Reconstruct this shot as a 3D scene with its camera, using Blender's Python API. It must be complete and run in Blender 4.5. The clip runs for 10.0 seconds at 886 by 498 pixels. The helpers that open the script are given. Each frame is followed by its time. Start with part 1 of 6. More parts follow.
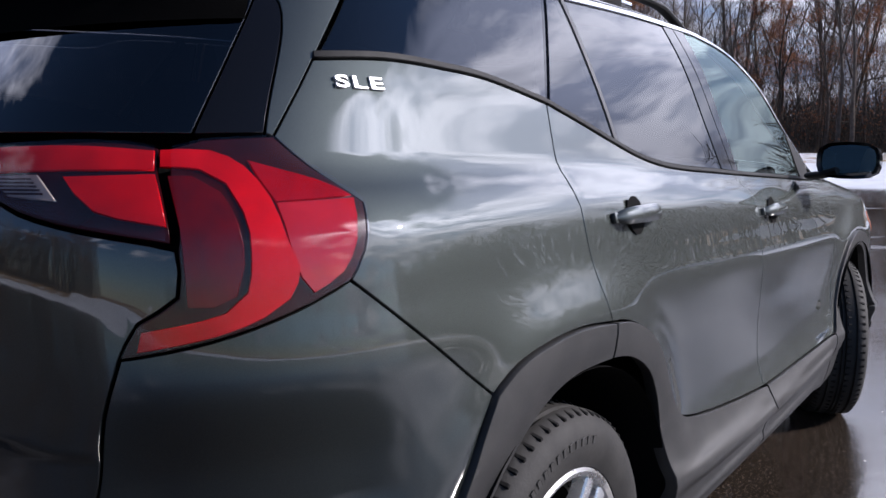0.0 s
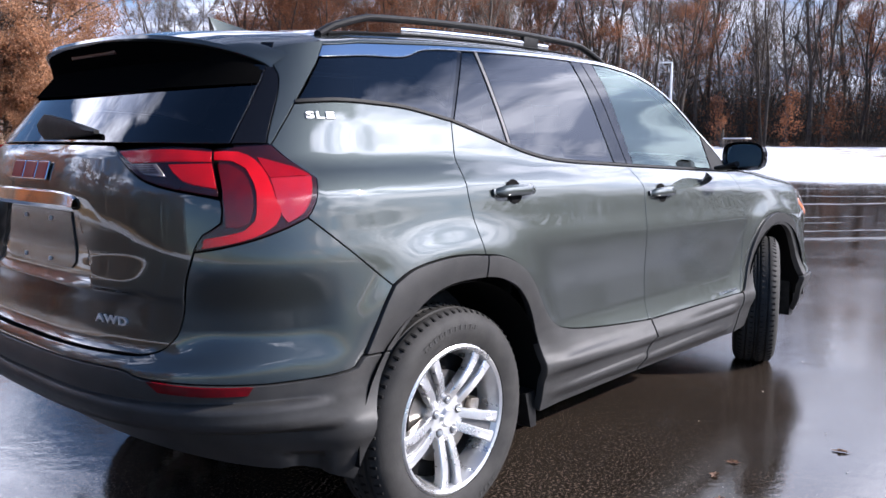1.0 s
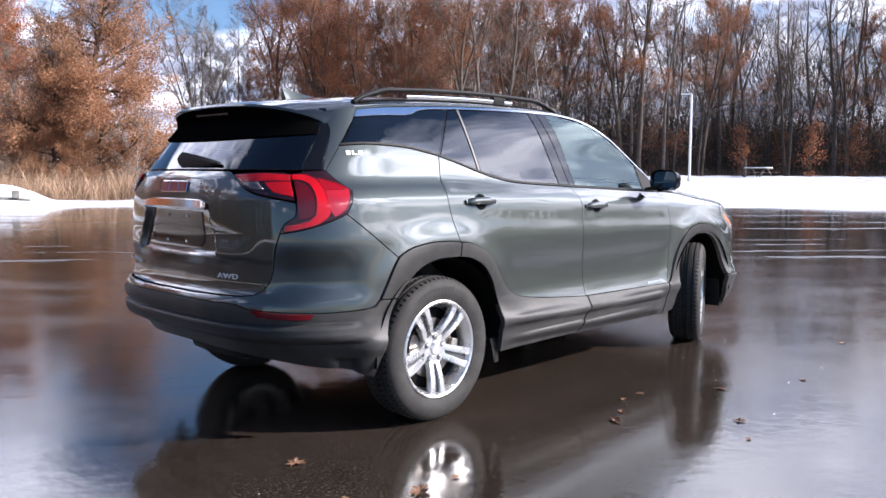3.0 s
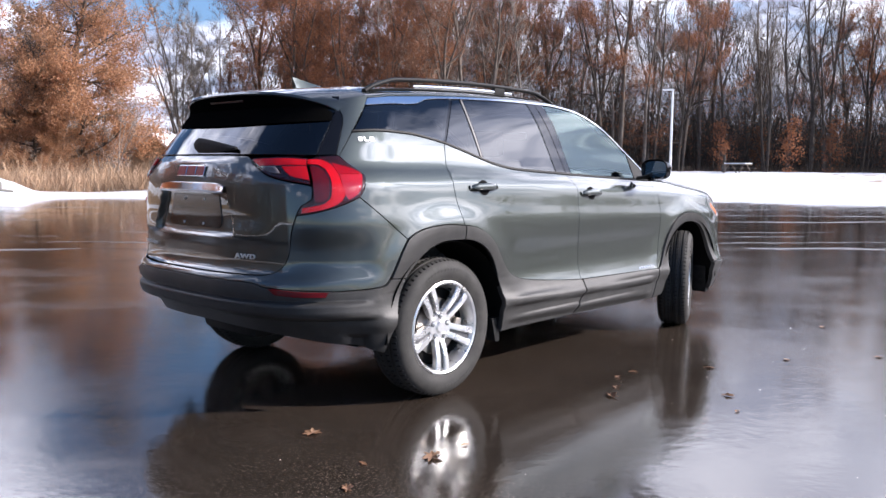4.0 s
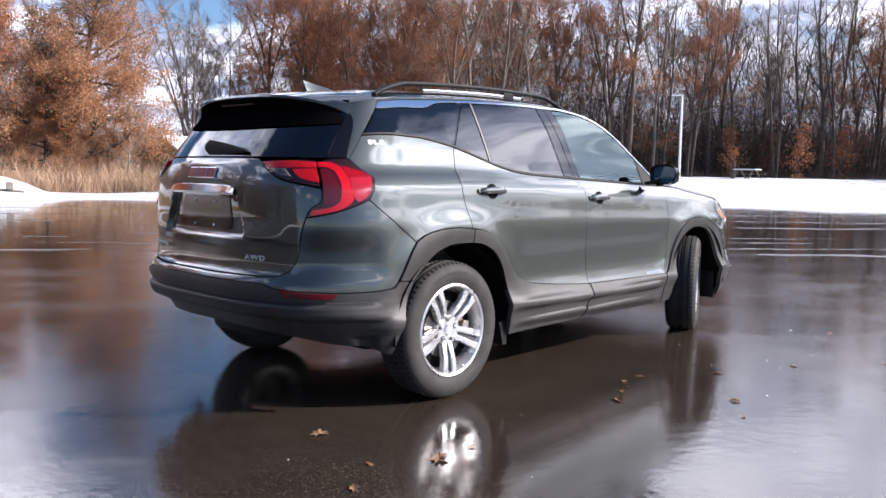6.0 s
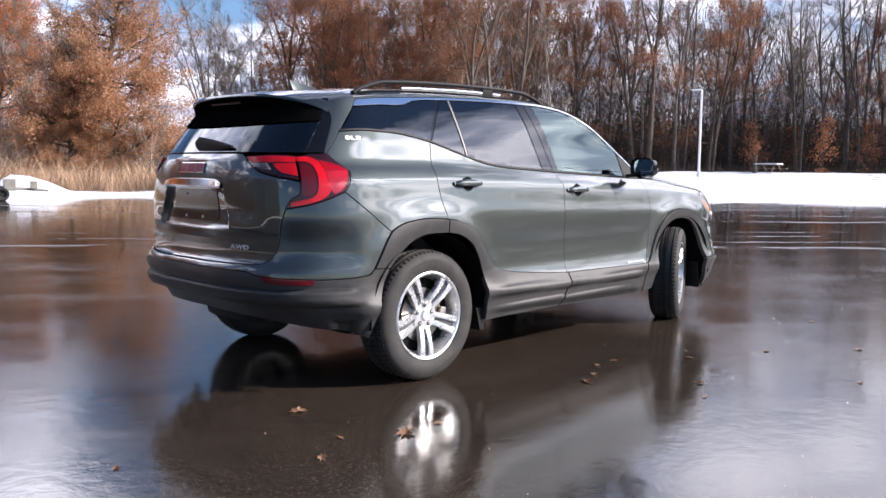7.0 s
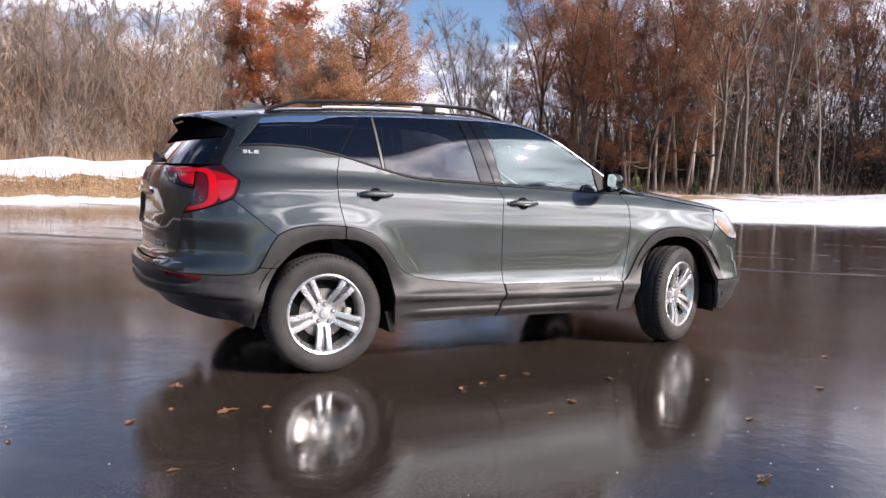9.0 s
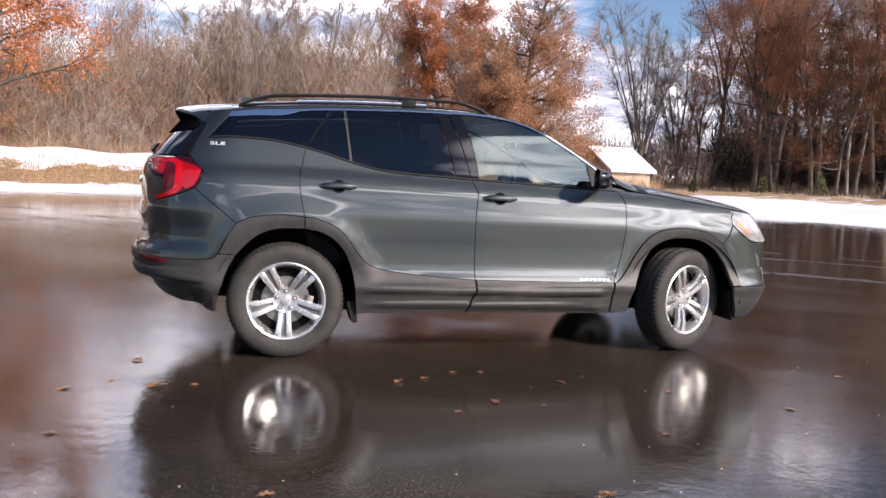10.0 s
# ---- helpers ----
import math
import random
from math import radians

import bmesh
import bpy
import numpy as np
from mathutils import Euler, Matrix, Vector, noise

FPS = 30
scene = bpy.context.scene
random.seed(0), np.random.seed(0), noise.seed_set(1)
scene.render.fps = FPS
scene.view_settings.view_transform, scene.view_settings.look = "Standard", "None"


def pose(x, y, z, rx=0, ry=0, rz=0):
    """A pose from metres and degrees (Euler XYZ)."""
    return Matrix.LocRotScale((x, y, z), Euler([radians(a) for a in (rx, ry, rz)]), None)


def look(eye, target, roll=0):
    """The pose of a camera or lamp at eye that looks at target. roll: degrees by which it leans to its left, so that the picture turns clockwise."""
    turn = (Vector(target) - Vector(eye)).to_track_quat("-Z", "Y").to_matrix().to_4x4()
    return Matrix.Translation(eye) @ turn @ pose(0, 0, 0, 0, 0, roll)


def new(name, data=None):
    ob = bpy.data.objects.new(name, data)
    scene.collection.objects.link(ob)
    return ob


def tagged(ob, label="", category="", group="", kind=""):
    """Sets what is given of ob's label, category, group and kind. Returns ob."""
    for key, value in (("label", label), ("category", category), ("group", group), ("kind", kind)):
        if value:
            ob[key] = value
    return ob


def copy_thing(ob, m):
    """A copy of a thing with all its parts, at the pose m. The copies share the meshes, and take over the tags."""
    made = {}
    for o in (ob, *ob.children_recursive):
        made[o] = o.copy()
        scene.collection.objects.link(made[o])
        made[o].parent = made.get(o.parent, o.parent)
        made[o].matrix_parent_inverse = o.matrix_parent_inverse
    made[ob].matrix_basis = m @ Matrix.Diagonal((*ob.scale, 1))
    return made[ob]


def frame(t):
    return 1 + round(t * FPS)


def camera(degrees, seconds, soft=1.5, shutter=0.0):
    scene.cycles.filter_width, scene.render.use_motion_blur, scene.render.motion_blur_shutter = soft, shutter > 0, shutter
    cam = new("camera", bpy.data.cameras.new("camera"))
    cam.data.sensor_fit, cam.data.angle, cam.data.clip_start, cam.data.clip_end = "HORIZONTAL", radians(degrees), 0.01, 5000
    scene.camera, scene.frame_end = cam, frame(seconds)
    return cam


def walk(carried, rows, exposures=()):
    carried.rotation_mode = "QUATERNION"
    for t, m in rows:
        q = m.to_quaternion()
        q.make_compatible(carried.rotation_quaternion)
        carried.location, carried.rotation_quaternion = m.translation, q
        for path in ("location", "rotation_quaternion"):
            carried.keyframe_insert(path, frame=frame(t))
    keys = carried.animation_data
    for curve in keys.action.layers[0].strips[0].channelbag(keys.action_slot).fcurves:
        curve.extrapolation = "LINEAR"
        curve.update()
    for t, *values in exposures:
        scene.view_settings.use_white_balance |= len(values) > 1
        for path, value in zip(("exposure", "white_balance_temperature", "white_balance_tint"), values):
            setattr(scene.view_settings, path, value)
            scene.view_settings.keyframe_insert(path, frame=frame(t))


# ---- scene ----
from mathutils import geometry

cam = camera(57.1, 10.0)
PATH = [
    (0, (-1.348, -1.601, 1.227), (0.246, -0.417, 0.983), 0.2),
    (0.5, (-1.621, -2.128, 1.237), (-0.1, -0.857, 0.973), 0.9),
    (1, (-1.916, -2.566, 1.25), (-0.442, -1.24, 0.991), 0.2),
    (1.5, (-2.236, -2.976, 1.233), (-0.776, -1.628, 1.004), 0.1),
    (2, (-2.512, -3.295, 1.249), (-1.069, -1.925, 1.051), -0.1),
    (3.3, (-2.957, -3.718, 1.225), (-1.523, -2.336, 1.037), 0.2),
    (3.5, (-3.027, -3.732, 1.206), (-1.577, -2.368, 1.016), 0.1),
    (4, (-3.088, -3.714, 1.196), (-1.623, -2.368, 0.995), 0.5),
    (4.5, (-3.101, -3.708, 1.195), (-1.647, -2.349, 0.998), 1.1),
    (5, (-3.103, -3.701, 1.194), (-1.653, -2.337, 1.001), 1.2),
    (5.5, (-3.113, -3.712, 1.195), (-1.659, -2.354, 0.999), 1.0),
    (6.8, (-3.09, -3.901, 1.186), (-1.656, -2.521, 0.996), 0.4),
    (7, (-3.101, -4.071, 1.179), (-1.687, -2.67, 0.979), 0.5),
    (7.5, (-2.97, -4.431, 1.174), (-1.615, -2.973, 0.978), -0.0),
    (8, (-2.611, -4.822, 1.197), (-1.353, -3.277, 1.028), -0.3),
    (8.5, (-2.141, -5.221, 1.201), (-1.048, -3.555, 1.034), 0.9),
    (9, (-1.551, -5.542, 1.205), (-0.659, -3.761, 1.028), 1.3),
    (9.5, (-0.911, -5.8, 1.196), (-0.236, -3.928, 0.999), 1.6),
    (9.8, (-0.537, -5.919, 1.207), (0.02, -4.009, 1.005), 2.1),
    (10, (-0.264, -5.997, 1.217), (0.213, -4.065, 1.022), 2.1),
]
EXPOSURES = [(0.0, -0.05, 6050, 19), (0.5, 0.45, 6000, 17), (2.0, 0.68, 6100, 17), (5.0, 0.69, 6350, 17), (8.0, 0.60, 6550, 18), (10.0, 0.44, 6850, 20)]
walk(cam, [(t, look(eye, target, roll)) for t, eye, target, roll in PATH], EXPOSURES)

# ---- light: low November sun behind the camera, broken cloud ----
SUN_TO = Vector((0.56, -0.68, 0.475)).normalized()
sun_lamp = new("sun", bpy.data.lights.new("sun", "SUN"))
sun_lamp.data.energy, sun_lamp.data.angle, sun_lamp.data.color = 5.0, radians(0.6), (1.0, 0.93, 0.83)
sun_lamp.matrix_world = look(SUN_TO * 200, (0, 0, 0))

world = bpy.data.worlds.new("sky")
scene.world = world
world.use_nodes = True
wt = world.node_tree
wt.nodes.clear()


def wnode(kind, **values):
    n = wt.nodes.new(kind)
    for key, value in values.items():
        n.inputs[key.replace("_", " ")].default_value = value
    return n


sky = wt.nodes.new("ShaderNodeTexSky")
sky.sky_type, sky.sun_disc = "NISHITA", False
sky.sun_elevation, sky.sun_rotation = math.asin(SUN_TO.z), math.atan2(SUN_TO.x, SUN_TO.y)
sky.air_density, sky.dust_density, sky.ozone_density = 1.0, 0.10, 5.0
wco = wt.nodes.new("ShaderNodeTexCoord")
wsep = wt.nodes.new("ShaderNodeSeparateXYZ")
wt.links.new(wco.outputs["Generated"], wsep.inputs[0])


def wmath(op, a, b=None, clamp=False):
    n = wt.nodes.new("ShaderNodeMath")
    n.operation, n.use_clamp = op, clamp
    for i, v in enumerate((a, b)):
        if v is None:
            continue
        if isinstance(v, (int, float)):
            n.inputs[i].default_value = v
        else:
            wt.links.new(v, n.inputs[i])
    return n.outputs[0]


up = wmath("ADD", wmath("MAXIMUM", wsep.outputs[2], 0.0), 0.16)
flat = wt.nodes.new("ShaderNodeCombineXYZ")
wt.links.new(wmath("DIVIDE", wsep.outputs[0], up), flat.inputs[0])
wt.links.new(wmath("DIVIDE", wsep.outputs[1], up), flat.inputs[1])
flat.inputs[2].default_value = 8.2
cloud = wnode("ShaderNodeTexNoise", Scale=1.35, Detail=8.0, Roughness=0.58, Distortion=0.5)
wt.links.new(flat.outputs[0], cloud.inputs["Vector"])
cover = wt.nodes.new("ShaderNodeValToRGB")
cover.color_ramp.elements[0].position, cover.color_ramp.elements[1].position = 0.43, 0.57
clear_gap = 0.0
# the first gap is in view; the rest are added to dim reflections
for towards, power, depth in (((0.4385, 0.861, 0.262), 240.0, -0.62), ((0.045, 0.95, 0.31), 60.0, -0.22), ((0.652, 0.63, 0.423), 50.0, -0.32), ((0.36, -0.53, 0.77), 30.0, -0.42)):
    gap = wt.nodes.new("ShaderNodeVectorMath")
    gap.operation = "DOT_PRODUCT"
    wt.links.new(wco.outputs["Generated"], gap.inputs[0])
    gap.inputs[1].default_value = Vector(towards).normalized()
    clear_gap = wmath("ADD", clear_gap, wmath("MULTIPLY", wmath("POWER", wmath("MAXIMUM", gap.outputs["Value"], 0.0), power), depth))
lean_x = wmath("ADD", wmath("MULTIPLY", wsep.outputs[0], 0.14), wmath("MULTIPLY", wsep.outputs[1], 0.09))
high = wmath("MULTIPLY", wmath("MAXIMUM", wmath("SUBTRACT", wsep.outputs[2], 0.36), 0.0), wmath("ADD", wmath("MULTIPLY", wsep.outputs[1], 0.35), -0.55))
shade = wnode("ShaderNodeTexNoise", Scale=2.9, Detail=8.0, Roughness=0.6)
wt.links.new(flat.outputs[0], shade.inputs["Vector"])
tone = wt.nodes.new("ShaderNodeValToRGB")
tone.color_ramp.elements[0].position, tone.color_ramp.elements[1].position = 0.41, 0.575
tone.color_ramp.elements[0].color, tone.color_ramp.elements[1].color = (7.4, 8.4, 11.0, 1), (20.0, 20.6, 22.4, 1)
wt.links.new(shade.outputs[0], tone.inputs[0])
# cloud close to the sun is lit through and far brighter
sunv = wt.nodes.new("ShaderNodeVectorMath")
sunv.operation = "DOT_PRODUCT"
wt.links.new(wco.outputs["Generated"], sunv.inputs[0])
sunv.inputs[1].default_value = SUN_TO
thick = wmath("MULTIPLY", wmath("POWER", wmath("MAXIMUM", sunv.outputs["Value"], 0.0), 4.0), 0.08)
# cloud banks out of view, added to brighten reflections in the side windows
for towards, power, depth in (((0.337, -0.757, 0.559), 150.0, 0.42), ((0.50, -0.67, 0.55), 200.0, 0.40)):
    bank = wt.nodes.new("ShaderNodeVectorMath")
    bank.operation = "DOT_PRODUCT"
    wt.links.new(wco.outputs["Generated"], bank.inputs[0])
    bank.inputs[1].default_value = Vector(towards).normalized()
    thick = wmath("ADD", thick, wmath("MULTIPLY", wmath("POWER", wmath("MAXIMUM", bank.outputs["Value"], 0.0), power), depth))
wt.links.new(wmath("ADD", wmath("ADD", wmath("ADD", wmath("ADD", cloud.outputs[0], lean_x), clear_gap), high), thick), cover.inputs[0])
glow = wmath("ADD", wmath("MULTIPLY", wmath("POWER", wmath("MAXIMUM", sunv.outputs["Value"], 0.0), 2.2), 0.80), wmath("ADD", wmath("MULTIPLY", wmath("POWER", wmath("MAXIMUM", sunv.outputs["Value"], 0.0), 34.0), 1.0), 1.0))
# and cloud opposite to it is lit from the front
glow = wmath("ADD", glow, wmath("MULTIPLY", wmath("MAXIMUM", wmath("ADD", wmath("MULTIPLY", sunv.outputs["Value"], -1.0), 0.40), 0.0), 1.1))
glow = wmath("MULTIPLY", glow, wmath("MAXIMUM", wmath("ADD", wmath("MULTIPLY", wsep.outputs[2], 3.1), -0.12, True), 0.31))
lit = wt.nodes.new("ShaderNodeVectorMath")
lit.operation = "SCALE"
wt.links.new(tone.outputs[0], lit.inputs[0])
wt.links.new(glow, lit.inputs["Scale"])
blend = wt.nodes.new("ShaderNodeMixRGB")
wt.links.new(cover.outputs[0], blend.inputs[0])
wt.links.new(sky.outputs[0], blend.inputs[1])
wt.links.new(lit.outputs[0], blend.inputs[2])
back = wnode("ShaderNodeBackground", Strength=0.10)
wt.links.new(blend.outputs[0], back.inputs[0])
wout = wt.nodes.new("ShaderNodeOutputWorld")
wt.links.new(back.outputs[0], wout.inputs[0])
scene.view_settings.exposure = 0.0

# ---- materials ----
def material(name, base=(0.5, 0.5, 0.5), rough=0.5, metal=0.0, spec=0.5, coat=0.0, coat_rough=0.03, second=None, scale=8.0, spread=(0.35, 0.65),
             bump=0.0, bump_scale=60.0, rough_to=None, rough_scale=3.0, detail=6.0, island=0.0, coords="Object"):
    m = bpy.data.materials.new(name)
    m.use_nodes = True
    nt = m.node_tree
    b = nt.nodes["Principled BSDF"]
    b.inputs["Base Color"].default_value = (*base, 1)
    b.inputs["Roughness"].default_value = rough
    b.inputs["Metallic"].default_value = metal
    b.inputs["Specular IOR Level"].default_value = spec
    b.inputs["Coat Weight"].default_value = coat
    b.inputs["Coat Roughness"].default_value = coat_rough
    co = nt.nodes.new("ShaderNodeTexCoord").outputs[coords]

    def noise_tex(s, d=detail, r=0.6):
        n = nt.nodes.new("ShaderNodeTexNoise")
        n.inputs["Scale"].default_value, n.inputs["Detail"].default_value, n.inputs["Roughness"].default_value = s, d, r
        nt.links.new(co, n.inputs["Vector"])
        return n.outputs[0]

    if second:
        ramp = nt.nodes.new("ShaderNodeValToRGB")
        ramp.color_ramp.elements[0].position, ramp.color_ramp.elements[1].position = spread
        ramp.color_ramp.elements[0].color, ramp.color_ramp.elements[1].color = (*base, 1), (*second, 1)
        nt.links.new(noise_tex(scale), ramp.inputs[0])
        colour = ramp.outputs[0]
        if island:
            geo = nt.nodes.new("ShaderNodeNewGeometry")
            info = nt.nodes.new("ShaderNodeObjectInfo")
            add = nt.nodes.new("ShaderNodeMath")
            add.operation = "ADD"
            nt.links.new(geo.outputs["Random Per Island"], add.inputs[0])
            nt.links.new(info.outputs["Random"], add.inputs[1])
            rng = nt.nodes.new("ShaderNodeMapRange")
            rng.inputs[1].default_value, rng.inputs[2].default_value = 0.0, 2.0
            rng.inputs[3].default_value, rng.inputs[4].default_value = 1 - island, 1 + island
            nt.links.new(add.outputs[0], rng.inputs[0])
            hsv = nt.nodes.new("ShaderNodeHueSaturation")
            nt.links.new(rng.outputs[0], hsv.inputs["Value"])
            nt.links.new(colour, hsv.inputs["Color"])
            colour = hsv.outputs[0]
        nt.links.new(colour, b.inputs["Base Color"])
    if rough_to is not None:
        rng = nt.nodes.new("ShaderNodeMapRange")
        rng.inputs[1].default_value, rng.inputs[2].default_value = 0.38, 0.62
        rng.inputs[3].default_value, rng.inputs[4].default_value = rough, rough_to
        nt.links.new(noise_tex(rough_scale), rng.inputs[0])
        nt.links.new(rng.outputs[0], b.inputs["Roughness"])
    if bump:
        bm_node = nt.nodes.new("ShaderNodeBump")
        bm_node.inputs["Strength"].default_value, bm_node.inputs["Distance"].default_value = bump, 0.01
        nt.links.new(noise_tex(bump_scale), bm_node.inputs["Height"])
        nt.links.new(bm_node.outputs[0], b.inputs["Normal"])
    return m


def glass_material(name, tint, gloss_rough=0.0, ior=1.5, gloss_tint=(1, 1, 1)):
    """A thin tinted pane: what passes is tinted, what is mirrored follows Fresnel."""
    m = bpy.data.materials.new(name)
    m.use_nodes = True
    nt = m.node_tree
    nt.nodes.clear()
    fres = nt.nodes.new("ShaderNodeFresnel")
    fres.inputs[0].default_value = ior
    clear = nt.nodes.new("ShaderNodeBsdfTransparent")
    clear.inputs[0].default_value = (*tint, 1)
    gloss = nt.nodes.new("ShaderNodeBsdfGlossy")
    gloss.inputs["Roughness"].default_value = gloss_rough
    gloss.inputs["Color"].default_value = (*gloss_tint, 1)
    mix = nt.nodes.new("ShaderNodeMixShader")
    out = nt.nodes.new("ShaderNodeOutputMaterial")
    nt.links.new(fres.outputs[0], mix.inputs[0])
    nt.links.new(clear.outputs[0], mix.inputs[1])
    nt.links.new(gloss.outputs[0], mix.inputs[2])
    nt.links.new(mix.outputs[0], out.inputs[0])
    return m


PAINT = material("graphite_paint", (0.036, 0.0420, 0.0390), 0.57, 1.0, 0.5, 1.0, 0.003, (0.054, 0.0630, 0.0585), 900.0, (0.3, 0.7))
PAINT.node_tree.nodes["Principled BSDF"].inputs["Coat IOR"].default_value = 1.85
CLADDING = material("grey_cladding", (0.028, 0.028, 0.028), 0.50, 0.0, 0.38, second=(0.041, 0.040, 0.039), scale=14.0, bump=0.08, bump_scale=900.0, rough_to=0.47)
BLACK_PLASTIC = material("black_plastic", (0.008, 0.008, 0.009), 0.52, spec=0.16, second=(0.018, 0.018, 0.018), scale=30.0)
GLOSS_BLACK = material("gloss_black", (0.005, 0.005, 0.006), 0.06, 0.0, 0.4)
SHADED_BLACK = material("shaded_matt_black", (0.0035, 0.0035, 0.0035), 0.95, spec=0.0)
# near-black of liners and floor, also used to paint shade in gaps
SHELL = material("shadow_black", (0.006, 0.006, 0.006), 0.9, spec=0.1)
CHROME = material("chrome", (0.80, 0.80, 0.81), 0.06, 1.0)
BADGE = material("silver_badge", (0.72, 0.73, 0.74), 0.38, 0.55)
ALLOY = material("machined_alloy", (0.72, 0.72, 0.72), 0.24, 0.85, second=(0.80, 0.80, 0.79), scale=25.0, rough_to=0.36, rough_scale=9.0)
ALLOY_DARK = material("dark_alloy_pocket", (0.13, 0.13, 0.135), 0.4, 0.6)
STEEL = material("brake_steel", (0.32, 0.31, 0.30), 0.4, 0.9, second=(0.22, 0.19, 0.16), scale=22.0)
RUBBER = material("tyre_rubber", (0.017, 0.0165, 0.016), 0.75, second=(0.040, 0.038, 0.035), scale=9.0, bump=0.12, bump_scale=220.0)
TREAD = material("tread_rubber", (0.010, 0.010, 0.010), 0.85, spec=0.2, second=(0.022, 0.021, 0.020), scale=14.0, bump=0.15, bump_scale=160.0)
RUBBER_TEXT = material("tyre_lettering", (0.034, 0.033, 0.031), 0.72)
RED_LENS = material("red_lens", (0.66, 0.004, 0.010), 0.25, 0.0, 0.3, second=(0.46, 0.002, 0.006), scale=14.0)
LENS_COVER = glass_material("clear_lens_cover", (1.0, 0.93, 0.93), 0.0, 1.5)
RED_DEEP = material("deep_red_lens", (0.14, 0.002, 0.005), 0.10, 0.0, 0.35, second=(0.09, 0.002, 0.004), scale=30.0)
CLEAR_LENS = material("clear_lens", (0.34, 0.32, 0.32), 0.12, 0.0, 0.5, 1.0, 0.01)
HEAD_LENS = material("headlight_lens", (0.17, 0.17, 0.175), 0.12, 0.0, 0.5, 1.0, 0.01, (0.30, 0.30, 0.30), 18.0)
AMBER_LENS = material("amber_lens", (0.62, 0.20, 0.10), 0.2, 0.0, 0.4)
LAMP_DEEP = material("dark_red_housing", (0.036, 0.002, 0.003), 0.3, 0.0, 0.3, second=(0.018, 0.001, 0.002), scale=25.0)
RED_MID = material("red_corner_lens", (0.34, 0.002, 0.007), 0.10, 0.0, 0.35, second=(0.26, 0.002, 0.006), scale=40.0)
RED_PALE = material("pale_red_lens", (0.46, 0.012, 0.018), 0.06, 0.0, 0.5, 1.0, 0.01, (0.36, 0.006, 0.010), 30.0)
LAMP_BLACK = material("lamp_housing", (0.030, 0.002, 0.003), 0.08, 0.0, 0.4)
PRIVACY = glass_material("privacy_glass", (0.05, 0.053, 0.058), 0.0, 1.66)
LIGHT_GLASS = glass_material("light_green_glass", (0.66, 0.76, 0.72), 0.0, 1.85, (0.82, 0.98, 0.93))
FAR_GLASS = glass_material("hazy_green_glass", (0.66, 0.76, 0.72), 0.3, 1.5)
FAR_PRIVACY = glass_material("hazy_privacy_glass", (0.05, 0.053, 0.058), 0.3, 1.5)
MIRROR = material("mirror", (0.85, 0.86, 0.87), 0.01, 1.0)
SEAT = material("seat_cloth", (0.030, 0.030, 0.032), 0.85, second=(0.045, 0.045, 0.046), scale=60.0, bump=0.2, bump_scale=300.0)
BADGE_RED = material("badge_red", (0.30, 0.012, 0.020), 0.35, 0.0, 0.3)
WHITE_METAL = material("white_painted_metal", (0.82, 0.83, 0.84), 0.35, second=(0.74, 0.75, 0.76), scale=5.0)
# ---- shape of the car's skin: x forward from the rear axle, y to the left, z up ----
def curve(pairs):
    """A smooth monotone-ish interpolation through (u, value) pairs."""
    us = [p[0] for p in pairs]
    vs = [p[1] for p in pairs]
    n = len(us)
    d = [(vs[i + 1] - vs[i]) / (us[i + 1] - us[i]) for i in range(n - 1)]
    m = [d[0]] + [0.0 if d[i - 1] * d[i] <= 0 else 2 * d[i - 1] * d[i] / (d[i - 1] + d[i]) for i in range(1, n - 1)] + [d[-1]]

    def f(u):
        if u <= us[0]:
            return vs[0] + m[0] * (u - us[0])
        if u >= us[-1]:
            return vs[-1] + m[-1] * (u - us[-1])
        i = 0
        while u > us[i + 1]:
            i += 1
        h = us[i + 1] - us[i]
        k = (u - us[i]) / h
        return ((1 + 2 * k) * (1 - k) ** 2 * vs[i] + k * (1 - k) ** 2 * h * m[i]
                + k * k * (3 - 2 * k) * vs[i + 1] + k * k * (k - 1) * h * m[i + 1])
    return f


SIDE = curve([(0.15, 0.80), (0.24, 0.89), (0.33, 0.922), (0.40, 0.936), (0.445, 0.953), (0.462, 0.953), (0.495, 0.938), (0.54, 0.922), (0.60, 0.909), (0.70, 0.906), (0.80, 0.911),
              (0.90, 0.914), (1.00, 0.900), (1.10, 0.882), (1.14, 0.858), (1.19, 0.818), (1.24, 0.799), (1.31, 0.775), (1.40, 0.7405), (1.52, 0.689), (1.62, 0.639)])
REAR = curve([(0.20, -0.76), (0.30, -0.83), (0.42, -0.905), (0.52, -0.960), (0.62, -0.985), (0.655, -0.98), (0.678, -0.958), (0.70, -0.938), (0.76, -0.930), (0.95, -0.93),
              (1.10, -0.925), (1.20, -0.90), (1.26, -0.86), (1.40, -0.745), (1.52, -0.64), (1.60, -0.57)])
NOSE = curve([(0.20, 3.37), (0.35, 3.47), (0.55, 3.51), (0.75, 3.505), (0.90, 3.44), (1.00, 3.34), (1.05, 3.24)])
TAIL_X, NOSE_X, TAIL_A, NOSE_A = -0.20, 2.55, 0.75, 1.05
TAIL_S = TAIL_X - TAIL_A * math.pi / 2          # s at the middle of the tail
NOSE_S = NOSE_X + NOSE_A * math.pi / 2          # s at the middle of the nose


def corner(phi, n):
    c, k = math.cos(phi), math.sin(phi)
    r = (abs(c) ** n + abs(k) ** n) ** (-1 / n)
    return k * r, c * r


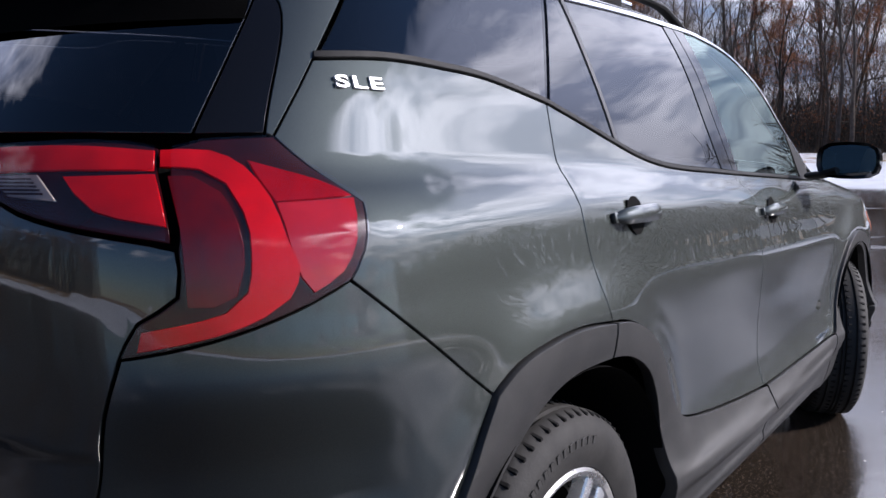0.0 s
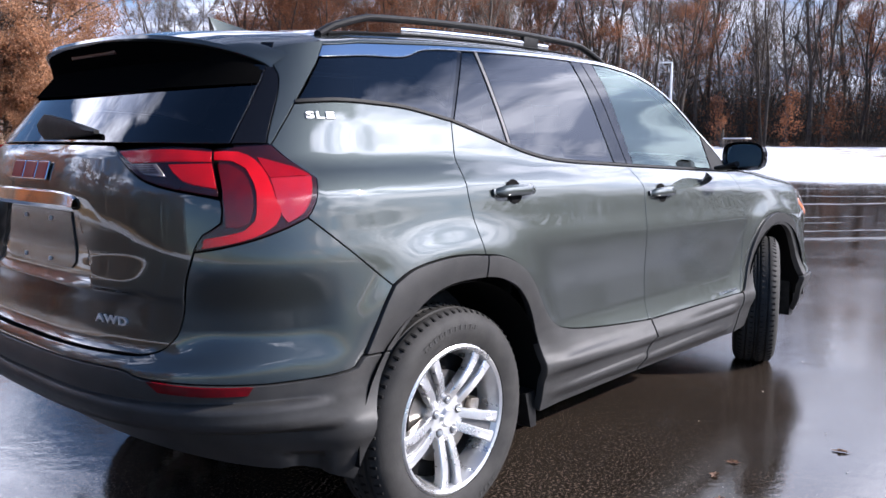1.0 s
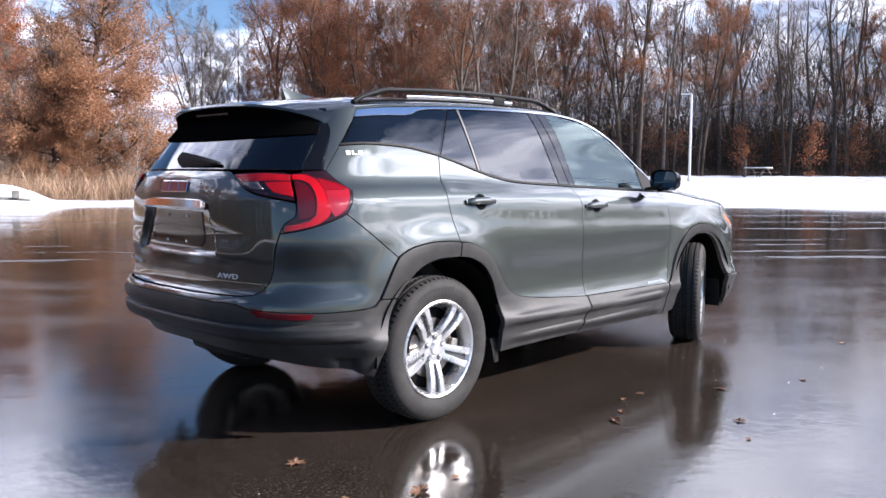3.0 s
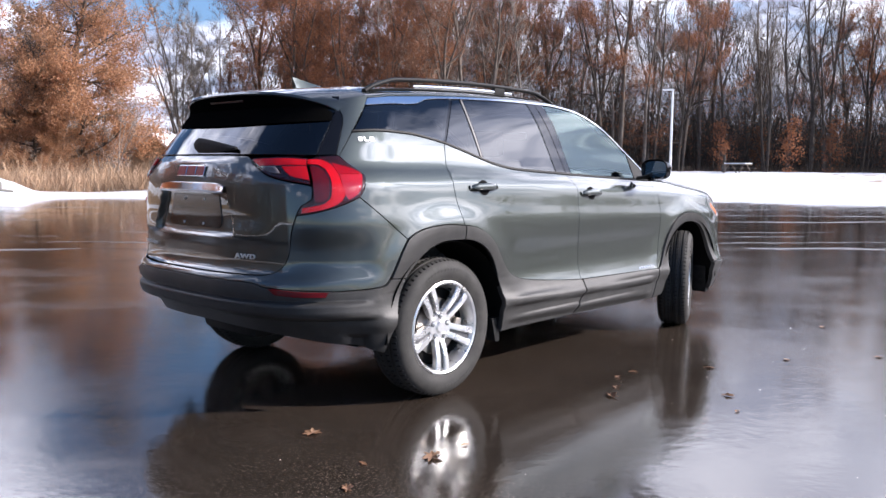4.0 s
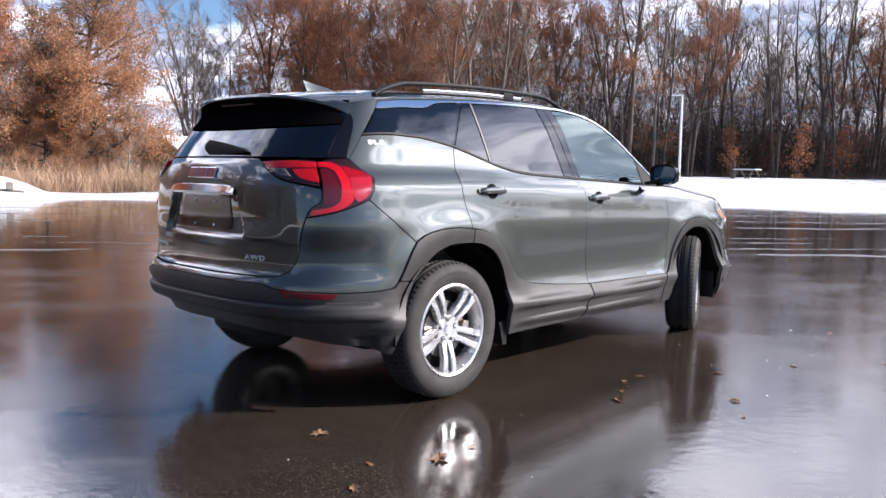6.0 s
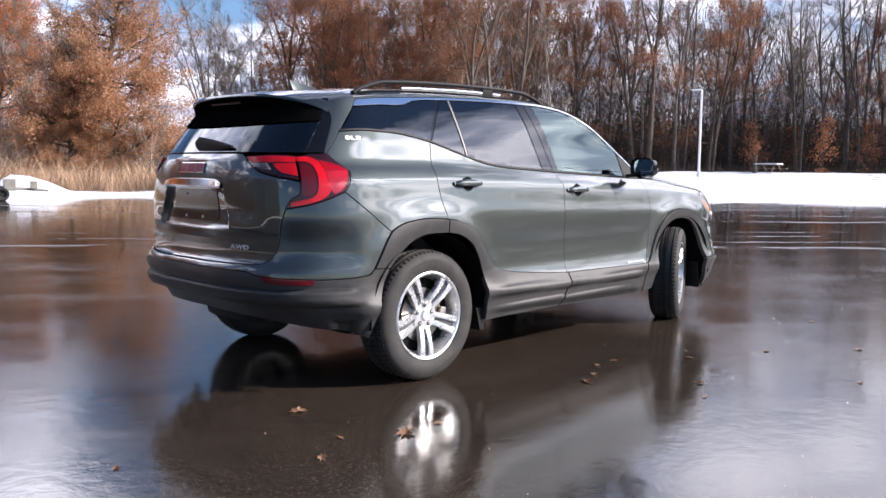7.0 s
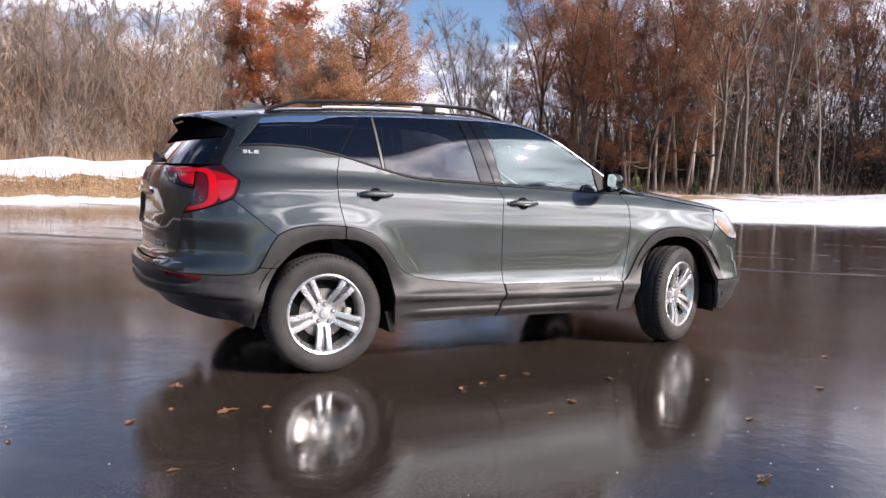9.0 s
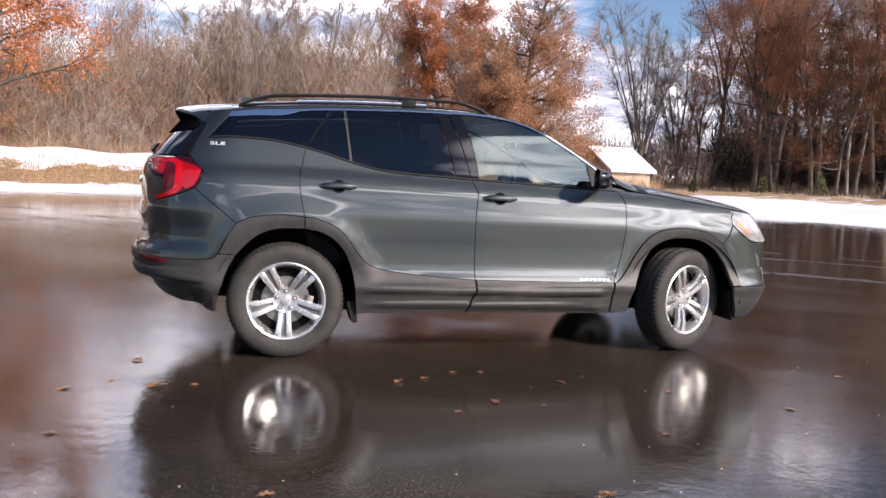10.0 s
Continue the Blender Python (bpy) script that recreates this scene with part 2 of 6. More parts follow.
def skin(s, z):
    """A point on the right-hand skin; s runs along the side and wraps round tail and nose."""
    fall = 0.045 * max(-0.3, min(s, 3.2) - 0.4) if s > 0.1 else -0.0135
    rise = min(1.0, max(0.0, (z - 0.70) / 0.30)) * min(1.0, max(0.0, (1.50 - z) / 0.22))
    w = SIDE(z + fall * rise * rise * (3 - 2 * rise)) + 0.012 * math.exp(-((s - 1.2) / 0.9) ** 2) - 0.006
    for hub in (0.0, 2.735):
        d = math.hypot(s - hub, z - 0.36)
        w += 0.016 * math.exp(-((d - 0.53) / 0.075) ** 2) * min(1.0, max(0.0, (z - 0.45) / 0.12))
        if hub == 0.0:
            w += 0.012 * math.exp(-((d - 0.50) / 0.135) ** 2) * min(1.0, max(0.0, (z - 0.55) / 0.20))
    if s < TAIL_X:
        u, v = corner((TAIL_X - s) / TAIL_A, 3.0)
        return (TAIL_X - (TAIL_X - REAR(z)) * u, -w * v, z)
    if s > NOSE_X:
        u, v = corner((s - NOSE_X) / NOSE_A, 7.0)
        return (NOSE_X + (NOSE(z) - NOSE_X) * u, -w * v, z)
    return (s, -w, z)


# ---- building helpers ----
def link_mesh(name, verts, faces, mat, parent=None, label="", smooth=False, normals=None):
    me = bpy.data.meshes.new(name)
    me.from_pydata(verts, [], faces)
    me.materials.append(mat)
    if smooth or normals:
        me.polygons.foreach_set("use_smooth", [True] * len(me.polygons))
    if normals:
        me.normals_split_custom_set_from_vertices(normals)
    me.update()
    ob = new(name, me)
    ob.parent = parent
    if label:
        tagged(ob, label)
    return ob


def part(name, bm, mat, parent=None, label="", smooth=False):
    """Links a bmesh as one mesh object under a thing or a part."""
    me = bpy.data.meshes.new(name)
    bmesh.ops.recalc_face_normals(bm, faces=bm.faces)
    bm.to_mesh(me)
    bm.free()
    me.materials.append(mat)
    if smooth:
        me.polygons.foreach_set("use_smooth", [True] * len(me.polygons))
        me.set_sharp_from_angle(angle=radians(38))
    ob = new(name, me)
    ob.parent = parent
    if label:
        tagged(ob, label)
    return ob


def box(bm, size, m=Matrix(), bevel=0.0, seg=2):
    made = bmesh.ops.create_cube(bm, size=1.0)["verts"]
    for v in made:
        v.co = Vector((v.co.x * size[0], v.co.y * size[1], v.co.z * size[2]))
    if bevel:
        edges = list({e for v in made for e in v.link_edges})
        res = bmesh.ops.bevel(bm, geom=edges, offset=bevel, segments=seg, affect="EDGES", profile=0.6)
        made = list({v for f in res["faces"] for v in f.verts} | {v for v in made if v.is_valid})
    for v in made:
        v.co = m @ v.co
    return made


def lathe(bm, profile, steps, m=Matrix(), closed=False):
    """Turns (radius, along) pairs round the y axis."""
    rings = []
    for k in range(steps):
        a = 2 * math.pi * k / steps
        rings.append([bm.verts.new(m @ Vector((r * math.cos(a), y, r * math.sin(a)))) for r, y in profile])
    n = len(profile)
    for k in range(steps):
        a, b = rings[k], rings[(k + 1) % steps]
        for i in range(n if closed else n - 1):
            j = (i + 1) % n
            bm.faces.new((a[i], a[j], b[j], b[i]))


def tube(bm, points, radii, sides=6, caps=True):
    """A round bar along points; a radius may be a pair (across, up)."""
    rings = []
    for i, p in enumerate(points):
        p = Vector(p)
        d = (Vector(points[min(i + 1, len(points) - 1)]) - Vector(points[max(i - 1, 0)])).normalized()
        a = d.cross(Vector((0, 0, 1)) if abs(d.z) < 0.95 else Vector((1, 0, 0))).normalized()
        b = a.cross(d)
        r = radii[i] if isinstance(radii, (list, tuple)) else radii
        ra, rb = r if isinstance(r, tuple) else (r, r)
        rings.append([bm.verts.new(p + a * ra * math.cos(2 * math.pi * k / sides) + b * rb * math.sin(2 * math.pi * k / sides)) for k in range(sides)])
    for i in range(len(rings) - 1):
        for k in range(sides):
            bm.faces.new((rings[i][k], rings[i][(k + 1) % sides], rings[i + 1][(k + 1) % sides], rings[i + 1][k]))
    if caps:
        bm.faces.new(rings[0][::-1])
        bm.faces.new(rings[-1])


def prism(bm, outline, y0, y1, m=Matrix()):
    """Extrudes an (x, z) outline from y0 to y1."""
    a = [bm.verts.new(m @ Vector((x, y0, z))) for x, z in outline]
    b = [bm.verts.new(m @ Vector((x, y1, z))) for x, z in outline]
    bm.faces.new(a)
    bm.faces.new(b[::-1])
    for i in range(len(a)):
        j = (i + 1) % len(a)
        bm.faces.new((a[i], b[i], b[j], a[j]))


def soften(points, step=0.02):
    """A Catmull-Rom line through the points, cut into short steps."""
    out = []
    n = len(points)
    for i in range(n - 1):
        p0, p1, p2, p3 = points[max(i - 1, 0)], points[i], points[i + 1], points[min(i + 2, n - 1)]
        k = max(1, int(math.dist(p1, p2) / step))
        for j in range(k):
            t = j / k
            out.append(tuple(0.5 * (2 * b + (c - a) * t + (2 * a - 5 * b + 4 * c - d) * t * t + (3 * b - a - 3 * c + d) * t ** 3)
                             for a, b, c, d in zip(p0, p1, p2, p3)))
    out.append(tuple(points[-1]))
    return out


def loop(*runs, step=0.02):
    """A closed outline from runs of points; each run is smooth, runs meet in corners."""
    out = []
    for run in runs:
        pts = soften(run, step)
        if out and math.dist(out[-1], pts[0]) < 1e-4:
            pts = pts[1:]
        out += pts
    if math.dist(out[0], out[-1]) < 1e-4:
        out.pop()
    return out


def area(o):
    return 0.5 * sum(o[i - 1][0] * o[i][1] - o[i][0] * o[i - 1][1] for i in range(len(o)))


def inset(o, d):
    """Moves a closed outline inwards by d."""
    if area(o) < 0:
        o = o[::-1]
    out = []
    n = len(o)
    for i in range(n):
        a, b, c = o[i - 1], o[i], o[(i + 1) % n]
        e, f = Vector((b[0] - a[0], b[1] - a[1])).normalized(), Vector((c[0] - b[0], c[1] - b[1])).normalized()
        n1, n2 = Vector((-e.y, e.x)), Vector((-f.y, f.x))
        k = (n1 + n2)
        k = k / max(0.35, k.length_squared / 2) if k.length > 1e-6 else n1
        out.append((b[0] + k.x * d, b[1] + k.y * d))
    return out


def normal_of(surface, a, b, e=1e-3):
    p, q = Vector(surface(a + e, b)) - Vector(surface(a - e, b)), Vector(surface(a, b + e)) - Vector(surface(a, b - e))
    return p.cross(q).normalized()


def sheet(surface, outline, res, lift=0.0, depth=0.012, gap=0.0028, flip=1, mirror=False, bulge=0.0, edge=0.35):
    """Vertices, faces and normals of a panel: an outline on a surface, filled, with an edge turned in by depth."""
    o = inset(outline, gap)
    step = res * 1.0
    lo = [min(p[i] for p in o) for i in (0, 1)]
    hi = [max(p[i] for p in o) for i in (0, 1)]
    inner = inset(o, res * 0.45)
    pts = [Vector(p) for p in o]
    nb = len(pts)
    rows = int((hi[1] - lo[1]) / step) + 1
    for j in range(rows + 1):
        b = lo[1] + j * step
        cuts = sorted(x0 + (b - y0) * (x1 - x0) / (y1 - y0) for (x0, y0), (x1, y1) in ((inner[i - 1], inner[i]) for i in range(nb)) if (y0 > b) != (y1 > b))
        for c0, c1 in zip(cuts[::2], cuts[1::2]):
            i0 = math.ceil((c0 - lo[0]) / step - (0.5 if j % 2 else 0))
            while True:
                a = lo[0] + (i0 + (0.5 if j % 2 else 0)) * step
                if a > c1:
                    break
                pts.append(Vector((a, b)))
                i0 += 1
    co, _, tris, *_ = geometry.delaunay_2d_cdt(pts, [], [list(range(nb))], 1, 1e-6)
    verts, normals, faces = [], [], []
    for p in co:
        n = normal_of(surface, p.x, p.y) * flip
        verts.append(Vector(surface(p.x, p.y)) + n * lift)
        normals.append(n)
    for f in tris:
        f = list(f)
        n = (verts[f[1]] - verts[f[0]]).cross(verts[f[2]] - verts[f[0]])
        faces.append(f if n.dot(normals[f[0]]) > 0 else f[::-1])
    m = len(verts)
    if depth:
        mid = [surface(*p) for p in o]
        for i in range(nb):
            n = normal_of(surface, *o[i]) * flip
            along = (Vector(mid[(i + 1) % nb]) - Vector(mid[i - 1])).normalized()
            out = along.cross(n)
            p = Vector(mid[i]) + n * lift
            verts += [p, p + out * 0.0012 - n * 0.0025, p + out * 0.0012 - n * depth]
            normals += [(n + out * edge).normalized(), (n * 0.3 + out).normalized(), out]
        for i in range(nb):
            j = (i + 1) % nb
            for k in (0, 1):
                f = [m + 3 * i + k, m + 3 * i + k + 1, m + 3 * j + k + 1, m + 3 * j + k]
                nn = (verts[f[1]] - verts[f[0]]).cross(verts[f[2]] - verts[f[0]])
                faces.append(f if nn.dot(normals[m + 3 * i + 1]) > 0 else f[::-1])
    if mirror:
        verts = [Vector((v.x, -v.y, v.z)) for v in verts]
        normals = [Vector((v.x, -v.y, v.z)) for v in normals]
        faces = [f[::-1] for f in faces]
    return verts, faces, normals


def panel(name, outline, mat, parent, label="", surface=None, res=0.025, mirror=False, **kw):
    v, f, n = sheet(surface or skin, outline, res, mirror=mirror, **kw)
    return link_mesh(name, v, f, mat, parent, label, normals=n)


def both(name, outline, mat, parents, label="", **kw):
    """The same panel on the right and the left of the car."""
    parents = parents if isinstance(parents, tuple) else (parents, parents)
    return tuple(panel(name, outline, mat, parents[i], label, mirror=bool(i), **kw) for i in (0, 1))


# ---- the car ----
WINDOW_TOP = [(-0.462, 1.496), (-0.20, 1.512), (-0.02, 1.522), (0.09, 1.553), (0.287, 1.568), (0.70, 1.582), (1.056, 1.584), (1.26, 1.580), (1.506, 1.549),
              (1.709, 1.476), (1.922, 1.359), (2.094, 1.247), (2.205, 1.165)]
CHROME_TOP = [(-0.440, 1.529), (-0.10, 1.554), (0.287, 1.579), (0.70, 1.593), (1.056, 1.595), (1.26, 1.590), (1.506, 1.557), (1.709, 1.484),
              (1.922, 1.367), (2.094, 1.255), (2.235, 1.152)]
BELT_REAR = [(-0.557, 1.357), (-0.40, 1.366), (-0.23, 1.363), (-0.08, 1.353), (0.115, 1.318)]
BELT_MID = [(0.115, 1.318), (0.26, 1.277), (0.398, 1.236), (0.50, 1.209), (0.63, 1.186), (0.80, 1.172), (1.00, 1.162), (1.187, 1.152)]
BELT_FRONT = [(1.187, 1.152), (1.585, 1.134), (2.02, 1.114), (2.235, 1.106)]
DOOR_BACK = [(0.115, 1.318), (0.092, 1.225), (0.077, 1.165), (0.072, 1.09), (0.083, 1.0), (0.103, 0.893)]
DOOR_MID = [(1.187, 1.152), (1.222, 1.075), (1.218, 1.03), (1.208, 0.95), (1.202, 0.85), (1.206, 0.68), (1.208, 0.505)]
DOOR_FRONT = [(2.235, 1.106), (2.268, 1.05), (2.277, 0.98), (2.274, 0.88), (2.258, 0.74), (2.230, 0.62), (2.188, 0.488)]
DOOR_LOW_REAR = [(1.208, 0.505), (0.95, 0.524), (0.70, 0.550), (0.57, 0.575), (0.497, 0.608), (0.445, 0.660), (0.40, 0.725), (0.35, 0.788), (0.30, 0.832),
                 (0.241, 0.863), (0.17, 0.885), (0.103, 0.893)]
DOOR_LOW_FRONT = [(1.208, 0.505), (1.70, 0.496), (2.188, 0.488)]
ARCH_REAR = [(0.103, 0.893), (0.00, 0.903), (-0.10, 0.902), (-0.20, 0.889), (-0.26, 0.871), (-0.308, 0.845)]
ARCH_BUMPER = [(-0.308, 0.845), (-0.350, 0.787), (-0.385, 0.715), (-0.402, 0.660)]
MOUTH_REAR = [(0.105, 0.820), (-0.036, 0.820), (-0.12, 0.803), (-0.19, 0.768), (-0.26, 0.705), (-0.30, 0.652)]
MOUTH_FRONT = [(0.105, 0.820), (0.18, 0.808), (0.26, 0.773), (0.32, 0.724), (0.365, 0.660), (0.398, 0.575), (0.418, 0.470), (0.436, 0.285)]
FENDER_ARCH = [(2.188, 0.488), (2.225, 0.505), (2.29, 0.585), (2.345, 0.680), (2.405, 0.764), (2.465, 0.818), (2.533, 0.850), (2.62, 0.867), (2.71, 0.872),
               (2.80, 0.866), (2.88, 0.850), (2.96, 0.818), (3.03, 0.762)]
NOSE_ARCH = [(3.03, 0.762), (3.085, 0.672), (3.120, 0.590), (3.145, 0.525), (3.162, 0.468)]
MOUTH_NOSE = [(2.31, 0.290), (2.335, 0.42), (2.375, 0.531), (2.42, 0.640), (2.476, 0.724), (2.53, 0.765), (2.60, 0.790), (2.70, 0.800), (2.80, 0.797),
              (2.88, 0.778), (2.965, 0.730), (3.02, 0.668), (3.06, 0.598), (3.085, 0.520), (3.104, 0.464)]
MOUTH_LOW = [(3.104, 0.464), (3.129, 0.390), (3.172, 0.305), (3.222, 0.238)]
LAMP_OUT = [(-0.549, 1.051), (-0.524, 1.090), (-0.506, 1.152)]
LAMP_TOP = [(-0.506, 1.152), (-0.549, 1.190), (-0.612, 1.243)]
GAP_D = [(-0.612, 1.243), (-0.585, 1.301), (-0.557, 1.357), (-0.515, 1.425), (-0.462, 1.496), (-0.430, 1.548)]
LAMP_LOW = [(-0.549, 1.051), (-0.600, 1.027), (-0.670, 1.000), (-0.740, 0.980), (-0.813, 0.965)]
GATE_SIDE = [(-0.813, 0.965), (-0.834, 0.890), (-0.845, 0.788), (-0.866, 0.727), (-0.915, 0.690), (-1.02, 0.683), (-1.20, 0.680), (TAIL_S, 0.680)]
BUMPER_SPLIT = [(-0.402, 0.660), (-0.424, 0.632), (-0.50, 0.621), (-0.60, 0.617), (-0.68, 0.618), (-0.90, 0.632), (-0.96, 0.650), (-1.15, 0.652), (TAIL_S, 0.652)]

roof_edge = curve([(-0.80, 1.530), (-0.44, 1.533), (-0.10, 1.557), (0.287, 1.582), (0.70, 1.596), (1.056, 1.598), (1.26, 1.593), (1.506, 1.560), (1.709, 1.487),
                   (1.922, 1.370), (2.094, 1.258), (2.25, 1.150), (2.36, 1.108), (2.60, 1.085), (3.00, 1.040), (3.22, 1.008), (3.30, 0.992), (3.46, 0.962)])
roof_mid = curve([(-0.80, 1.566), (-0.55, 1.592), (-0.25, 1.625), (0.20, 1.652), (0.60, 1.658), (1.00, 1.648), (1.33, 1.615), (1.58, 1.550), (1.86, 1.440),
                  (2.10, 1.335), (2.36, 1.215), (2.48, 1.170), (2.62, 1.158), (2.90, 1.128), (3.20, 1.078), (3.46, 1.00)])


def top(x, v):
    """Roof, windscreen and bonnet as one surface; v runs from the right edge (-1) to the left (1)."""
    e = skin(x, roof_edge(x))
    k = min(1.0, abs(v))
    return (e[0], -e[1] * v, e[2] + (roof_mid(x) - e[2]) * (1 - k ** 2.4) ** 0.54)


def step01(v, a, b):
    k = min(1.0, max(0.0, (v - a) / (b - a)))
    return k * k * (3 - 2 * k)


TAIL_S_HALF = -0.845 - TAIL_S


def gate(s, z):
    """The tailgate's skin: a hollow for the plate and a lower part set in below a crease."""
    p = Vector(skin(s, z))
    d = abs(s - TAIL_S)
    half = 0.250 + 0.045 * step01(z, 1.06, 0.87)
    hollow = step01(half - d, 0.0, 0.022) * step01(z, 0.845, 0.875) * step01(1.085 - z, 0.0, 0.02)
    low = step01(0.868 - 0.10 * d * d - z, -0.006, 0.014)
    side = step01(TAIL_S_HALF - d, 0.02, 0.16)
    p.x += 0.030 * hollow + (0.004 + 0.008 * side) * low - 0.011 * side * step01(z, 0.80, 0.86) * step01(0.96 - z, 0.0, 0.10)
    return tuple(p)


def bumper(s, z):
    """The plastic lower bumper: a ledge, a groove and a step above the valance."""
    p = Vector(skin(s, z))
    n = Vector((p.x - 0.6, p.y * 0.9, 0)).normalized()
    mid = step01(abs(s - TAIL_S), 0.95, 0.70)
    ledge = step01(abs(s - TAIL_S), 0.90, 0.74)
    d = 0.012 * step01(z, 0.575, 0.590) * ledge - 0.018 * mid - 0.052 * step01(0.497 - z, 0.0, 0.022) * mid + 0.024 * ledge * step01(z, 0.487, 0.505) * step01(0.562 - z, 0.0, 0.010)
    sc = step01(abs(s - TAIL_S), 0.68, 0.72) * step01(0.84 - abs(s - TAIL_S), 0.0, 0.06) * step01(0.41 - z, 0.0, 0.02)
    return tuple(p + n * (d - 0.03 * sc))


def bumper_paint(s, z):
    """The painted upper bumper, set in above a shelf at mid height."""
    p = Vector(skin(s, z))
    n = Vector((p.x - 0.6, p.y * 0.9, 0)).normalized()
    d = abs(s - TAIL_S)
    run = step01(d, 0.50, 0.60) * step01(d, 0.93, 0.80)
    return tuple(p - n * (0.017 * run * step01(z, 0.672, 0.752) * step01(0.93 - z, 0.0, 0.14)))


def sill(s, z):
    """Door cladding with two rounded ledges."""
    p = Vector(skin(s, z))
    run = step01(s, 0.40, 0.62) * step01(2.15 - s, 0.0, 0.12)
    top_z = 0.452 - 0.018 * (s - 0.6)
    d = 0.016 * step01(top_z + 0.028 - z, 0.0, 0.028) * run - 0.013 * step01(top_z - 0.012 - z, 0.0, 0.018) * run
    d += 0.010 * step01(top_z - 0.075 - z, 0.0, 0.02) * run - 0.022 * step01(top_z - 0.090 - z, 0.0, 0.05) * run
    return p.x, p.y - d, p.z


def mirror_s(run):
    return [(2 * TAIL_S - s, z) for s, z in run][::-1]


def mirror_nose(run):
    return [(2 * NOSE_S - s, z) for s, z in run][::-1]


car = new("car")
tagged(car, "dark graphite grey metallic five-door SUV parked on wet asphalt", "car")

# painted panels
quarter = both("rear_quarter_panel", loop(LAMP_OUT, LAMP_TOP, GAP_D[:3], BELT_REAR, DOOR_BACK, ARCH_REAR, [(-0.308, 0.845), (-0.43, 0.948), (-0.549, 1.051)]), PAINT, car)
rear_door = both("rear_door", loop(DOOR_BACK[::-1], BELT_MID, DOOR_MID, DOOR_LOW_REAR), PAINT, car)
front_door = both("front_door", loop(DOOR_MID[::-1], BELT_FRONT, DOOR_FRONT, DOOR_LOW_FRONT[::-1]), PAINT, car)
BONNET_EDGE = [(3.215, 1.005), (3.00, 1.037), (2.60, 1.082), (2.36, 1.105), (2.235, 1.106)]
both("front_fender", loop(DOOR_FRONT[::-1], BONNET_EDGE[::-1], [(3.215, 1.005), (3.150, 0.945), (3.137, 0.900)], [(3.137, 0.900), (3.03, 0.762)], FENDER_ARCH[::-1]), PAINT, car)
rear_bumper = panel("rear_bumper", loop(GATE_SIDE[::-1], LAMP_LOW[::-1], [(-0.549, 1.051), (-0.43, 0.948), (-0.308, 0.845)], ARCH_BUMPER, BUMPER_SPLIT,
                                        mirror_s(BUMPER_SPLIT), mirror_s(ARCH_BUMPER), mirror_s([(-0.549, 1.051), (-0.43, 0.948), (-0.308, 0.845)]),
                                        mirror_s(LAMP_LOW[::-1]), mirror_s(GATE_SIDE[::-1])), PAINT, car, surface=bumper_paint, res=0.020)
GATE_TOP = [(-0.745, 1.100), (-0.772, 1.108), (-0.865, 1.128), (-0.930, 1.155), (-0.998, 1.222), (-1.02, 1.239), (TAIL_S, 1.243)]
GATE_EDGE = [(-0.813, 0.965), (-0.790, 1.010), (-0.748, 1.042), (-0.745, 1.100)]
tailgate = panel("tailgate", loop(GATE_SIDE[::-1], GATE_EDGE, GATE_TOP, mirror_s(GATE_TOP), mirror_s(GATE_EDGE), mirror_s(GATE_SIDE[::-1])), PAINT, car,
                 surface=gate, res=0.014)
SIDE_BLACK = [(-0.624, 1.247), (-0.622, 1.30), (-0.614, 1.397), (-0.622, 1.44), (-0.645, 1.466), (-0.70, 1.49)]
pillar = both("tailgate_pillar_trim", loop(GAP_D, [(-0.430, 1.548), (-0.60, 1.530), (-0.70, 1.505), (-0.70, 1.49)], SIDE_BLACK[::-1], [(-0.624, 1.247), (-0.612, 1.243)]), PAINT, tailgate)
GLASS_SIDE = [(-0.715, 1.245), (-0.690, 1.36), (-0.668, 1.45), (-0.66, 1.53)]
both("gloss_black_side_glass", loop(SIDE_BLACK, [(-0.70, 1.49), (-0.70, 1.53), (-0.66, 1.53)], GLASS_SIDE[::-1], [(-0.715, 1.245), (-0.624, 1.247)]), GLOSS_BLACK, tailgate)
panel("rear_window", loop(GLASS_SIDE, [(-0.66, 1.53), (TAIL_S, 1.53)], mirror_s([(-0.66, 1.53), (TAIL_S, 1.53)]), mirror_s(GLASS_SIDE),
                                       mirror_s([(TAIL_S, 1.247), (-0.715, 1.245)]), [(TAIL_S, 1.247), (-0.715, 1.245)]), PRIVACY, tailgate, "dark privacy glass", res=0.04)

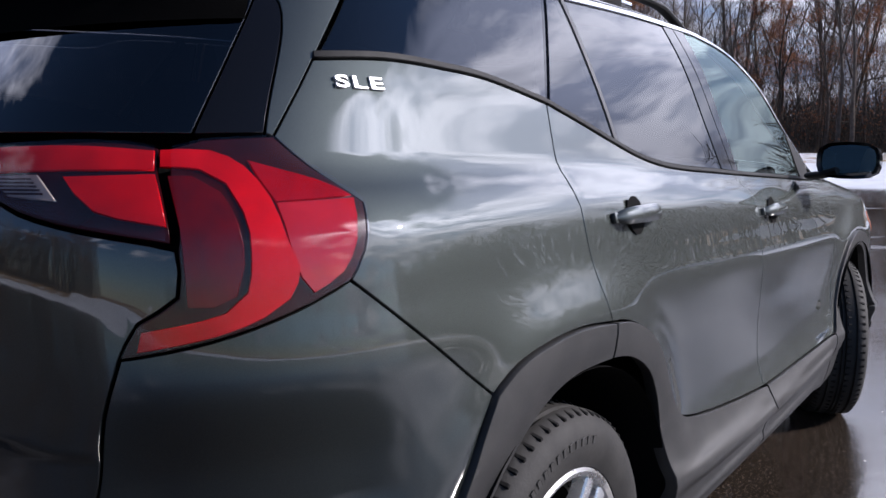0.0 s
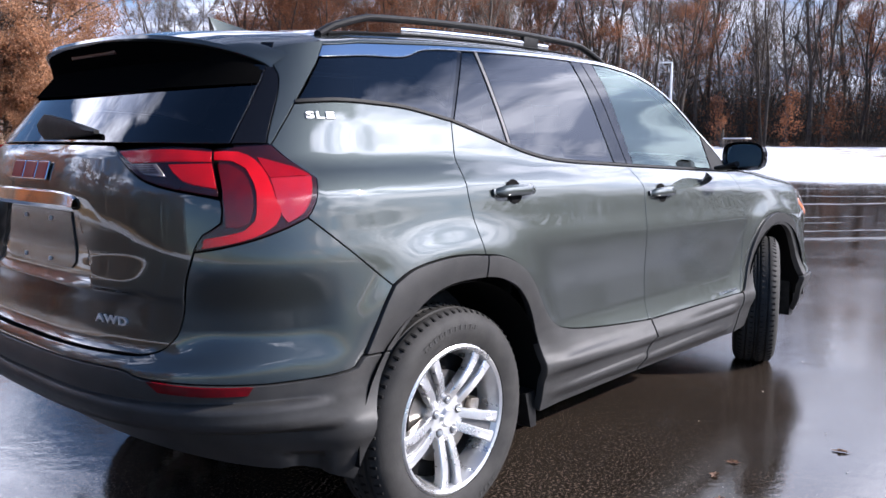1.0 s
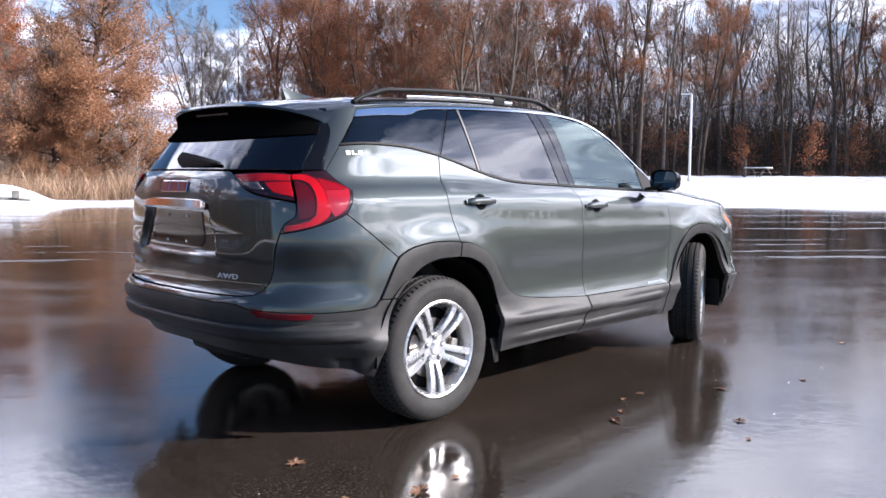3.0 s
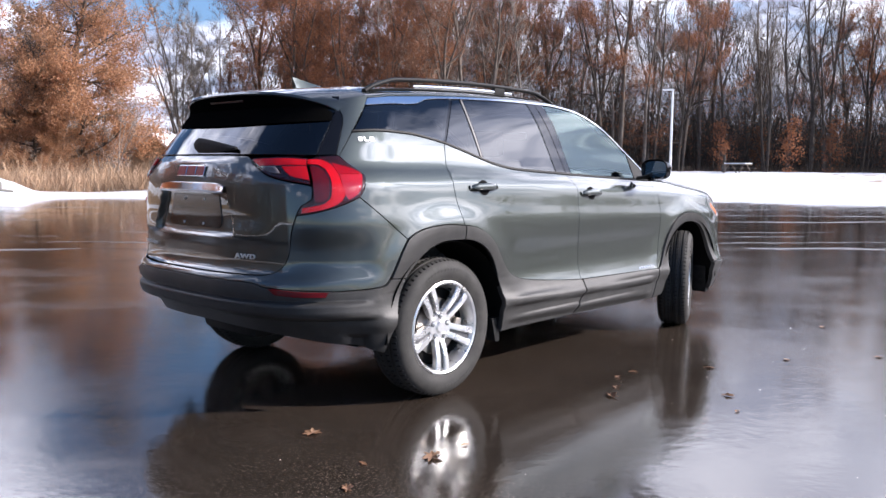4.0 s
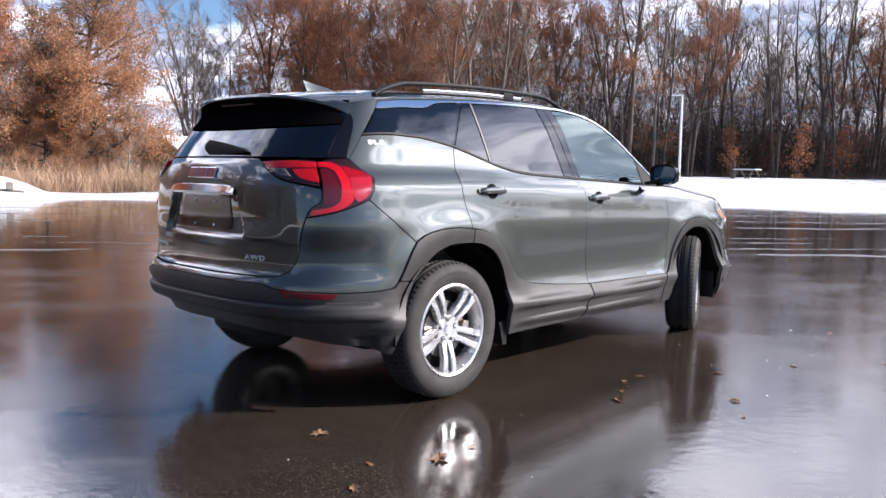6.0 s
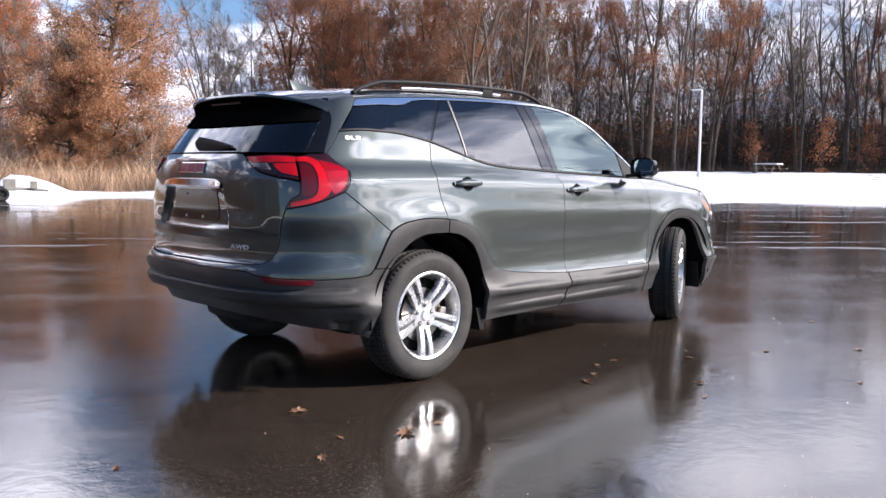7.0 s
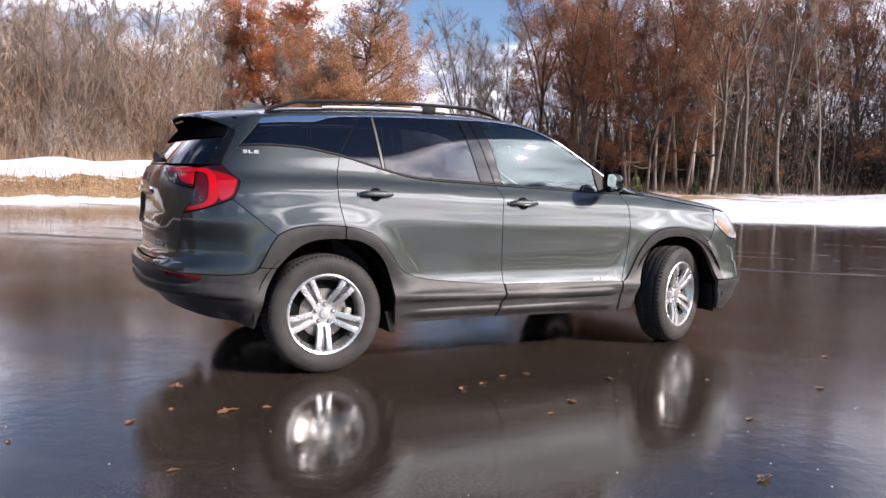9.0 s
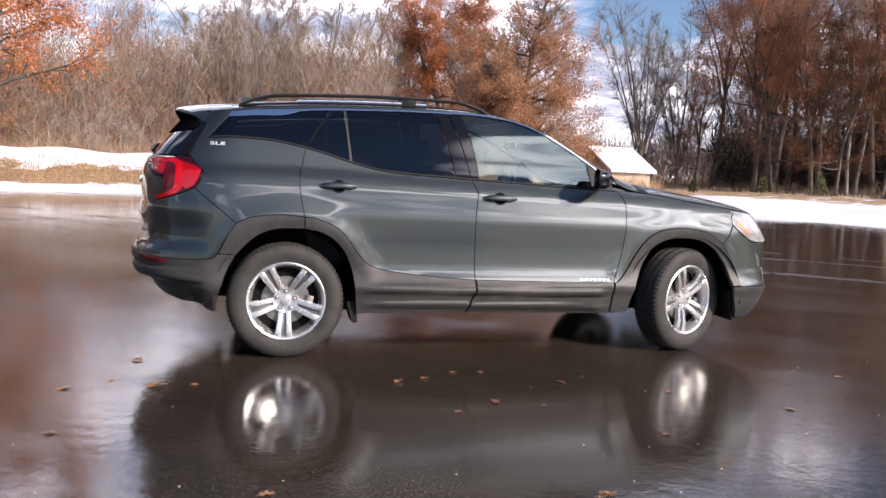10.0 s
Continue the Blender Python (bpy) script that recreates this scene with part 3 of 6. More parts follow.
# spoiler over the rear window
bm = bmesh.new()
rows = []
for i in range(41):
    v = -1 + i / 20
    a = abs(v)
    lip_x, lip_z = -0.735 + 0.200 * a ** 3.2, 1.560 - 0.030 * a ** 2 - 0.025 * a ** 6
    root_x = -0.442
    p0 = Vector(top(root_x, v * 0.985)) + Vector((0, 0, 0.002))
    y = p0.y * (1.0 - 0.03 * a)
    end = Vector(skin(-0.640, 1.462))
    w = a ** 7
    lip_x, y, lip_z = lip_x + (end.x - 0.004 - lip_x) * w, y + (math.copysign(abs(end.y), p0.y) - y) * w, lip_z + (end.z - lip_z) * w
    tip = Vector((lip_x + 0.008 * (1 - w), y, lip_z + 0.003))
    glass_s = TAIL_S + (-0.668 - TAIL_S) * a
    low = Vector(skin(glass_s, 1.392 + 0.020 * a ** 2))
    under = Vector(skin(glass_s, 1.478 - 0.030 * a ** 6))
    under = Vector((under.x - 0.010, math.copysign(abs(under.y), p0.y) if a > 0.001 else 0.0, under.z))
    low = Vector((low.x - 0.010, math.copysign(abs(low.y), p0.y) if a > 0.001 else 0.0, low.z))
    rows.append([p0, p0.lerp(tip, 0.35) + Vector((0, 0, 0.007)), p0.lerp(tip, 0.75) + Vector((0, 0, 0.006)), tip, Vector((lip_x, y, lip_z - 0.008)), Vector((lip_x + 0.004, y, lip_z - 0.014)),
                 Vector((lip_x + 0.010, y, lip_z - 0.017)), under, low])
made = [[bm.verts.new(p) for p in r] for r in rows]
for a, b in zip(made, made[1:]):
    for i in range(6):
        bm.faces.new((a[i], b[i], b[i + 1], a[i + 1]))
spoiler = part("spoiler", bm, PAINT, tailgate, smooth=True)
# black underside; its colour is deepened to include the spoiler's own shade
bm = bmesh.new()
made = [[bm.verts.new(p) for p in r[6:]] for r in rows]
for a, b in zip(made, made[1:]):
    for i in range(2):
        bm.faces.new((a[i], b[i], b[i + 1], a[i + 1]))
part("spoiler_underside", bm, SHADED_BLACK, tailgate, "matt black underside of the spoiler, deepened to carry its shade", smooth=True)
# brake light's red is lowered to stand for shade under the lip
bm = bmesh.new()
box(bm, (0.012, 0.30, 0.016), pose(-0.706, 0, 1.520), 0.004)
part("high_brake_light", bm, LAMP_DEEP, spoiler, "high brake light, its red darkened for the shade under the spoiler")

# roof, windscreen, bonnet
def strip(x0, x1, v0, v1, n=8):
    return loop([(x0, v0), (x1, v0)], [(x1, v0), (x1, v1)], [(x1, v1), (x0, v1)], [(x0, v1), (x0, v0)], step=0.03)


roof = panel("roof", strip(-0.44, 1.50, -1, 1), PAINT, car, surface=top, res=0.03)
panel("windscreen", strip(1.50, 2.40, -0.915, 0.915), FAR_GLASS, car, "light green laminated glass", surface=top, res=0.04)
for v0 in (-1, 0.915):
    panel("windscreen_pillar", strip(1.50, 2.40, v0, v0 + 0.085), PAINT, car, surface=top, res=0.03)
panel("cowl", strip(2.40, 2.47, -1, 1), BLACK_PLASTIC, car, surface=top, res=0.03)
panel("bonnet", strip(2.47, 3.46, -1, 1), PAINT, car, surface=top, res=0.03)

# glass and window trim
def strip_between(low, high):
    return loop(low, [low[-1], high[-1]], high[::-1], [high[0], low[0]])


both("window_chrome_strip", strip_between(WINDOW_TOP, CHROME_TOP), CHROME, car, "polished chrome strip", lift=0.004, depth=0.014, gap=0.0005, res=0.02)
Q_GLASS = loop([(-0.548, 1.366), (-0.40, 1.374), (-0.23, 1.371), (-0.08, 1.361), (0.118, 1.326)], [(0.118, 1.326), (0.272, 1.566)], [(0.272, 1.566), (0.09, 1.552), (-0.02, 1.520), (-0.20, 1.510), (-0.458, 1.493)],
               [(-0.458, 1.493), (-0.548, 1.366)])
tinted = both("rear_quarter_window", Q_GLASS, PRIVACY, car, "dark privacy glass", res=0.035)
both("door_pillar_trim", loop([(0.112, 1.322), (0.132, 1.316)], [(0.132, 1.316), (0.294, 1.567)], [(0.294, 1.567), (0.268, 1.566)], [(0.268, 1.566), (0.112, 1.322)]), GLOSS_BLACK, rear_door, "gloss black pillar trim", lift=-0.004, gap=0.0, depth=0.02)
tinted += both("fixed_window", loop([(0.128, 1.320), (0.26, 1.284), (0.386, 1.247)], [(0.386, 1.247), (0.352, 1.568)], [(0.352, 1.568), (0.290, 1.564)], [(0.290, 1.564), (0.128, 1.320)]), PRIVACY, rear_door, "dark privacy glass", res=0.035)
DIVIDER = material("dark_satin_metal", (0.05, 0.05, 0.052), 0.38, 0.6)
both("window_divider", loop([(0.390, 1.243), (0.406, 1.239)], [(0.406, 1.239), (0.372, 1.569)], [(0.372, 1.569), (0.356, 1.568)], [(0.356, 1.568), (0.390, 1.243)]), DIVIDER, rear_door, "dark satin bar", lift=0.003, gap=0.0008)
REAR_PANE = loop([(0.410, 1.243), (0.50, 1.220), (0.63, 1.197), (0.80, 1.183), (1.082, 1.169)], [(1.082, 1.169), (1.03, 1.40), (0.970, 1.582)], [(0.970, 1.582), (0.70, 1.580), (0.377, 1.570)], [(0.377, 1.570), (0.410, 1.243)])
tinted += both("window_pane", REAR_PANE, PRIVACY, rear_door, "dark privacy glass", res=0.035)
both("door_pillar_trim", loop([(1.084, 1.169), (1.187, 1.162)], [(1.187, 1.162), (1.130, 1.38), (1.050, 1.584)], [(1.050, 1.584), (0.972, 1.583)], [(0.972, 1.583), (1.032, 1.40), (1.084, 1.169)]), GLOSS_BLACK, rear_door, "gloss black pillar trim", lift=0.002)
both("door_pillar_trim", loop([(1.189, 1.162), (1.244, 1.158)], [(1.244, 1.158), (1.205, 1.38), (1.140, 1.583)], [(1.140, 1.583), (1.052, 1.584)], [(1.052, 1.584), (1.132, 1.38), (1.189, 1.162)]), GLOSS_BLACK, front_door, "gloss black pillar trim", lift=0.002)
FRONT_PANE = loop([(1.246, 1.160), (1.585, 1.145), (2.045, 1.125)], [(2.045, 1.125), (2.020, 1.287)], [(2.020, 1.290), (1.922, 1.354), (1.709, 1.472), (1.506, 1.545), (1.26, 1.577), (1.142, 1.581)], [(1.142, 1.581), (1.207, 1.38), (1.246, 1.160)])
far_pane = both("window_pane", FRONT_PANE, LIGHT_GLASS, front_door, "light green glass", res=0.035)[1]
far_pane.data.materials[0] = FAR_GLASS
for ob in tinted[1::2]:
    ob.data.materials[0] = FAR_PRIVACY
both("mirror_sail", loop([(2.047, 1.122), (2.20, 1.116)], [(2.20, 1.116), (2.205, 1.160)], [(2.205, 1.160), (2.094, 1.243), (2.022, 1.288)], [(2.022, 1.288), (2.047, 1.122)]), BLACK_PLASTIC, front_door, lift=0.003)
for low, owner in ((BELT_REAR, (car, car)), (BELT_MID, rear_door), (BELT_FRONT, front_door)):
    both("belt_moulding", strip_between([(s, z + 0.0015) for s, z in low], [(s, z + 0.011) for s, z in low]), BLACK_PLASTIC, owner, "black rubber belt moulding", lift=0.004, gap=0.0005)

# grey plastic cladding
CL = dict(lift=0.011, depth=0.03, gap=0.0042, edge=0.8)
both("wheel_arch_cladding", loop(ARCH_REAR, ARCH_BUMPER, [(-0.402, 0.660), (-0.30, 0.652)], MOUTH_REAR[::-1], [(0.105, 0.820), (0.103, 0.893)]), CLADDING, car, **CL)
both("door_cladding", loop(DOOR_LOW_REAR, [(0.103, 0.893), (0.105, 0.820)], MOUTH_FRONT, [(0.436, 0.285), (1.155, 0.290)], [(1.155, 0.290), (1.188, 0.39), (1.208, 0.44), (1.208, 0.505)]), CLADDING, rear_door, surface=sill, res=0.018, **CL)
both("door_cladding", loop(DOOR_LOW_FRONT, [(2.188, 0.488), (2.180, 0.40), (2.172, 0.275)], [(2.172, 0.275), (1.160, 0.288)], [(1.160, 0.288), (1.193, 0.39), (1.213, 0.44), (1.213, 0.505)]), CLADDING, front_door, surface=sill, res=0.018, **CL)
both("wheel_arch_cladding", loop(FENDER_ARCH, NOSE_ARCH, [(3.162, 0.468), (3.104, 0.464)], MOUTH_NOSE[::-1], [(2.31, 0.290), (2.178, 0.275)], [(2.178, 0.275), (2.186, 0.40), (2.194, 0.488)]), CLADDING, car, **CL)
LOW_EDGE = [(-0.470, 0.300), (-0.56, 0.322), (-0.75, 0.356), (-1.0, 0.392), (TAIL_S, 0.402)]
BUMPER_FRONT = [(-0.402, 0.660), (-0.30, 0.652)]
BUMPER_MOUTH = [(-0.30, 0.652), (-0.345, 0.565), (-0.395, 0.455), (-0.435, 0.37), (-0.470, 0.300)]
panel("bumper_cladding", loop(BUMPER_SPLIT[::-1], BUMPER_FRONT, BUMPER_MOUTH, LOW_EDGE, mirror_s(LOW_EDGE), mirror_s(BUMPER_MOUTH), mirror_s(BUMPER_FRONT), mirror_s(BUMPER_SPLIT[::-1])),
                     CLADDING, rear_bumper, "dull grey plastic lower bumper", surface=bumper, res=0.018, **CL)
both("reflector", loop([(-0.891, 0.628), (-0.78, 0.617), (-0.672, 0.613)], [(-0.672, 0.613), (-0.684, 0.592)], [(-0.684, 0.592), (-0.78, 0.594), (-0.866, 0.603)], [(-0.866, 0.603), (-0.891, 0.628)]), RED_DEEP, rear_bumper,
     "long red rear reflector", surface=bumper, lift=0.016, depth=0.012, gap=0.0)

# nose
BUMPER_TOP = [(3.137, 0.895), (3.165, 0.846), (3.25, 0.776), (3.40, 0.772), (NOSE_S, 0.742)]
BUMPER_LOW = [(3.162, 0.466), (3.40, 0.462), (NOSE_S, 0.46)]
CHEEK = loop(NOSE_ARCH[::-1], [(3.03, 0.762), (3.137, 0.895)], BUMPER_TOP, mirror_nose(BUMPER_TOP), mirror_nose([(3.03, 0.762), (3.137, 0.895)]), mirror_nose(NOSE_ARCH[::-1]), mirror_nose(BUMPER_LOW), BUMPER_LOW[::-1])
front_bumper = panel("front_bumper", CHEEK, PAINT, car, res=0.03)
VALANCE = [(3.222, 0.238), (3.33, 0.232), (3.55, 0.26), (NOSE_S, 0.28)]
panel("bumper_cladding", loop(MOUTH_LOW[::-1], [(3.104, 0.464), (3.162, 0.464)], BUMPER_LOW, mirror_nose(BUMPER_LOW), mirror_nose([(3.104, 0.464), (3.162, 0.464)]), mirror_nose(MOUTH_LOW[::-1]), mirror_nose(VALANCE), VALANCE[::-1]),
      CLADDING, front_bumper, "dull grey plastic lower bumper", res=0.03, **CL)
for side in (-1, 1):
    bm = bmesh.new()
    prism(bm, [(3.14, 0.42), (3.20, 0.36), (3.225, 0.215), (3.165, 0.205)], side * 0.86, side * 0.62)
    part("air_deflector", bm, BLACK_PLASTIC, front_bumper, "black deflector ahead of the front wheel")
panel("grille", loop([(3.62, 0.778), (NOSE_S, 0.745)], mirror_nose([(3.62, 0.778), (NOSE_S, 0.745)]), mirror_nose([(3.62, 0.955), (3.62, 0.778)]), mirror_nose([(NOSE_S, 0.968), (3.62, 0.955)]), [(NOSE_S, 0.968), (3.62, 0.955)],
                     [(3.62, 0.955), (3.62, 0.778)]), GLOSS_BLACK, front_bumper, "gloss black grille", res=0.04)
head = both("headlight", loop([(3.137, 0.905), (3.150, 0.945), (3.215, 0.998)], [(3.215, 0.998), (3.30, 0.984), (3.45, 0.956), (3.615, 0.945)], [(3.615, 0.945), (3.615, 0.80)], [(3.615, 0.80), (3.40, 0.780), (3.25, 0.784), (3.170, 0.852), (3.137, 0.905)]), HEAD_LENS, car, "clear headlight with amber side marker")
both("side_marker", loop([(3.160, 0.895), (3.178, 0.932)], [(3.178, 0.932), (3.232, 0.868)], [(3.232, 0.868), (3.236, 0.818)], [(3.236, 0.818), (3.160, 0.895)]), AMBER_LENS, head, "amber side marker", lift=0.003)

# tail lamps
OUTER_LAMP = loop(LAMP_OUT, LAMP_TOP, [(-0.612, 1.243), (-0.700, 1.237), (-0.735, 1.226)], [(-0.735, 1.226), (-0.742, 1.112)], GATE_EDGE[::-1][0:1] + [(-0.748, 1.042), (-0.790, 1.010), (-0.813, 0.965)], LAMP_LOW[::-1])
INNER_LAMP = loop([(-0.746, 1.226), (-0.820, 1.234), (-1.00, 1.222)], [(-1.00, 1.222), (-0.930, 1.157), (-0.865, 1.130), (-0.772, 1.111), (-0.748, 1.106)], [(-0.748, 1.106), (-0.746, 1.226)])
tail_lamp = both("tail_lamp", OUTER_LAMP, LAMP_DEEP, car, "red C-shaped tail lamp with black housing", lift=0.004)
LEN = dict(depth=0.004, gap=0.0, edge=0.9, res=0.018)
both("light_band", loop([(-0.745, 1.221), (-0.690, 1.221), (-0.650, 1.200), (-0.632, 1.160), (-0.626, 1.110), (-0.614, 1.075), (-0.630, 1.035), (-0.66, 1.014), (-0.71, 0.994), (-0.792, 0.976)], [(-0.792, 0.976), (-0.786, 0.999)],
                        [(-0.786, 0.999), (-0.750, 1.006), (-0.700, 1.020), (-0.675, 1.045), (-0.667, 1.094), (-0.667, 1.143), (-0.676, 1.178), (-0.702, 1.197), (-0.744, 1.200)], [(-0.744, 1.200), (-0.745, 1.221)]),
     RED_LENS, tail_lamp, "bright red light band", lift=0.0075, **LEN)
both("inner_lens", loop([(-0.738, 1.188), (-0.712, 1.188), (-0.686, 1.168), (-0.677, 1.129), (-0.677, 1.080), (-0.688, 1.042), (-0.712, 1.029), (-0.738, 1.030)], [(-0.738, 1.030), (-0.738, 1.188)]), RED_DEEP, tail_lamp, "deep red inner lens", lift=0.0065, **LEN)
both("corner_lens", loop([(-0.644, 1.208), (-0.560, 1.180), (-0.524, 1.160)], [(-0.524, 1.160), (-0.626, 1.155)], [(-0.626, 1.155), (-0.644, 1.208)]), RED_MID, tail_lamp, "red upper corner lens", lift=0.007, **LEN)
both("corner_lens", loop([(-0.626, 1.153), (-0.522, 1.156)], [(-0.522, 1.156), (-0.536, 1.104), (-0.560, 1.064), (-0.600, 1.040)], [(-0.600, 1.040), (-0.613, 1.060), (-0.622, 1.10), (-0.626, 1.153)]), RED_PALE, tail_lamp, "pale red outer lens", lift=0.0072, **LEN)
for cover in both("lens_cover", inset(OUTER_LAMP, 0.004), LENS_COVER, tail_lamp, "clear outer lens", lift=0.015, depth=0.0, gap=0.0, res=0.02):
    cover.visible_shadow = False
gate_lamp = both("gate_lamp", INNER_LAMP, LAMP_BLACK, tailgate, "slim red lamp on the tailgate", lift=0.004)
both("light_band", loop([(-0.985, 1.220), (-0.85, 1.226), (-0.752, 1.220)], [(-0.752, 1.220), (-0.752, 1.196)], [(-0.752, 1.196), (-0.85, 1.196), (-0.945, 1.192)], [(-0.945, 1.192), (-0.985, 1.220)]), RED_LENS, gate_lamp, "bright red light band", lift=0.0075, **LEN)
both("reversing_light", loop([(-0.940, 1.187), (-0.880, 1.189)], [(-0.880, 1.189), (-0.862, 1.158)], [(-0.862, 1.158), (-0.915, 1.164)], [(-0.915, 1.164), (-0.940, 1.187)]), CLEAR_LENS, gate_lamp, "clear reversing light", lift=0.0075, **LEN)
for k in range(5):
    z = 1.1845 - 0.0045 * k
    both("lens_rib", loop([(-0.934 + 0.004 * k, z), (-0.886 + 0.003 * k, z)], [(-0.886 + 0.003 * k, z), (-0.886 + 0.003 * k, z - 0.0016)], [(-0.886 + 0.003 * k, z - 0.0016), (-0.934 + 0.004 * k, z - 0.0016)],
                          [(-0.934 + 0.004 * k, z - 0.0016), (-0.934 + 0.004 * k, z)]), LAMP_DEEP, gate_lamp, lift=0.0085, depth=0.002, gap=0.0, res=0.03)
both("inner_lens", loop([(-0.850, 1.187), (-0.752, 1.190)], [(-0.752, 1.190), (-0.752, 1.128)], [(-0.752, 1.128), (-0.822, 1.146), (-0.850, 1.187)]), RED_LENS, gate_lamp, lift=0.0075, **LEN)

for cover in both("lens_cover", inset(INNER_LAMP, 0.004), LENS_COVER, gate_lamp, "clear outer lens", lift=0.015, depth=0.0, gap=0.0, res=0.02):
    cover.visible_shadow = False

# black sheets painting the shade behind the gaps; wheel housings and floor
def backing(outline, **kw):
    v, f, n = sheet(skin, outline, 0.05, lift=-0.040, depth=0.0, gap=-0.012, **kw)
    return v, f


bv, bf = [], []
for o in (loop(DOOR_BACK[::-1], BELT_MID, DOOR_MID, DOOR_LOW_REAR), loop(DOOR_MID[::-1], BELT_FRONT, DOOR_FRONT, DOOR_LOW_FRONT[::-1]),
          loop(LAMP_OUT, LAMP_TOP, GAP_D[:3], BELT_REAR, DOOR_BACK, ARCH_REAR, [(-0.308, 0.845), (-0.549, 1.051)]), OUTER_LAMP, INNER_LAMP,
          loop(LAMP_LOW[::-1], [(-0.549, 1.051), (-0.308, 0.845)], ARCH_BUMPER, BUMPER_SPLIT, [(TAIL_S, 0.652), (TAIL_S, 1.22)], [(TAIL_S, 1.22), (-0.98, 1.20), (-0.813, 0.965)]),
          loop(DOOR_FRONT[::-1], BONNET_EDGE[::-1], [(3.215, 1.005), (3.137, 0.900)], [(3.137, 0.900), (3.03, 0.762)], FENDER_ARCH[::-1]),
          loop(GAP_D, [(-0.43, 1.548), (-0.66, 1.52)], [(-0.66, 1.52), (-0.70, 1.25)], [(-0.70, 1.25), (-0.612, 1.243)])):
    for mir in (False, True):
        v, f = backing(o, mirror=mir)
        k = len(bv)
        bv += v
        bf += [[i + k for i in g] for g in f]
link_mesh("inner_shell", bv, bf, SHELL, car, "black sheets for the shade in the panel gaps")
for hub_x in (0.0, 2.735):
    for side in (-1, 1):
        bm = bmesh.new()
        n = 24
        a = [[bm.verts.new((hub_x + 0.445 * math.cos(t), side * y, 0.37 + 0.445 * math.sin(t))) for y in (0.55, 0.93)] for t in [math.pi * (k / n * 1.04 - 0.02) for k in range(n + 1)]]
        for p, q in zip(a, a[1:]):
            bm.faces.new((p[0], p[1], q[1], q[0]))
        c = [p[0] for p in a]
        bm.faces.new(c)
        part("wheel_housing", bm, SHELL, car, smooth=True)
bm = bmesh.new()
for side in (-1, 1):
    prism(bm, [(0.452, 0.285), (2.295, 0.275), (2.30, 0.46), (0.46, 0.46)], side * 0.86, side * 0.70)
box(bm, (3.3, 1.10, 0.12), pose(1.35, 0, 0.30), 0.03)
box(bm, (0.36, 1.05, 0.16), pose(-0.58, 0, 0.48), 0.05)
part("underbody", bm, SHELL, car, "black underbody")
bm = bmesh.new()
box(bm, (0.30, 0.52, 0.15), pose(-0.55, 0.05, 0.37), 0.06)
part("rear_silencer", bm, BLACK_PLASTIC, car, "dark exhaust silencer under the bumper", smooth=True)
for hx, z0 in ((0.43, 0.225),):
    for side in (-1, 1):
        bm = bmesh.new()
        prism(bm, [(hx - 0.05, 0.36), (hx + 0.012, 0.36), (hx + 0.018, z0), (hx - 0.015, z0)], side * 0.90, side * 0.70)
        part("mud_flap", bm, BLACK_PLASTIC, car)

# door handles
def handle(owner, x, z, side):
    p = Vector(skin(x, z))
    n = normal_of(skin, x, z)
    turn = math.atan2(n.z, -n.y)
    m = Matrix.Translation((p.x, p.y * -side, p.z)) @ Matrix.Rotation(turn * side, 4, "X")
    if side > 0:
        m = m @ Matrix.Diagonal((1, -1, 1, 1))
    # a flat black disc paints the shade of the hollow behind the handle
    bm = bmesh.new()
    ring = 24
    c = bm.verts.new(m @ Vector((0, -0.0035, 0)))
    e = [bm.verts.new(m @ Vector((0.043 * math.cos(2 * math.pi * k / ring), -0.0030, 0.042 * math.sin(2 * math.pi * k / ring)))) for k in range(ring)]
    for k in range(ring):
        bm.faces.new((c, e[k], e[(k + 1) % ring]))
    part("handle_cup", bm, SHELL, owner, "flat black disc for the shade in the handle recess")
    bm = bmesh.new()
    rows = []
    for k in range(17):
        u = -1 + k / 8
        w = 0.0185 * (1 - 0.55 * abs(u) ** 6)
        out = 0.034 - 0.026 * abs(u) ** 3.5
        rows.append([bm.verts.new(m @ Vector((0.114 * u, -out + dy, dz * w))) for dy, dz in ((0.012, 0.85), (0.003, 1.0), (-0.003, 0.6), (-0.004, 0), (-0.003, -0.6), (0.003, -1.0), (0.012, -0.85))])
    for a, b in zip(rows, rows[1:]):
        for i in range(6):
            bm.faces.new((a[i], b[i], b[i + 1], a[i + 1]))
    bm.faces.new(rows[0])
    bm.faces.new(rows[-1][::-1])
    part("door_handle", bm, PAINT, owner, smooth=True)
    for ux in (-0.108, 0.100):
        bm = bmesh.new()
        box(bm, (0.024, 0.012, 0.024), m @ pose(ux, -0.006, 0), 0.005)
        part("handle_base", bm, PAINT, owner, smooth=True)


for owner, side in zip(rear_door, (-1, 1)):
    handle(owner, 0.312, 1.086, side)
for owner, side in zip(front_door, (-1, 1)):
    handle(owner, 1.370, 1.037, side)

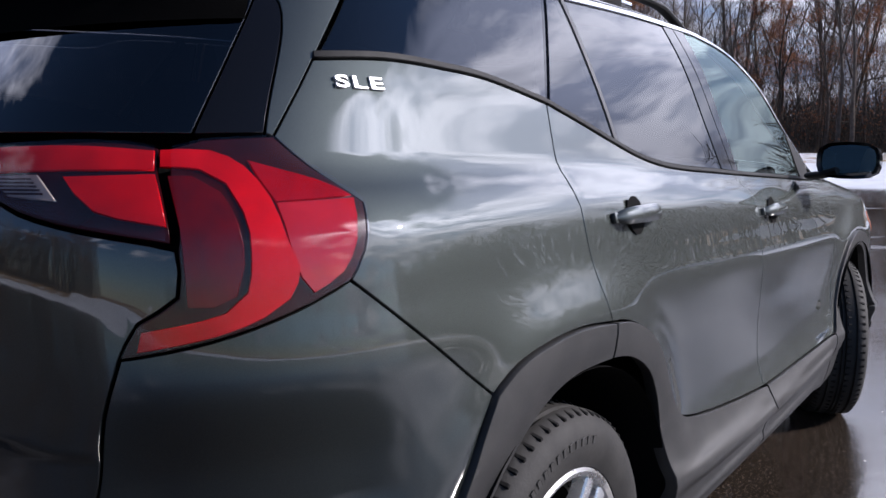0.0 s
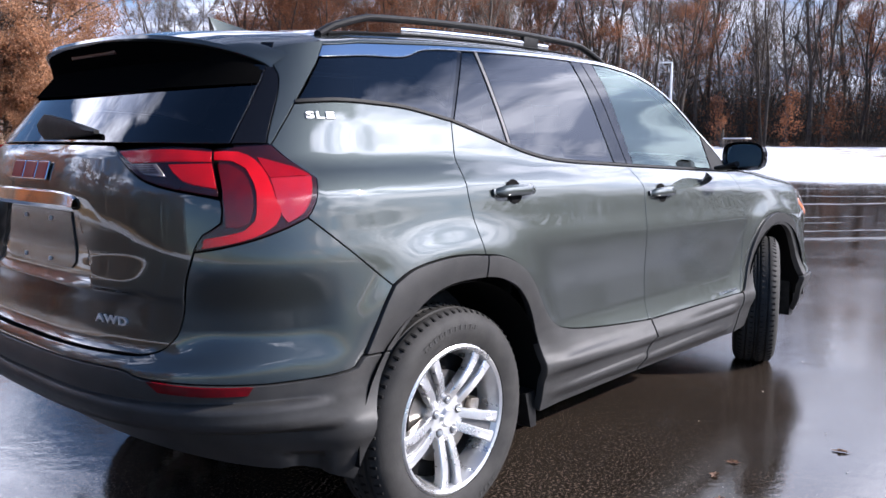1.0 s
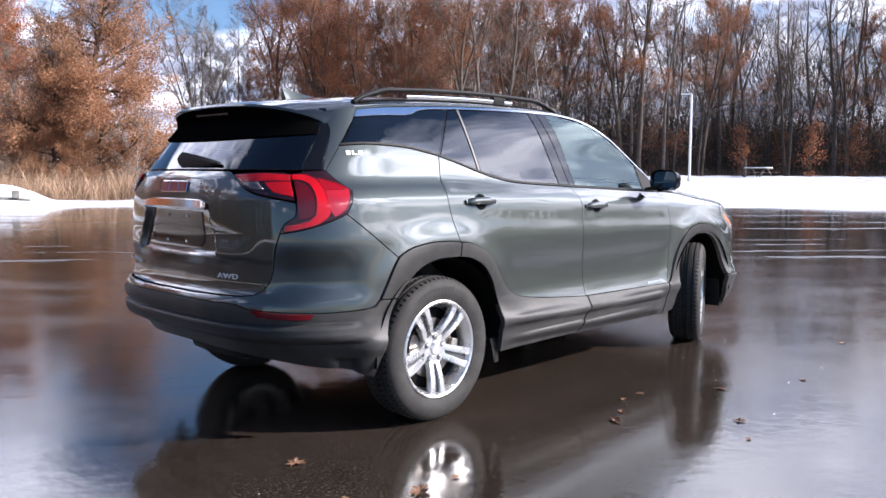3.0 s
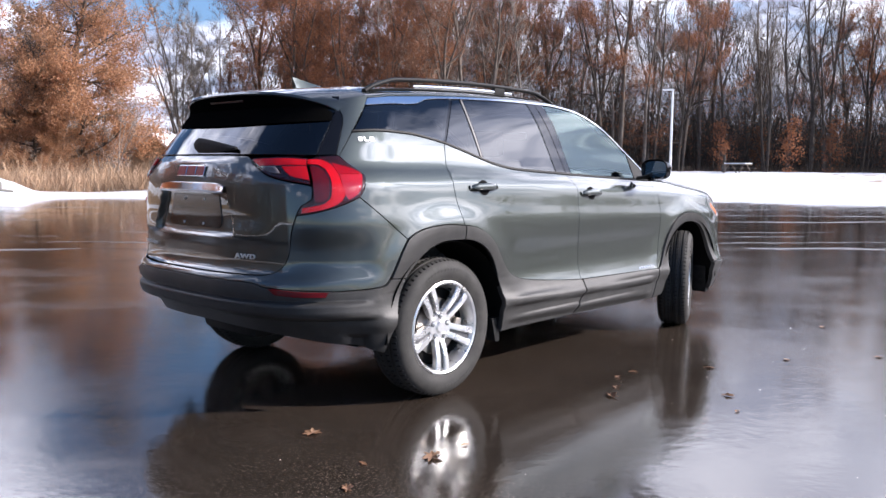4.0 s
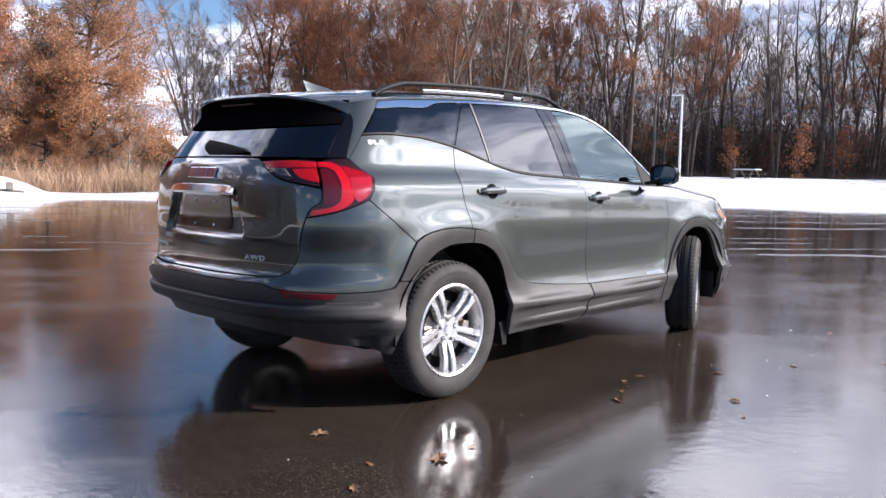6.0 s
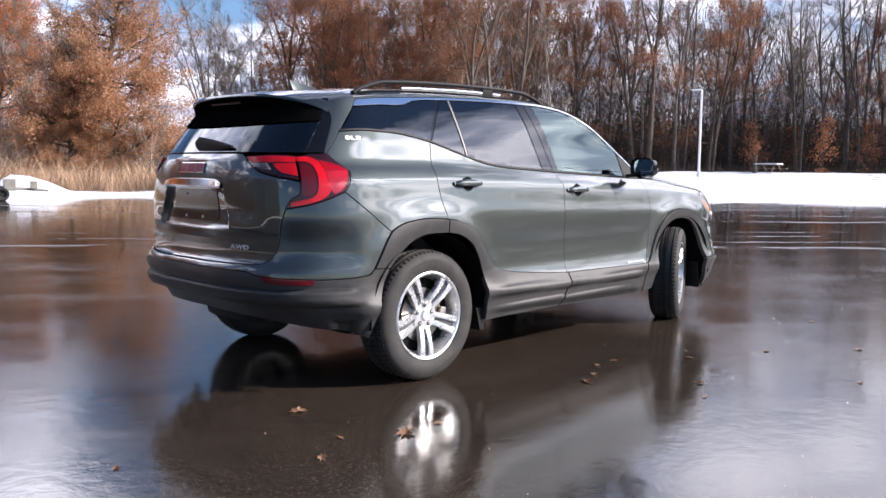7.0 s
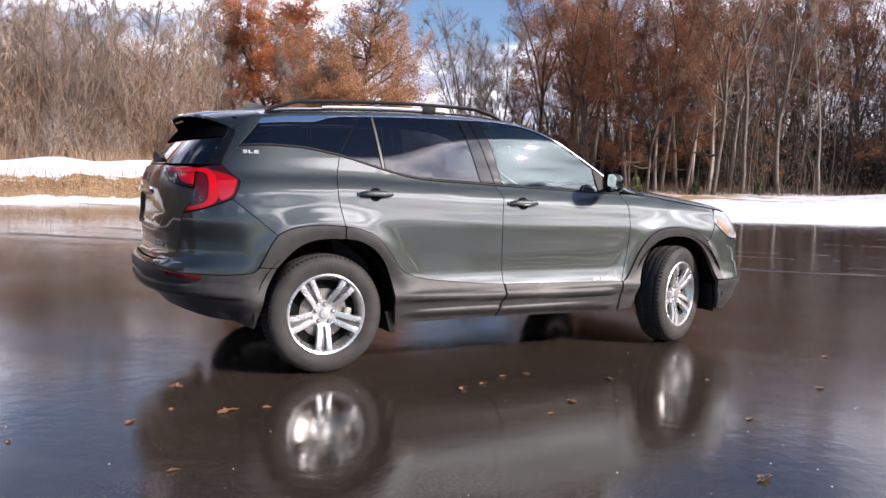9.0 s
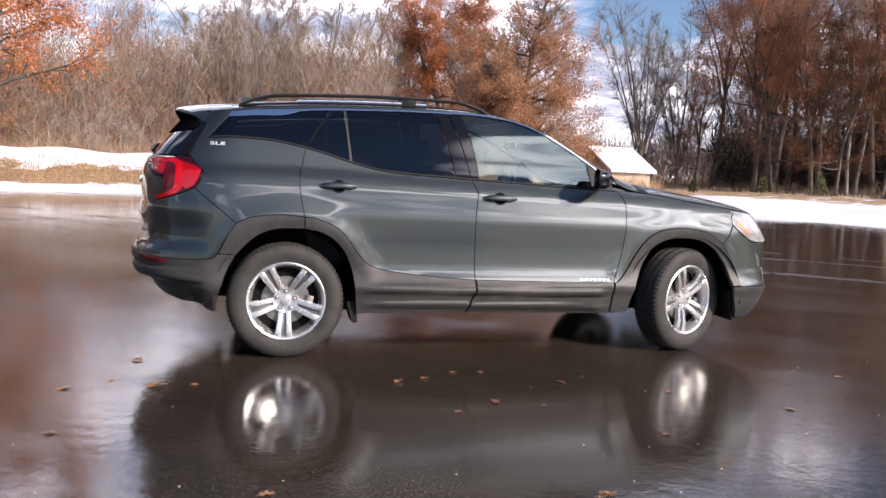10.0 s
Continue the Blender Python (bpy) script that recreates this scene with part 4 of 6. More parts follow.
# door mirrors
for owner, side in zip(front_door, (-1, 1)):
    bm = bmesh.new()
    prof = [(-0.02, 0.005, 0.055, 0.05), (0.0, 0.0, 0.068, 0.070), (0.04, -0.004, 0.066, 0.072), (0.075, -0.006, 0.056, 0.064), (0.10, -0.006, 0.036, 0.042), (0.112, -0.006, 0.012, 0.016)]
    rows = []
    for fx, dz, hz, hy in prof:
        ring = []
        for k in range(20):
            t = 2 * math.pi * k / 20
            c, s_ = math.cos(t), math.sin(t)
            r = (abs(c) ** 3.4 + abs(s_) ** 3.4) ** (-1 / 3.4)
            ring.append(bm.verts.new((2.005 + fx - 0.03 * (c * r), side * (0.988 + hy * 1.62 * c * r), 1.190 + dz + hz * s_ * r)))
        rows.append(ring)
    for a, b in zip(rows[1:], rows[2:]):
        for k in range(20):
            bm.faces.new((a[k], a[(k + 1) % 20], b[(k + 1) % 20], b[k]))
    bm.faces.new(rows[-1])
    inner = [bm.verts.new(Vector((v.co.x + 0.012, side * (0.988 + (abs(v.co.y) - 0.988) * 0.88), 1.19 + (v.co.z - 1.19) * 0.84))) for v in rows[1]]
    for k in range(20):
        bm.faces.new((rows[1][k], inner[k], inner[(k + 1) % 20], rows[1][(k + 1) % 20]))
    ring2 = [tuple(v.co) for v in inner]
    for v in rows[0]:
        bm.verts.remove(v)
    shell = part("door_mirror", bm, GLOSS_BLACK, owner, "gloss black door mirror", smooth=True)
    bm = bmesh.new()
    bm.faces.new([bm.verts.new((x + 0.004, y, z)) for x, y, z in ring2])
    part("mirror_glass", bm, MIRROR, shell, "silvered mirror glass")
    bm = bmesh.new()
    tube(bm, [(2.075, side * 0.845, 1.128), (2.06, side * 0.90, 1.135), (2.045, side * 0.955, 1.152)], [(0.045, 0.014), (0.040, 0.016), (0.034, 0.016)], 10)
    part("mirror_foot", bm, BLACK_PLASTIC, shell, smooth=True)

# roof rails and fin
for side in (-1, 1):
    bm = bmesh.new()
    pts, rad = [], []
    for k in range(33):
        u = k / 32
        x = -0.30 + 1.66 * u
        base = top(x, side * 0.893)
        lift_up = 0.056 * min(1.0, (u * (1 - u) * 9) ** 0.7) - 0.004
        pts.append((x, base[1], base[2] + lift_up))
        rad.append((0.017, 0.012))
    tube(bm, pts, rad, 10)
    rail = part("roof_rail", bm, BLACK_PLASTIC, roof, "satin black roof rail", smooth=True)
    bm = bmesh.new()
    pts = [Vector(top(-0.32 + 1.70 * k / 24, side * 0.893)) + Vector((0, 0, 0.002)) for k in range(25)]
    tube(bm, pts, [(0.013, 0.006)] * 25, 8)
    part("rail_foot", bm, BLACK_PLASTIC, rail, "black base strip of the rail", smooth=True)
    bm = bmesh.new()
    pts = [Vector(top(0.06 + 0.86 * k / 16, side * 0.900)) + Vector((0, 0, 0.018)) for k in range(17)]
    tube(bm, pts, [(0.004, 0.011)] * 17, 8)
    part("rail_inlay", bm, CHROME, rail, "bright metal inlay below the rail", smooth=True)
    bm = bmesh.new()
    base = Vector(top(0.80, side * 0.893))
    box(bm, (0.10, 0.022, 0.06), pose(base.x, base.y, base.z + 0.03), 0.008)
    part("rail_stay", bm, BLACK_PLASTIC, rail, smooth=True)
bm = bmesh.new()
fin = []
for k in range(9):
    u = k / 8
    x = -0.275 + 0.20 * u
    zb = roof_mid(x)
    h = 0.055 * (1 - u) ** 0.85 * (1 - 0.25 * u) + 0.004
    w = 0.026 * (1 - 0.5 * abs(u - 0.4))
    lean = -0.016 * (1 - u) ** 2
    fin.append([bm.verts.new(p) for p in ((x, -w, zb - 0.004), (x + lean * 0.6, -w * 0.45, zb + h * 0.6), (x + lean, -0.003, zb + h), (x + lean, 0.003, zb + h), (x + lean * 0.6, w * 0.45, zb + h * 0.6), (x, w, zb - 0.004))])
for a, b in zip(fin, fin[1:]):
    for i in range(5):
        bm.faces.new((a[i], b[i], b[i + 1], a[i + 1]))
bm.faces.new(fin[0])
part("antenna_fin", bm, PAINT, roof, "shark-fin aerial", smooth=True)

# tailgate fittings
bm = bmesh.new()
rows = []
for k in range(25):
    y = -0.295 + 0.59 * k / 24
    s = TAIL_S - y * 0.83
    px = gate(TAIL_S, 1.12)[0] + 0.30 * y * y * 0.35
    taper = 1 - 0.35 * abs(y / 0.295) ** 8
    rows.append([bm.verts.new((px + dx, y, 1.062 + dz * taper)) for dx, dz in ((0.02, 0.0), (-0.012, -0.002), (-0.020, 0.010), (-0.012, 0.044), (0.01, 0.052))])
for a, b in zip(rows, rows[1:]):
    for i in range(4):
        bm.faces.new((a[i], b[i], b[i + 1], a[i + 1]))
part("chrome_garnish", bm, CHROME, tailgate, "polished chrome bar above the plate recess", smooth=True)
HOLDER = material("plate_holder_plastic", (0.016, 0.012, 0.010), 0.14, second=(0.022, 0.017, 0.014), scale=12.0)
PLATE_EDGE = [(TAIL_S + 0.178, 1.048), (TAIL_S + 0.196, 0.905), (TAIL_S + 0.180, 0.889), (TAIL_S, 0.888)]
plate = panel("plate_holder", loop([(TAIL_S, 1.049), (TAIL_S + 0.178, 1.048)], PLATE_EDGE, mirror_s(PLATE_EDGE), mirror_s([(TAIL_S, 1.049), (TAIL_S + 0.178, 1.048)])),
              HOLDER, tailgate, "empty dark plate holder with white screw caps", surface=gate, lift=0.005, depth=0.008, gap=0.0, res=0.03)
for y in (-0.09, 0.09):
    for z in (0.905, 1.025):
        bm = bmesh.new()
        box(bm, (0.008, 0.010, 0.012), pose(gate(TAIL_S, z)[0] - 0.006, y, z), 0.002)
        part("screw_cap", bm, WHITE_METAL, plate, "white screw cap")
bm = bmesh.new()
rows = []
for k in range(21):
    u = k / 20
    y = 0.06 - 0.36 * u
    z = 1.297 - 0.020 * u
    p = skin(TAIL_S + (0.62 * (-y) / 0.8), z)
    h = 0.050 * (1 - 0.88 * u ** 1.5) * min(1, (u + 0.10) * 5)
    t = 0.034 * (1 - 0.5 * u)
    rows.append([bm.verts.new((p[0] + dx * t - 0.004, y, z + dz * h)) for dx, dz in ((0, 0.7), (-0.7, 0.75), (-1, 0.1), (-0.85, -0.8), (0, -1.0))])
for a, b in zip(rows, rows[1:]):
    for i in range(4):
        bm.faces.new((a[i], b[i], b[i + 1], a[i + 1]))
bm.faces.new(rows[0])
bm.faces.new(rows[-1][::-1])
part("rear_wiper", bm, BLACK_PLASTIC, tailgate, "black rear wiper with a broad cover", smooth=True)


def word(text, size, m, mat, owner, name, label, thick=0.0015):
    cu = bpy.data.curves.new(name, "FONT")
    cu.body, cu.size, cu.extrude, cu.bevel_depth = text, size, thick, 0.0006
    cu.align_x, cu.align_y, cu.space_character, cu.offset = "CENTER", "CENTER", 1.15, size * 0.008
    tmp = bpy.data.objects.new(name, cu)
    me = bpy.data.meshes.new_from_object(tmp)
    bpy.data.objects.remove(tmp)
    me.transform(m)
    me.materials.clear()
    me.materials.append(mat)
    ob = new(name, me)
    ob.parent = owner
    return tagged(ob, label)


def on_skin(s, z, lift, wide=1.0, surface=None, tilt=0.0):
    """A frame on the skin: x along the car's side, y up, z outwards."""
    f = surface or skin
    n = normal_of(f, s, z)
    up_ = (Vector((0, 0, 1)) - n * n.z).normalized()
    m = Matrix((up_.cross(n), up_, n)).transposed().to_4x4()
    return Matrix.Translation(Vector(f(s, z)) + n * lift) @ m @ Matrix.Rotation(tilt, 4, "Z") @ Matrix.Diagonal((wide, 1, 1, 1))


word("SLE", 0.028, on_skin(-0.468, 1.324, 0.001, 2.05), BADGE, quarter[0], "trim_badge", "raised chrome letters", 0.0018)
word("AWD", 0.032, on_skin(-1.040, 0.764, 0.001, 1.6, gate), BADGE, tailgate, "drive_badge", "raised chrome letters", 0.003)


def bars(widths, height, m, mat, owner, name, label, gap=0.010, thick=0.003):
    """A row of plain raised blocks in place of a maker's lettering."""
    x = -(sum(widths) + gap * (len(widths) - 1)) / 2
    for w in widths:
        bm = bmesh.new()
        box(bm, (w, height, thick), m @ pose(x + w / 2, 0, thick / 2), thick * 0.3, 1)
        part(name, bm, mat, owner, label)
        x += w + gap


bars([0.019] * 7, 0.013, on_skin(2.055, 0.511, 0.001), CHROME, front_door[0], "model_badge", "small chrome block of a badge", 0.014, 0.002)
bars([0.019] * 7, 0.015, on_skin(TAIL_S * 2 + 0.985, 0.775, 0.001, surface=gate), BADGE, tailgate, "model_badge", "small chrome block of a badge", 0.014)
for k, (w, xo) in enumerate(((0.078, -0.086), (0.082, 0.0), (0.072, 0.084))):
    m = on_skin(TAIL_S, 1.164, 0.002, surface=gate) @ pose(xo, 0, 0)
    bm = bmesh.new()
    box(bm, (w, 0.056, 0.006), m @ pose(0, 0, 0.003), 0.002, 1)
    rim_ = part("emblem_block", bm, CHROME, tailgate, "chrome-edged red emblem block")
    bm = bmesh.new()
    box(bm, (w - 0.008, 0.048, 0.003), m @ pose(0, 0, 0.0065), 0.001, 1)
    part("emblem_inlay", bm, BADGE_RED, rim_, "dark red inlay")

# cabin
for y in (-0.37, 0.37):
    for x, hz in ((1.18, 1.0), (0.28, 0.98)):
        bm = bmesh.new()
        box(bm, (0.50, 0.50, 0.16), pose(x + 0.16, y, 0.66, 0, -6), 0.06)
        box(bm, (0.15, 0.48, 0.60), pose(x - 0.13, y, hz - 0.05, 0, -16), 0.06)
        box(bm, (0.09, 0.25, 0.17), pose(x - 0.235, y, hz + 0.345, 0, -14), 0.04)
        part("seat", bm, SEAT, car, "dark grey cloth seat", smooth=True)
bm = bmesh.new()
prism(bm, [(1.72, 0.60), (1.86, 0.98), (1.98, 1.07), (2.36, 1.06), (2.36, 0.60)], -0.72, 0.72)
part("dashboard", bm, BLACK_PLASTIC, car)
bm = bmesh.new()
ring = [(1.74 + 0.07 * math.cos(t), 0.37 + 0.18 * math.sin(t), 1.02 + 0.17 * math.cos(t)) for t in [2 * math.pi * k / 24 for k in range(25)]]
tube(bm, ring, 0.015, 8, False)
box(bm, (0.05, 0.32, 0.05), pose(1.76, 0.37, 1.01), 0.02)
part("steering_wheel", bm, BLACK_PLASTIC, car, smooth=True)
bm = bmesh.new()
box(bm, (0.03, 0.22, 0.06), pose(1.72, 0, 1.42), 0.012)
part("inside_mirror", bm, BLACK_PLASTIC, car)
bm = bmesh.new()
box(bm, (2.9, 1.34, 0.03), pose(0.95, 0, 0.52))
box(bm, (0.03, 1.30, 0.62), pose(-0.55, 0, 0.85, 0, 0))
part("cabin_floor", bm, SHELL, car)


# wheels
def build_wheel():
    hub = new("wheel")
    hub.parent = car
    bm = bmesh.new()
    prof = [(0.238, 0.070), (0.250, 0.098), (0.275, 0.109), (0.305, 0.112), (0.330, 0.106), (0.346, 0.094), (0.355, 0.080)]
    tread = [(0.3600, 0.070), (0.3605, 0.058), (0.352, 0.056), (0.352, 0.048), (0.3615, 0.046), (0.3620, 0.014), (0.353, 0.012), (0.353, 0.004), (0.3622, 0.002)]
    prof = prof + tread
    prof = [(r, -y) for r, y in prof] + [(r, y) for r, y in prof[::-1]]
    lathe(bm, prof, 72)
    tyre = part("tyre", bm, RUBBER, hub, "worn black rubber tyre", smooth=True)
    bm = bmesh.new()
    for k in range(72):
        for side in (-1, 1):
            t = 2 * math.pi * (k + (0.25 if side > 0 else 0)) / 72
            box(bm, (0.012, 0.026, 0.0105), Matrix.Rotation(-t, 4, "Y") @ pose(0.3515, side * 0.0775, 0, 0, 0, side * 16), 0.002, 1)
            box(bm, (0.0085, 0.026, 0.0075), Matrix.Rotation(-t - 0.02, 4, "Y") @ pose(0.3585, side * 0.030, 0, 0, 0, side * 24))
    tagged(part("tread", bm, TREAD, tyre), kind="stuff")
    for a0, n, w in ((100, 11, 0.030), (290, 9, 0.030)):
        for i in range(n):
            t = radians(a0 + 4.6 * (i - n / 2))
            bm = bmesh.new()
            box(bm, (0.016, 0.0012, 0.013), Matrix.Rotation(-t, 4, "Y") @ pose(0.306, -0.1125, 0), 0.001, 1)
            part("sidewall_mark", bm, RUBBER_TEXT, tyre)
    bm = bmesh.new()
    prof = [(0.243, -0.086), (0.247, -0.096), (0.240, -0.100), (0.230, -0.096), (0.222, -0.080), (0.205, -0.02), (0.200, 0.08), (0.215, 0.10), (0.243, 0.10)]
    lathe(bm, prof, 64)
    rim = part("rim", bm, ALLOY, hub, "machined alloy rim", smooth=True)
    bm = bmesh.new()
    lathe(bm, [(0.0, -0.02), (0.205, -0.02), (0.205, 0.0)], 40)
    part("brake_shield", bm, SHELL, rim)
    bm = bmesh.new()
    lathe(bm, [(0.06, -0.030), (0.150, -0.030), (0.150, -0.012), (0.06, -0.012)], 48, closed=True)
    part("brake_disc", bm, STEEL, rim, "grey steel brake disc", smooth=True)
    bm = bmesh.new()
    box(bm, (0.05, 0.05, 0.12), Matrix.Rotation(radians(12), 4, "Y") @ pose(0.145, -0.03, 0), 0.012)
    part("brake_caliper", bm, STEEL, rim, smooth=True)
    for k in range(5):
        t = radians(-21 + 72 * k)
        turn = Matrix.Rotation(-t, 4, "Y")
        bm = bmesh.new()
        for side in (-1, 1):
            rows = []
            for i in range(9):
                u = i / 8
                r = 0.050 + 0.183 * u
                mid = side * (0.0205 + 0.0155 * u)
                half = 0.0150 + 0.0030 * u + 0.018 * max(0, u - 0.78)
                y = -0.052 - 0.040 * math.sin(u * 1.75)
                rows.append([bm.verts.new(turn @ Vector((r, yy, mid + dz * half))) for yy, dz in ((y + 0.030, -1.0), (y + 0.004, -1.0), (y, -0.78), (y - 0.001, 0), (y, 0.78), (y + 0.004, 1.0), (y + 0.030, 1.0))])
            for a, b in zip(rows, rows[1:]):
                for i in range(6):
                    bm.faces.new((a[i], b[i], b[i + 1], a[i + 1]))
        part("spoke", bm, ALLOY, rim, smooth=True)
        bm = bmesh.new()
        rows = []
        for i in range(7):
            u = i / 6
            r = 0.055 + 0.175 * u
            y = -0.040 - 0.040 * math.sin(u * 1.75) + 0.004
            rows.append([bm.verts.new(turn @ Vector((r, y, dz * (0.022 + 0.012 * u)))) for dz in (-1, 1)])
        for a, b in zip(rows, rows[1:]):
            bm.faces.new((a[0], b[0], b[1], a[1]))
        part("spoke_pocket", bm, ALLOY_DARK, rim, "dark slot between the twin spokes")
        t2 = t + radians(36)
        bm = bmesh.new()
        lathe(bm, [(0.0, -0.076), (0.007, -0.076), (0.0098, -0.069), (0.0105, -0.040)], 8, Matrix.Rotation(-t2, 4, "Y") @ pose(0.0575, 0, 0))
        part("wheel_nut", bm, ALLOY, rim, smooth=True)
        # dark disc on the hub face paints the shade of the nut's recess
        bm = bmesh.new()
        lathe(bm, [(0.0, -0.0595), (0.0150, -0.0595), (0.0155, -0.050)], 14, Matrix.Rotation(-t2, 4, "Y") @ pose(0.0575, 0, 0))
        part("nut_pocket", bm, ALLOY_DARK, rim, "flat dark disc for the shade in the nut recess")
    bm = bmesh.new()
    lathe(bm, [(0.0, -0.072), (0.027, -0.070), (0.031, -0.064), (0.034, -0.058), (0.062, -0.056), (0.078, -0.060), (0.084, -0.045), (0.084, -0.02)], 40)
    part("hub_cap", bm, ALLOY, rim, "silver hub cap", smooth=True)
    return hub


wheel = build_wheel()
WHEEL_Y = 0.803
wheel.matrix_basis = pose(0, -WHEEL_Y, 0.362)
copy_thing(wheel, pose(2.752, -WHEEL_Y, 0.362, 0, 0, 23) @ pose(0, 0, 0, 0, 11))
copy_thing(wheel, pose(0, WHEEL_Y, 0.362, 0, 0, 180))
copy_thing(wheel, pose(2.752, WHEEL_Y, 0.362, 0, 0, 203))


# ---- ground: wet car park, snow bank, rising field ----
def edge_radius(a):
    """How far the asphalt reaches from the car in the direction a (radians from +x)."""
    return 25.5 + 2.2 * math.sin(2 * a + 0.9) + 1.0 * math.sin(5 * a + 2.0) - 4.5 * math.exp(-((a - 0.68) / 0.28) ** 2) + 1.5 * step01(a, 1.30, 1.40) * step01(2.7 - a, 0.0, 0.4)


def ground_height(x, y):
    a, r = math.atan2(y, x), math.hypot(x, y)
    e = edge_radius(a) if y > -8 else 60.0
    d = r - e
    n = noise.noise(Vector((x * 0.35, y * 0.35, 0.3)))
    n2 = noise.noise(Vector((x * 1.6, y * 1.6, 4.3)))
    bank = 0.20 * step01(d, -0.5, 1.6) * (1 + 0.5 * n)
    rise = 0.80 * step01(d, 2.0, 42.0) * (1 - 0.7 * step01(a, 0.46, 0.62))
    mound = 1.55 * math.exp(-((r - 31.5 - 0.6 * n) / 2.6) ** 2) * step01(a, 1.33, 1.43) * step01(2.5 - a, 0.0, 0.3) * (1 + 0.18 * n)
    rough = (0.05 * n + 0.022 * n2) * step01(d, -1.0, 1.0)
    pile = 0.72 * math.exp(-((x - 7.0) / 1.05) ** 2 - ((y - 26.9) / 1.0) ** 2) * (1 + 0.3 * n2)
    return -0.10 + pile + bank + rise + mound + rough


SNOW = material("snow_over_grass", (0.74, 0.76, 0.79), 0.75, second=(0.64, 0.66, 0.70), scale=1.2, bump=0.6, bump_scale=4.0)
nt = SNOW.node_tree
pb = nt.nodes["Principled BSDF"]
geo = nt.nodes.new("ShaderNodeTexCoord")
nz = nt.nodes.new("ShaderNodeTexNoise")
nz.inputs["Scale"].default_value, nz.inputs["Detail"].default_value, nz.inputs["Roughness"].default_value = 0.8, 9.0, 0.68
nt.links.new(geo.outputs["Object"], nz.inputs["Vector"])
attr = nt.nodes.new("ShaderNodeAttribute")
attr.attribute_name = "bare"
add = nt.nodes.new("ShaderNodeMath")
add.operation = "ADD"
nt.links.new(nz.outputs[0], add.inputs[0])
nt.links.new(attr.outputs["Fac"], add.inputs[1])
ramp = nt.nodes.new("ShaderNodeValToRGB")
ramp.color_ramp.elements[0].position, ramp.color_ramp.elements[1].position = 0.90, 0.96
nt.links.new(add.outputs[0], ramp.inputs[0])
grass_n = nt.nodes.new("ShaderNodeTexNoise")
grass_n.inputs["Scale"].default_value, grass_n.inputs["Detail"].default_value = 7.0, 8.0
nt.links.new(geo.outputs["Object"], grass_n.inputs["Vector"])
grass_r = nt.nodes.new("ShaderNodeValToRGB")
grass_r.color_ramp.elements[0].color, grass_r.color_ramp.elements[1].color = (0.15, 0.10, 0.045, 1), (0.50, 0.32, 0.16, 1)
grass_r.color_ramp.elements[0].position, grass_r.color_ramp.elements[1].position = 0.35, 0.68
nt.links.new(grass_n.outputs[0], grass_r.inputs[0])
mixc = nt.nodes.new("ShaderNodeMixRGB")
nt.links.new(ramp.outputs[0], mixc.inputs[0])
old = pb.inputs["Base Color"].links[0].from_socket
nt.links.new(old, mixc.inputs[1])
nt.links.new(grass_r.outputs[0], mixc.inputs[2])
nt.links.new(mixc.outputs[0], pb.inputs["Base Color"])

gv, gf, bare = [], [], []
radii = [0.0, 6, 12, 16] + [18 + 0.45 * k for k in range(60)] + [45.5 + 1.6 * k for k in range(36)] + [110, 130, 160, 220, 320, 500, 900, 1800]
SEG = 288
for r in radii:
    for k in range(SEG):
        a = 2 * math.pi * k / SEG - math.pi
        x, y = r * math.cos(a), r * math.sin(a)
        gv.append((x, y, ground_height(x, y)))
        d = r - (edge_radius(a) if y > -8 else 60.0)
        on_mound = step01(a, 1.31, 1.41) * step01(2.6 - a, 0.0, 0.3)
        slope = math.exp(-((r - 28.2) / 1.4) ** 2) * on_mound
        woods = step01(d, 14.0, 24.0) * (1 - 0.55 * math.exp(-((a - 0.42) / 0.25) ** 2)) + on_mound * step01(r, 33, 35) * 0.6 + 0.9 * step01(a, 1.00, 1.10) * step01(d, 4.0, 7.5) * (1 - on_mound)
        bare.append(0.30 * on_mound * step01(r, 26.2, 27.2) * step01(30.3 - r, 0, 1) + 0.28 * slope + 0.52 * woods + 0.18 * step01(d, 0.8, 0.0) * 0.5)
for i in range(len(radii) - 1):
    for k in range(SEG):
        j = (k + 1) % SEG
        gf.append((i * SEG + k, i * SEG + SEG + k, i * SEG + SEG + j, i * SEG + j))
ground = link_mesh("ground", gv, gf, SNOW, None, smooth=True)
ground.data.attributes.new("bare", "FLOAT", "POINT").data.foreach_set("value", bare)
tagged(ground, "thin snow over brown grass rising to the woods", "ground", kind="structure")

ASPHALT = bpy.data.materials.new("wet_asphalt")
ASPHALT.use_nodes = True
nt = ASPHALT.node_tree
pb = nt.nodes["Principled BSDF"]
co = nt.nodes.new("ShaderNodeTexCoord").outputs["Object"]


def tex(scale, detail=6.0, rough=0.6, vec=None, stretch=None):
    n = nt.nodes.new("ShaderNodeTexNoise")
    n.inputs["Scale"].default_value, n.inputs["Detail"].default_value, n.inputs["Roughness"].default_value = scale, detail, rough
    src = vec or co
    if stretch:
        mp = nt.nodes.new("ShaderNodeMapping")
        mp.inputs["Scale"].default_value = stretch
        mp.inputs["Rotation"].default_value = (0, 0, 0.5)
        nt.links.new(src, mp.inputs[0])
        src = mp.outputs[0]
    nt.links.new(src, n.inputs["Vector"])
    return n.outputs[0]


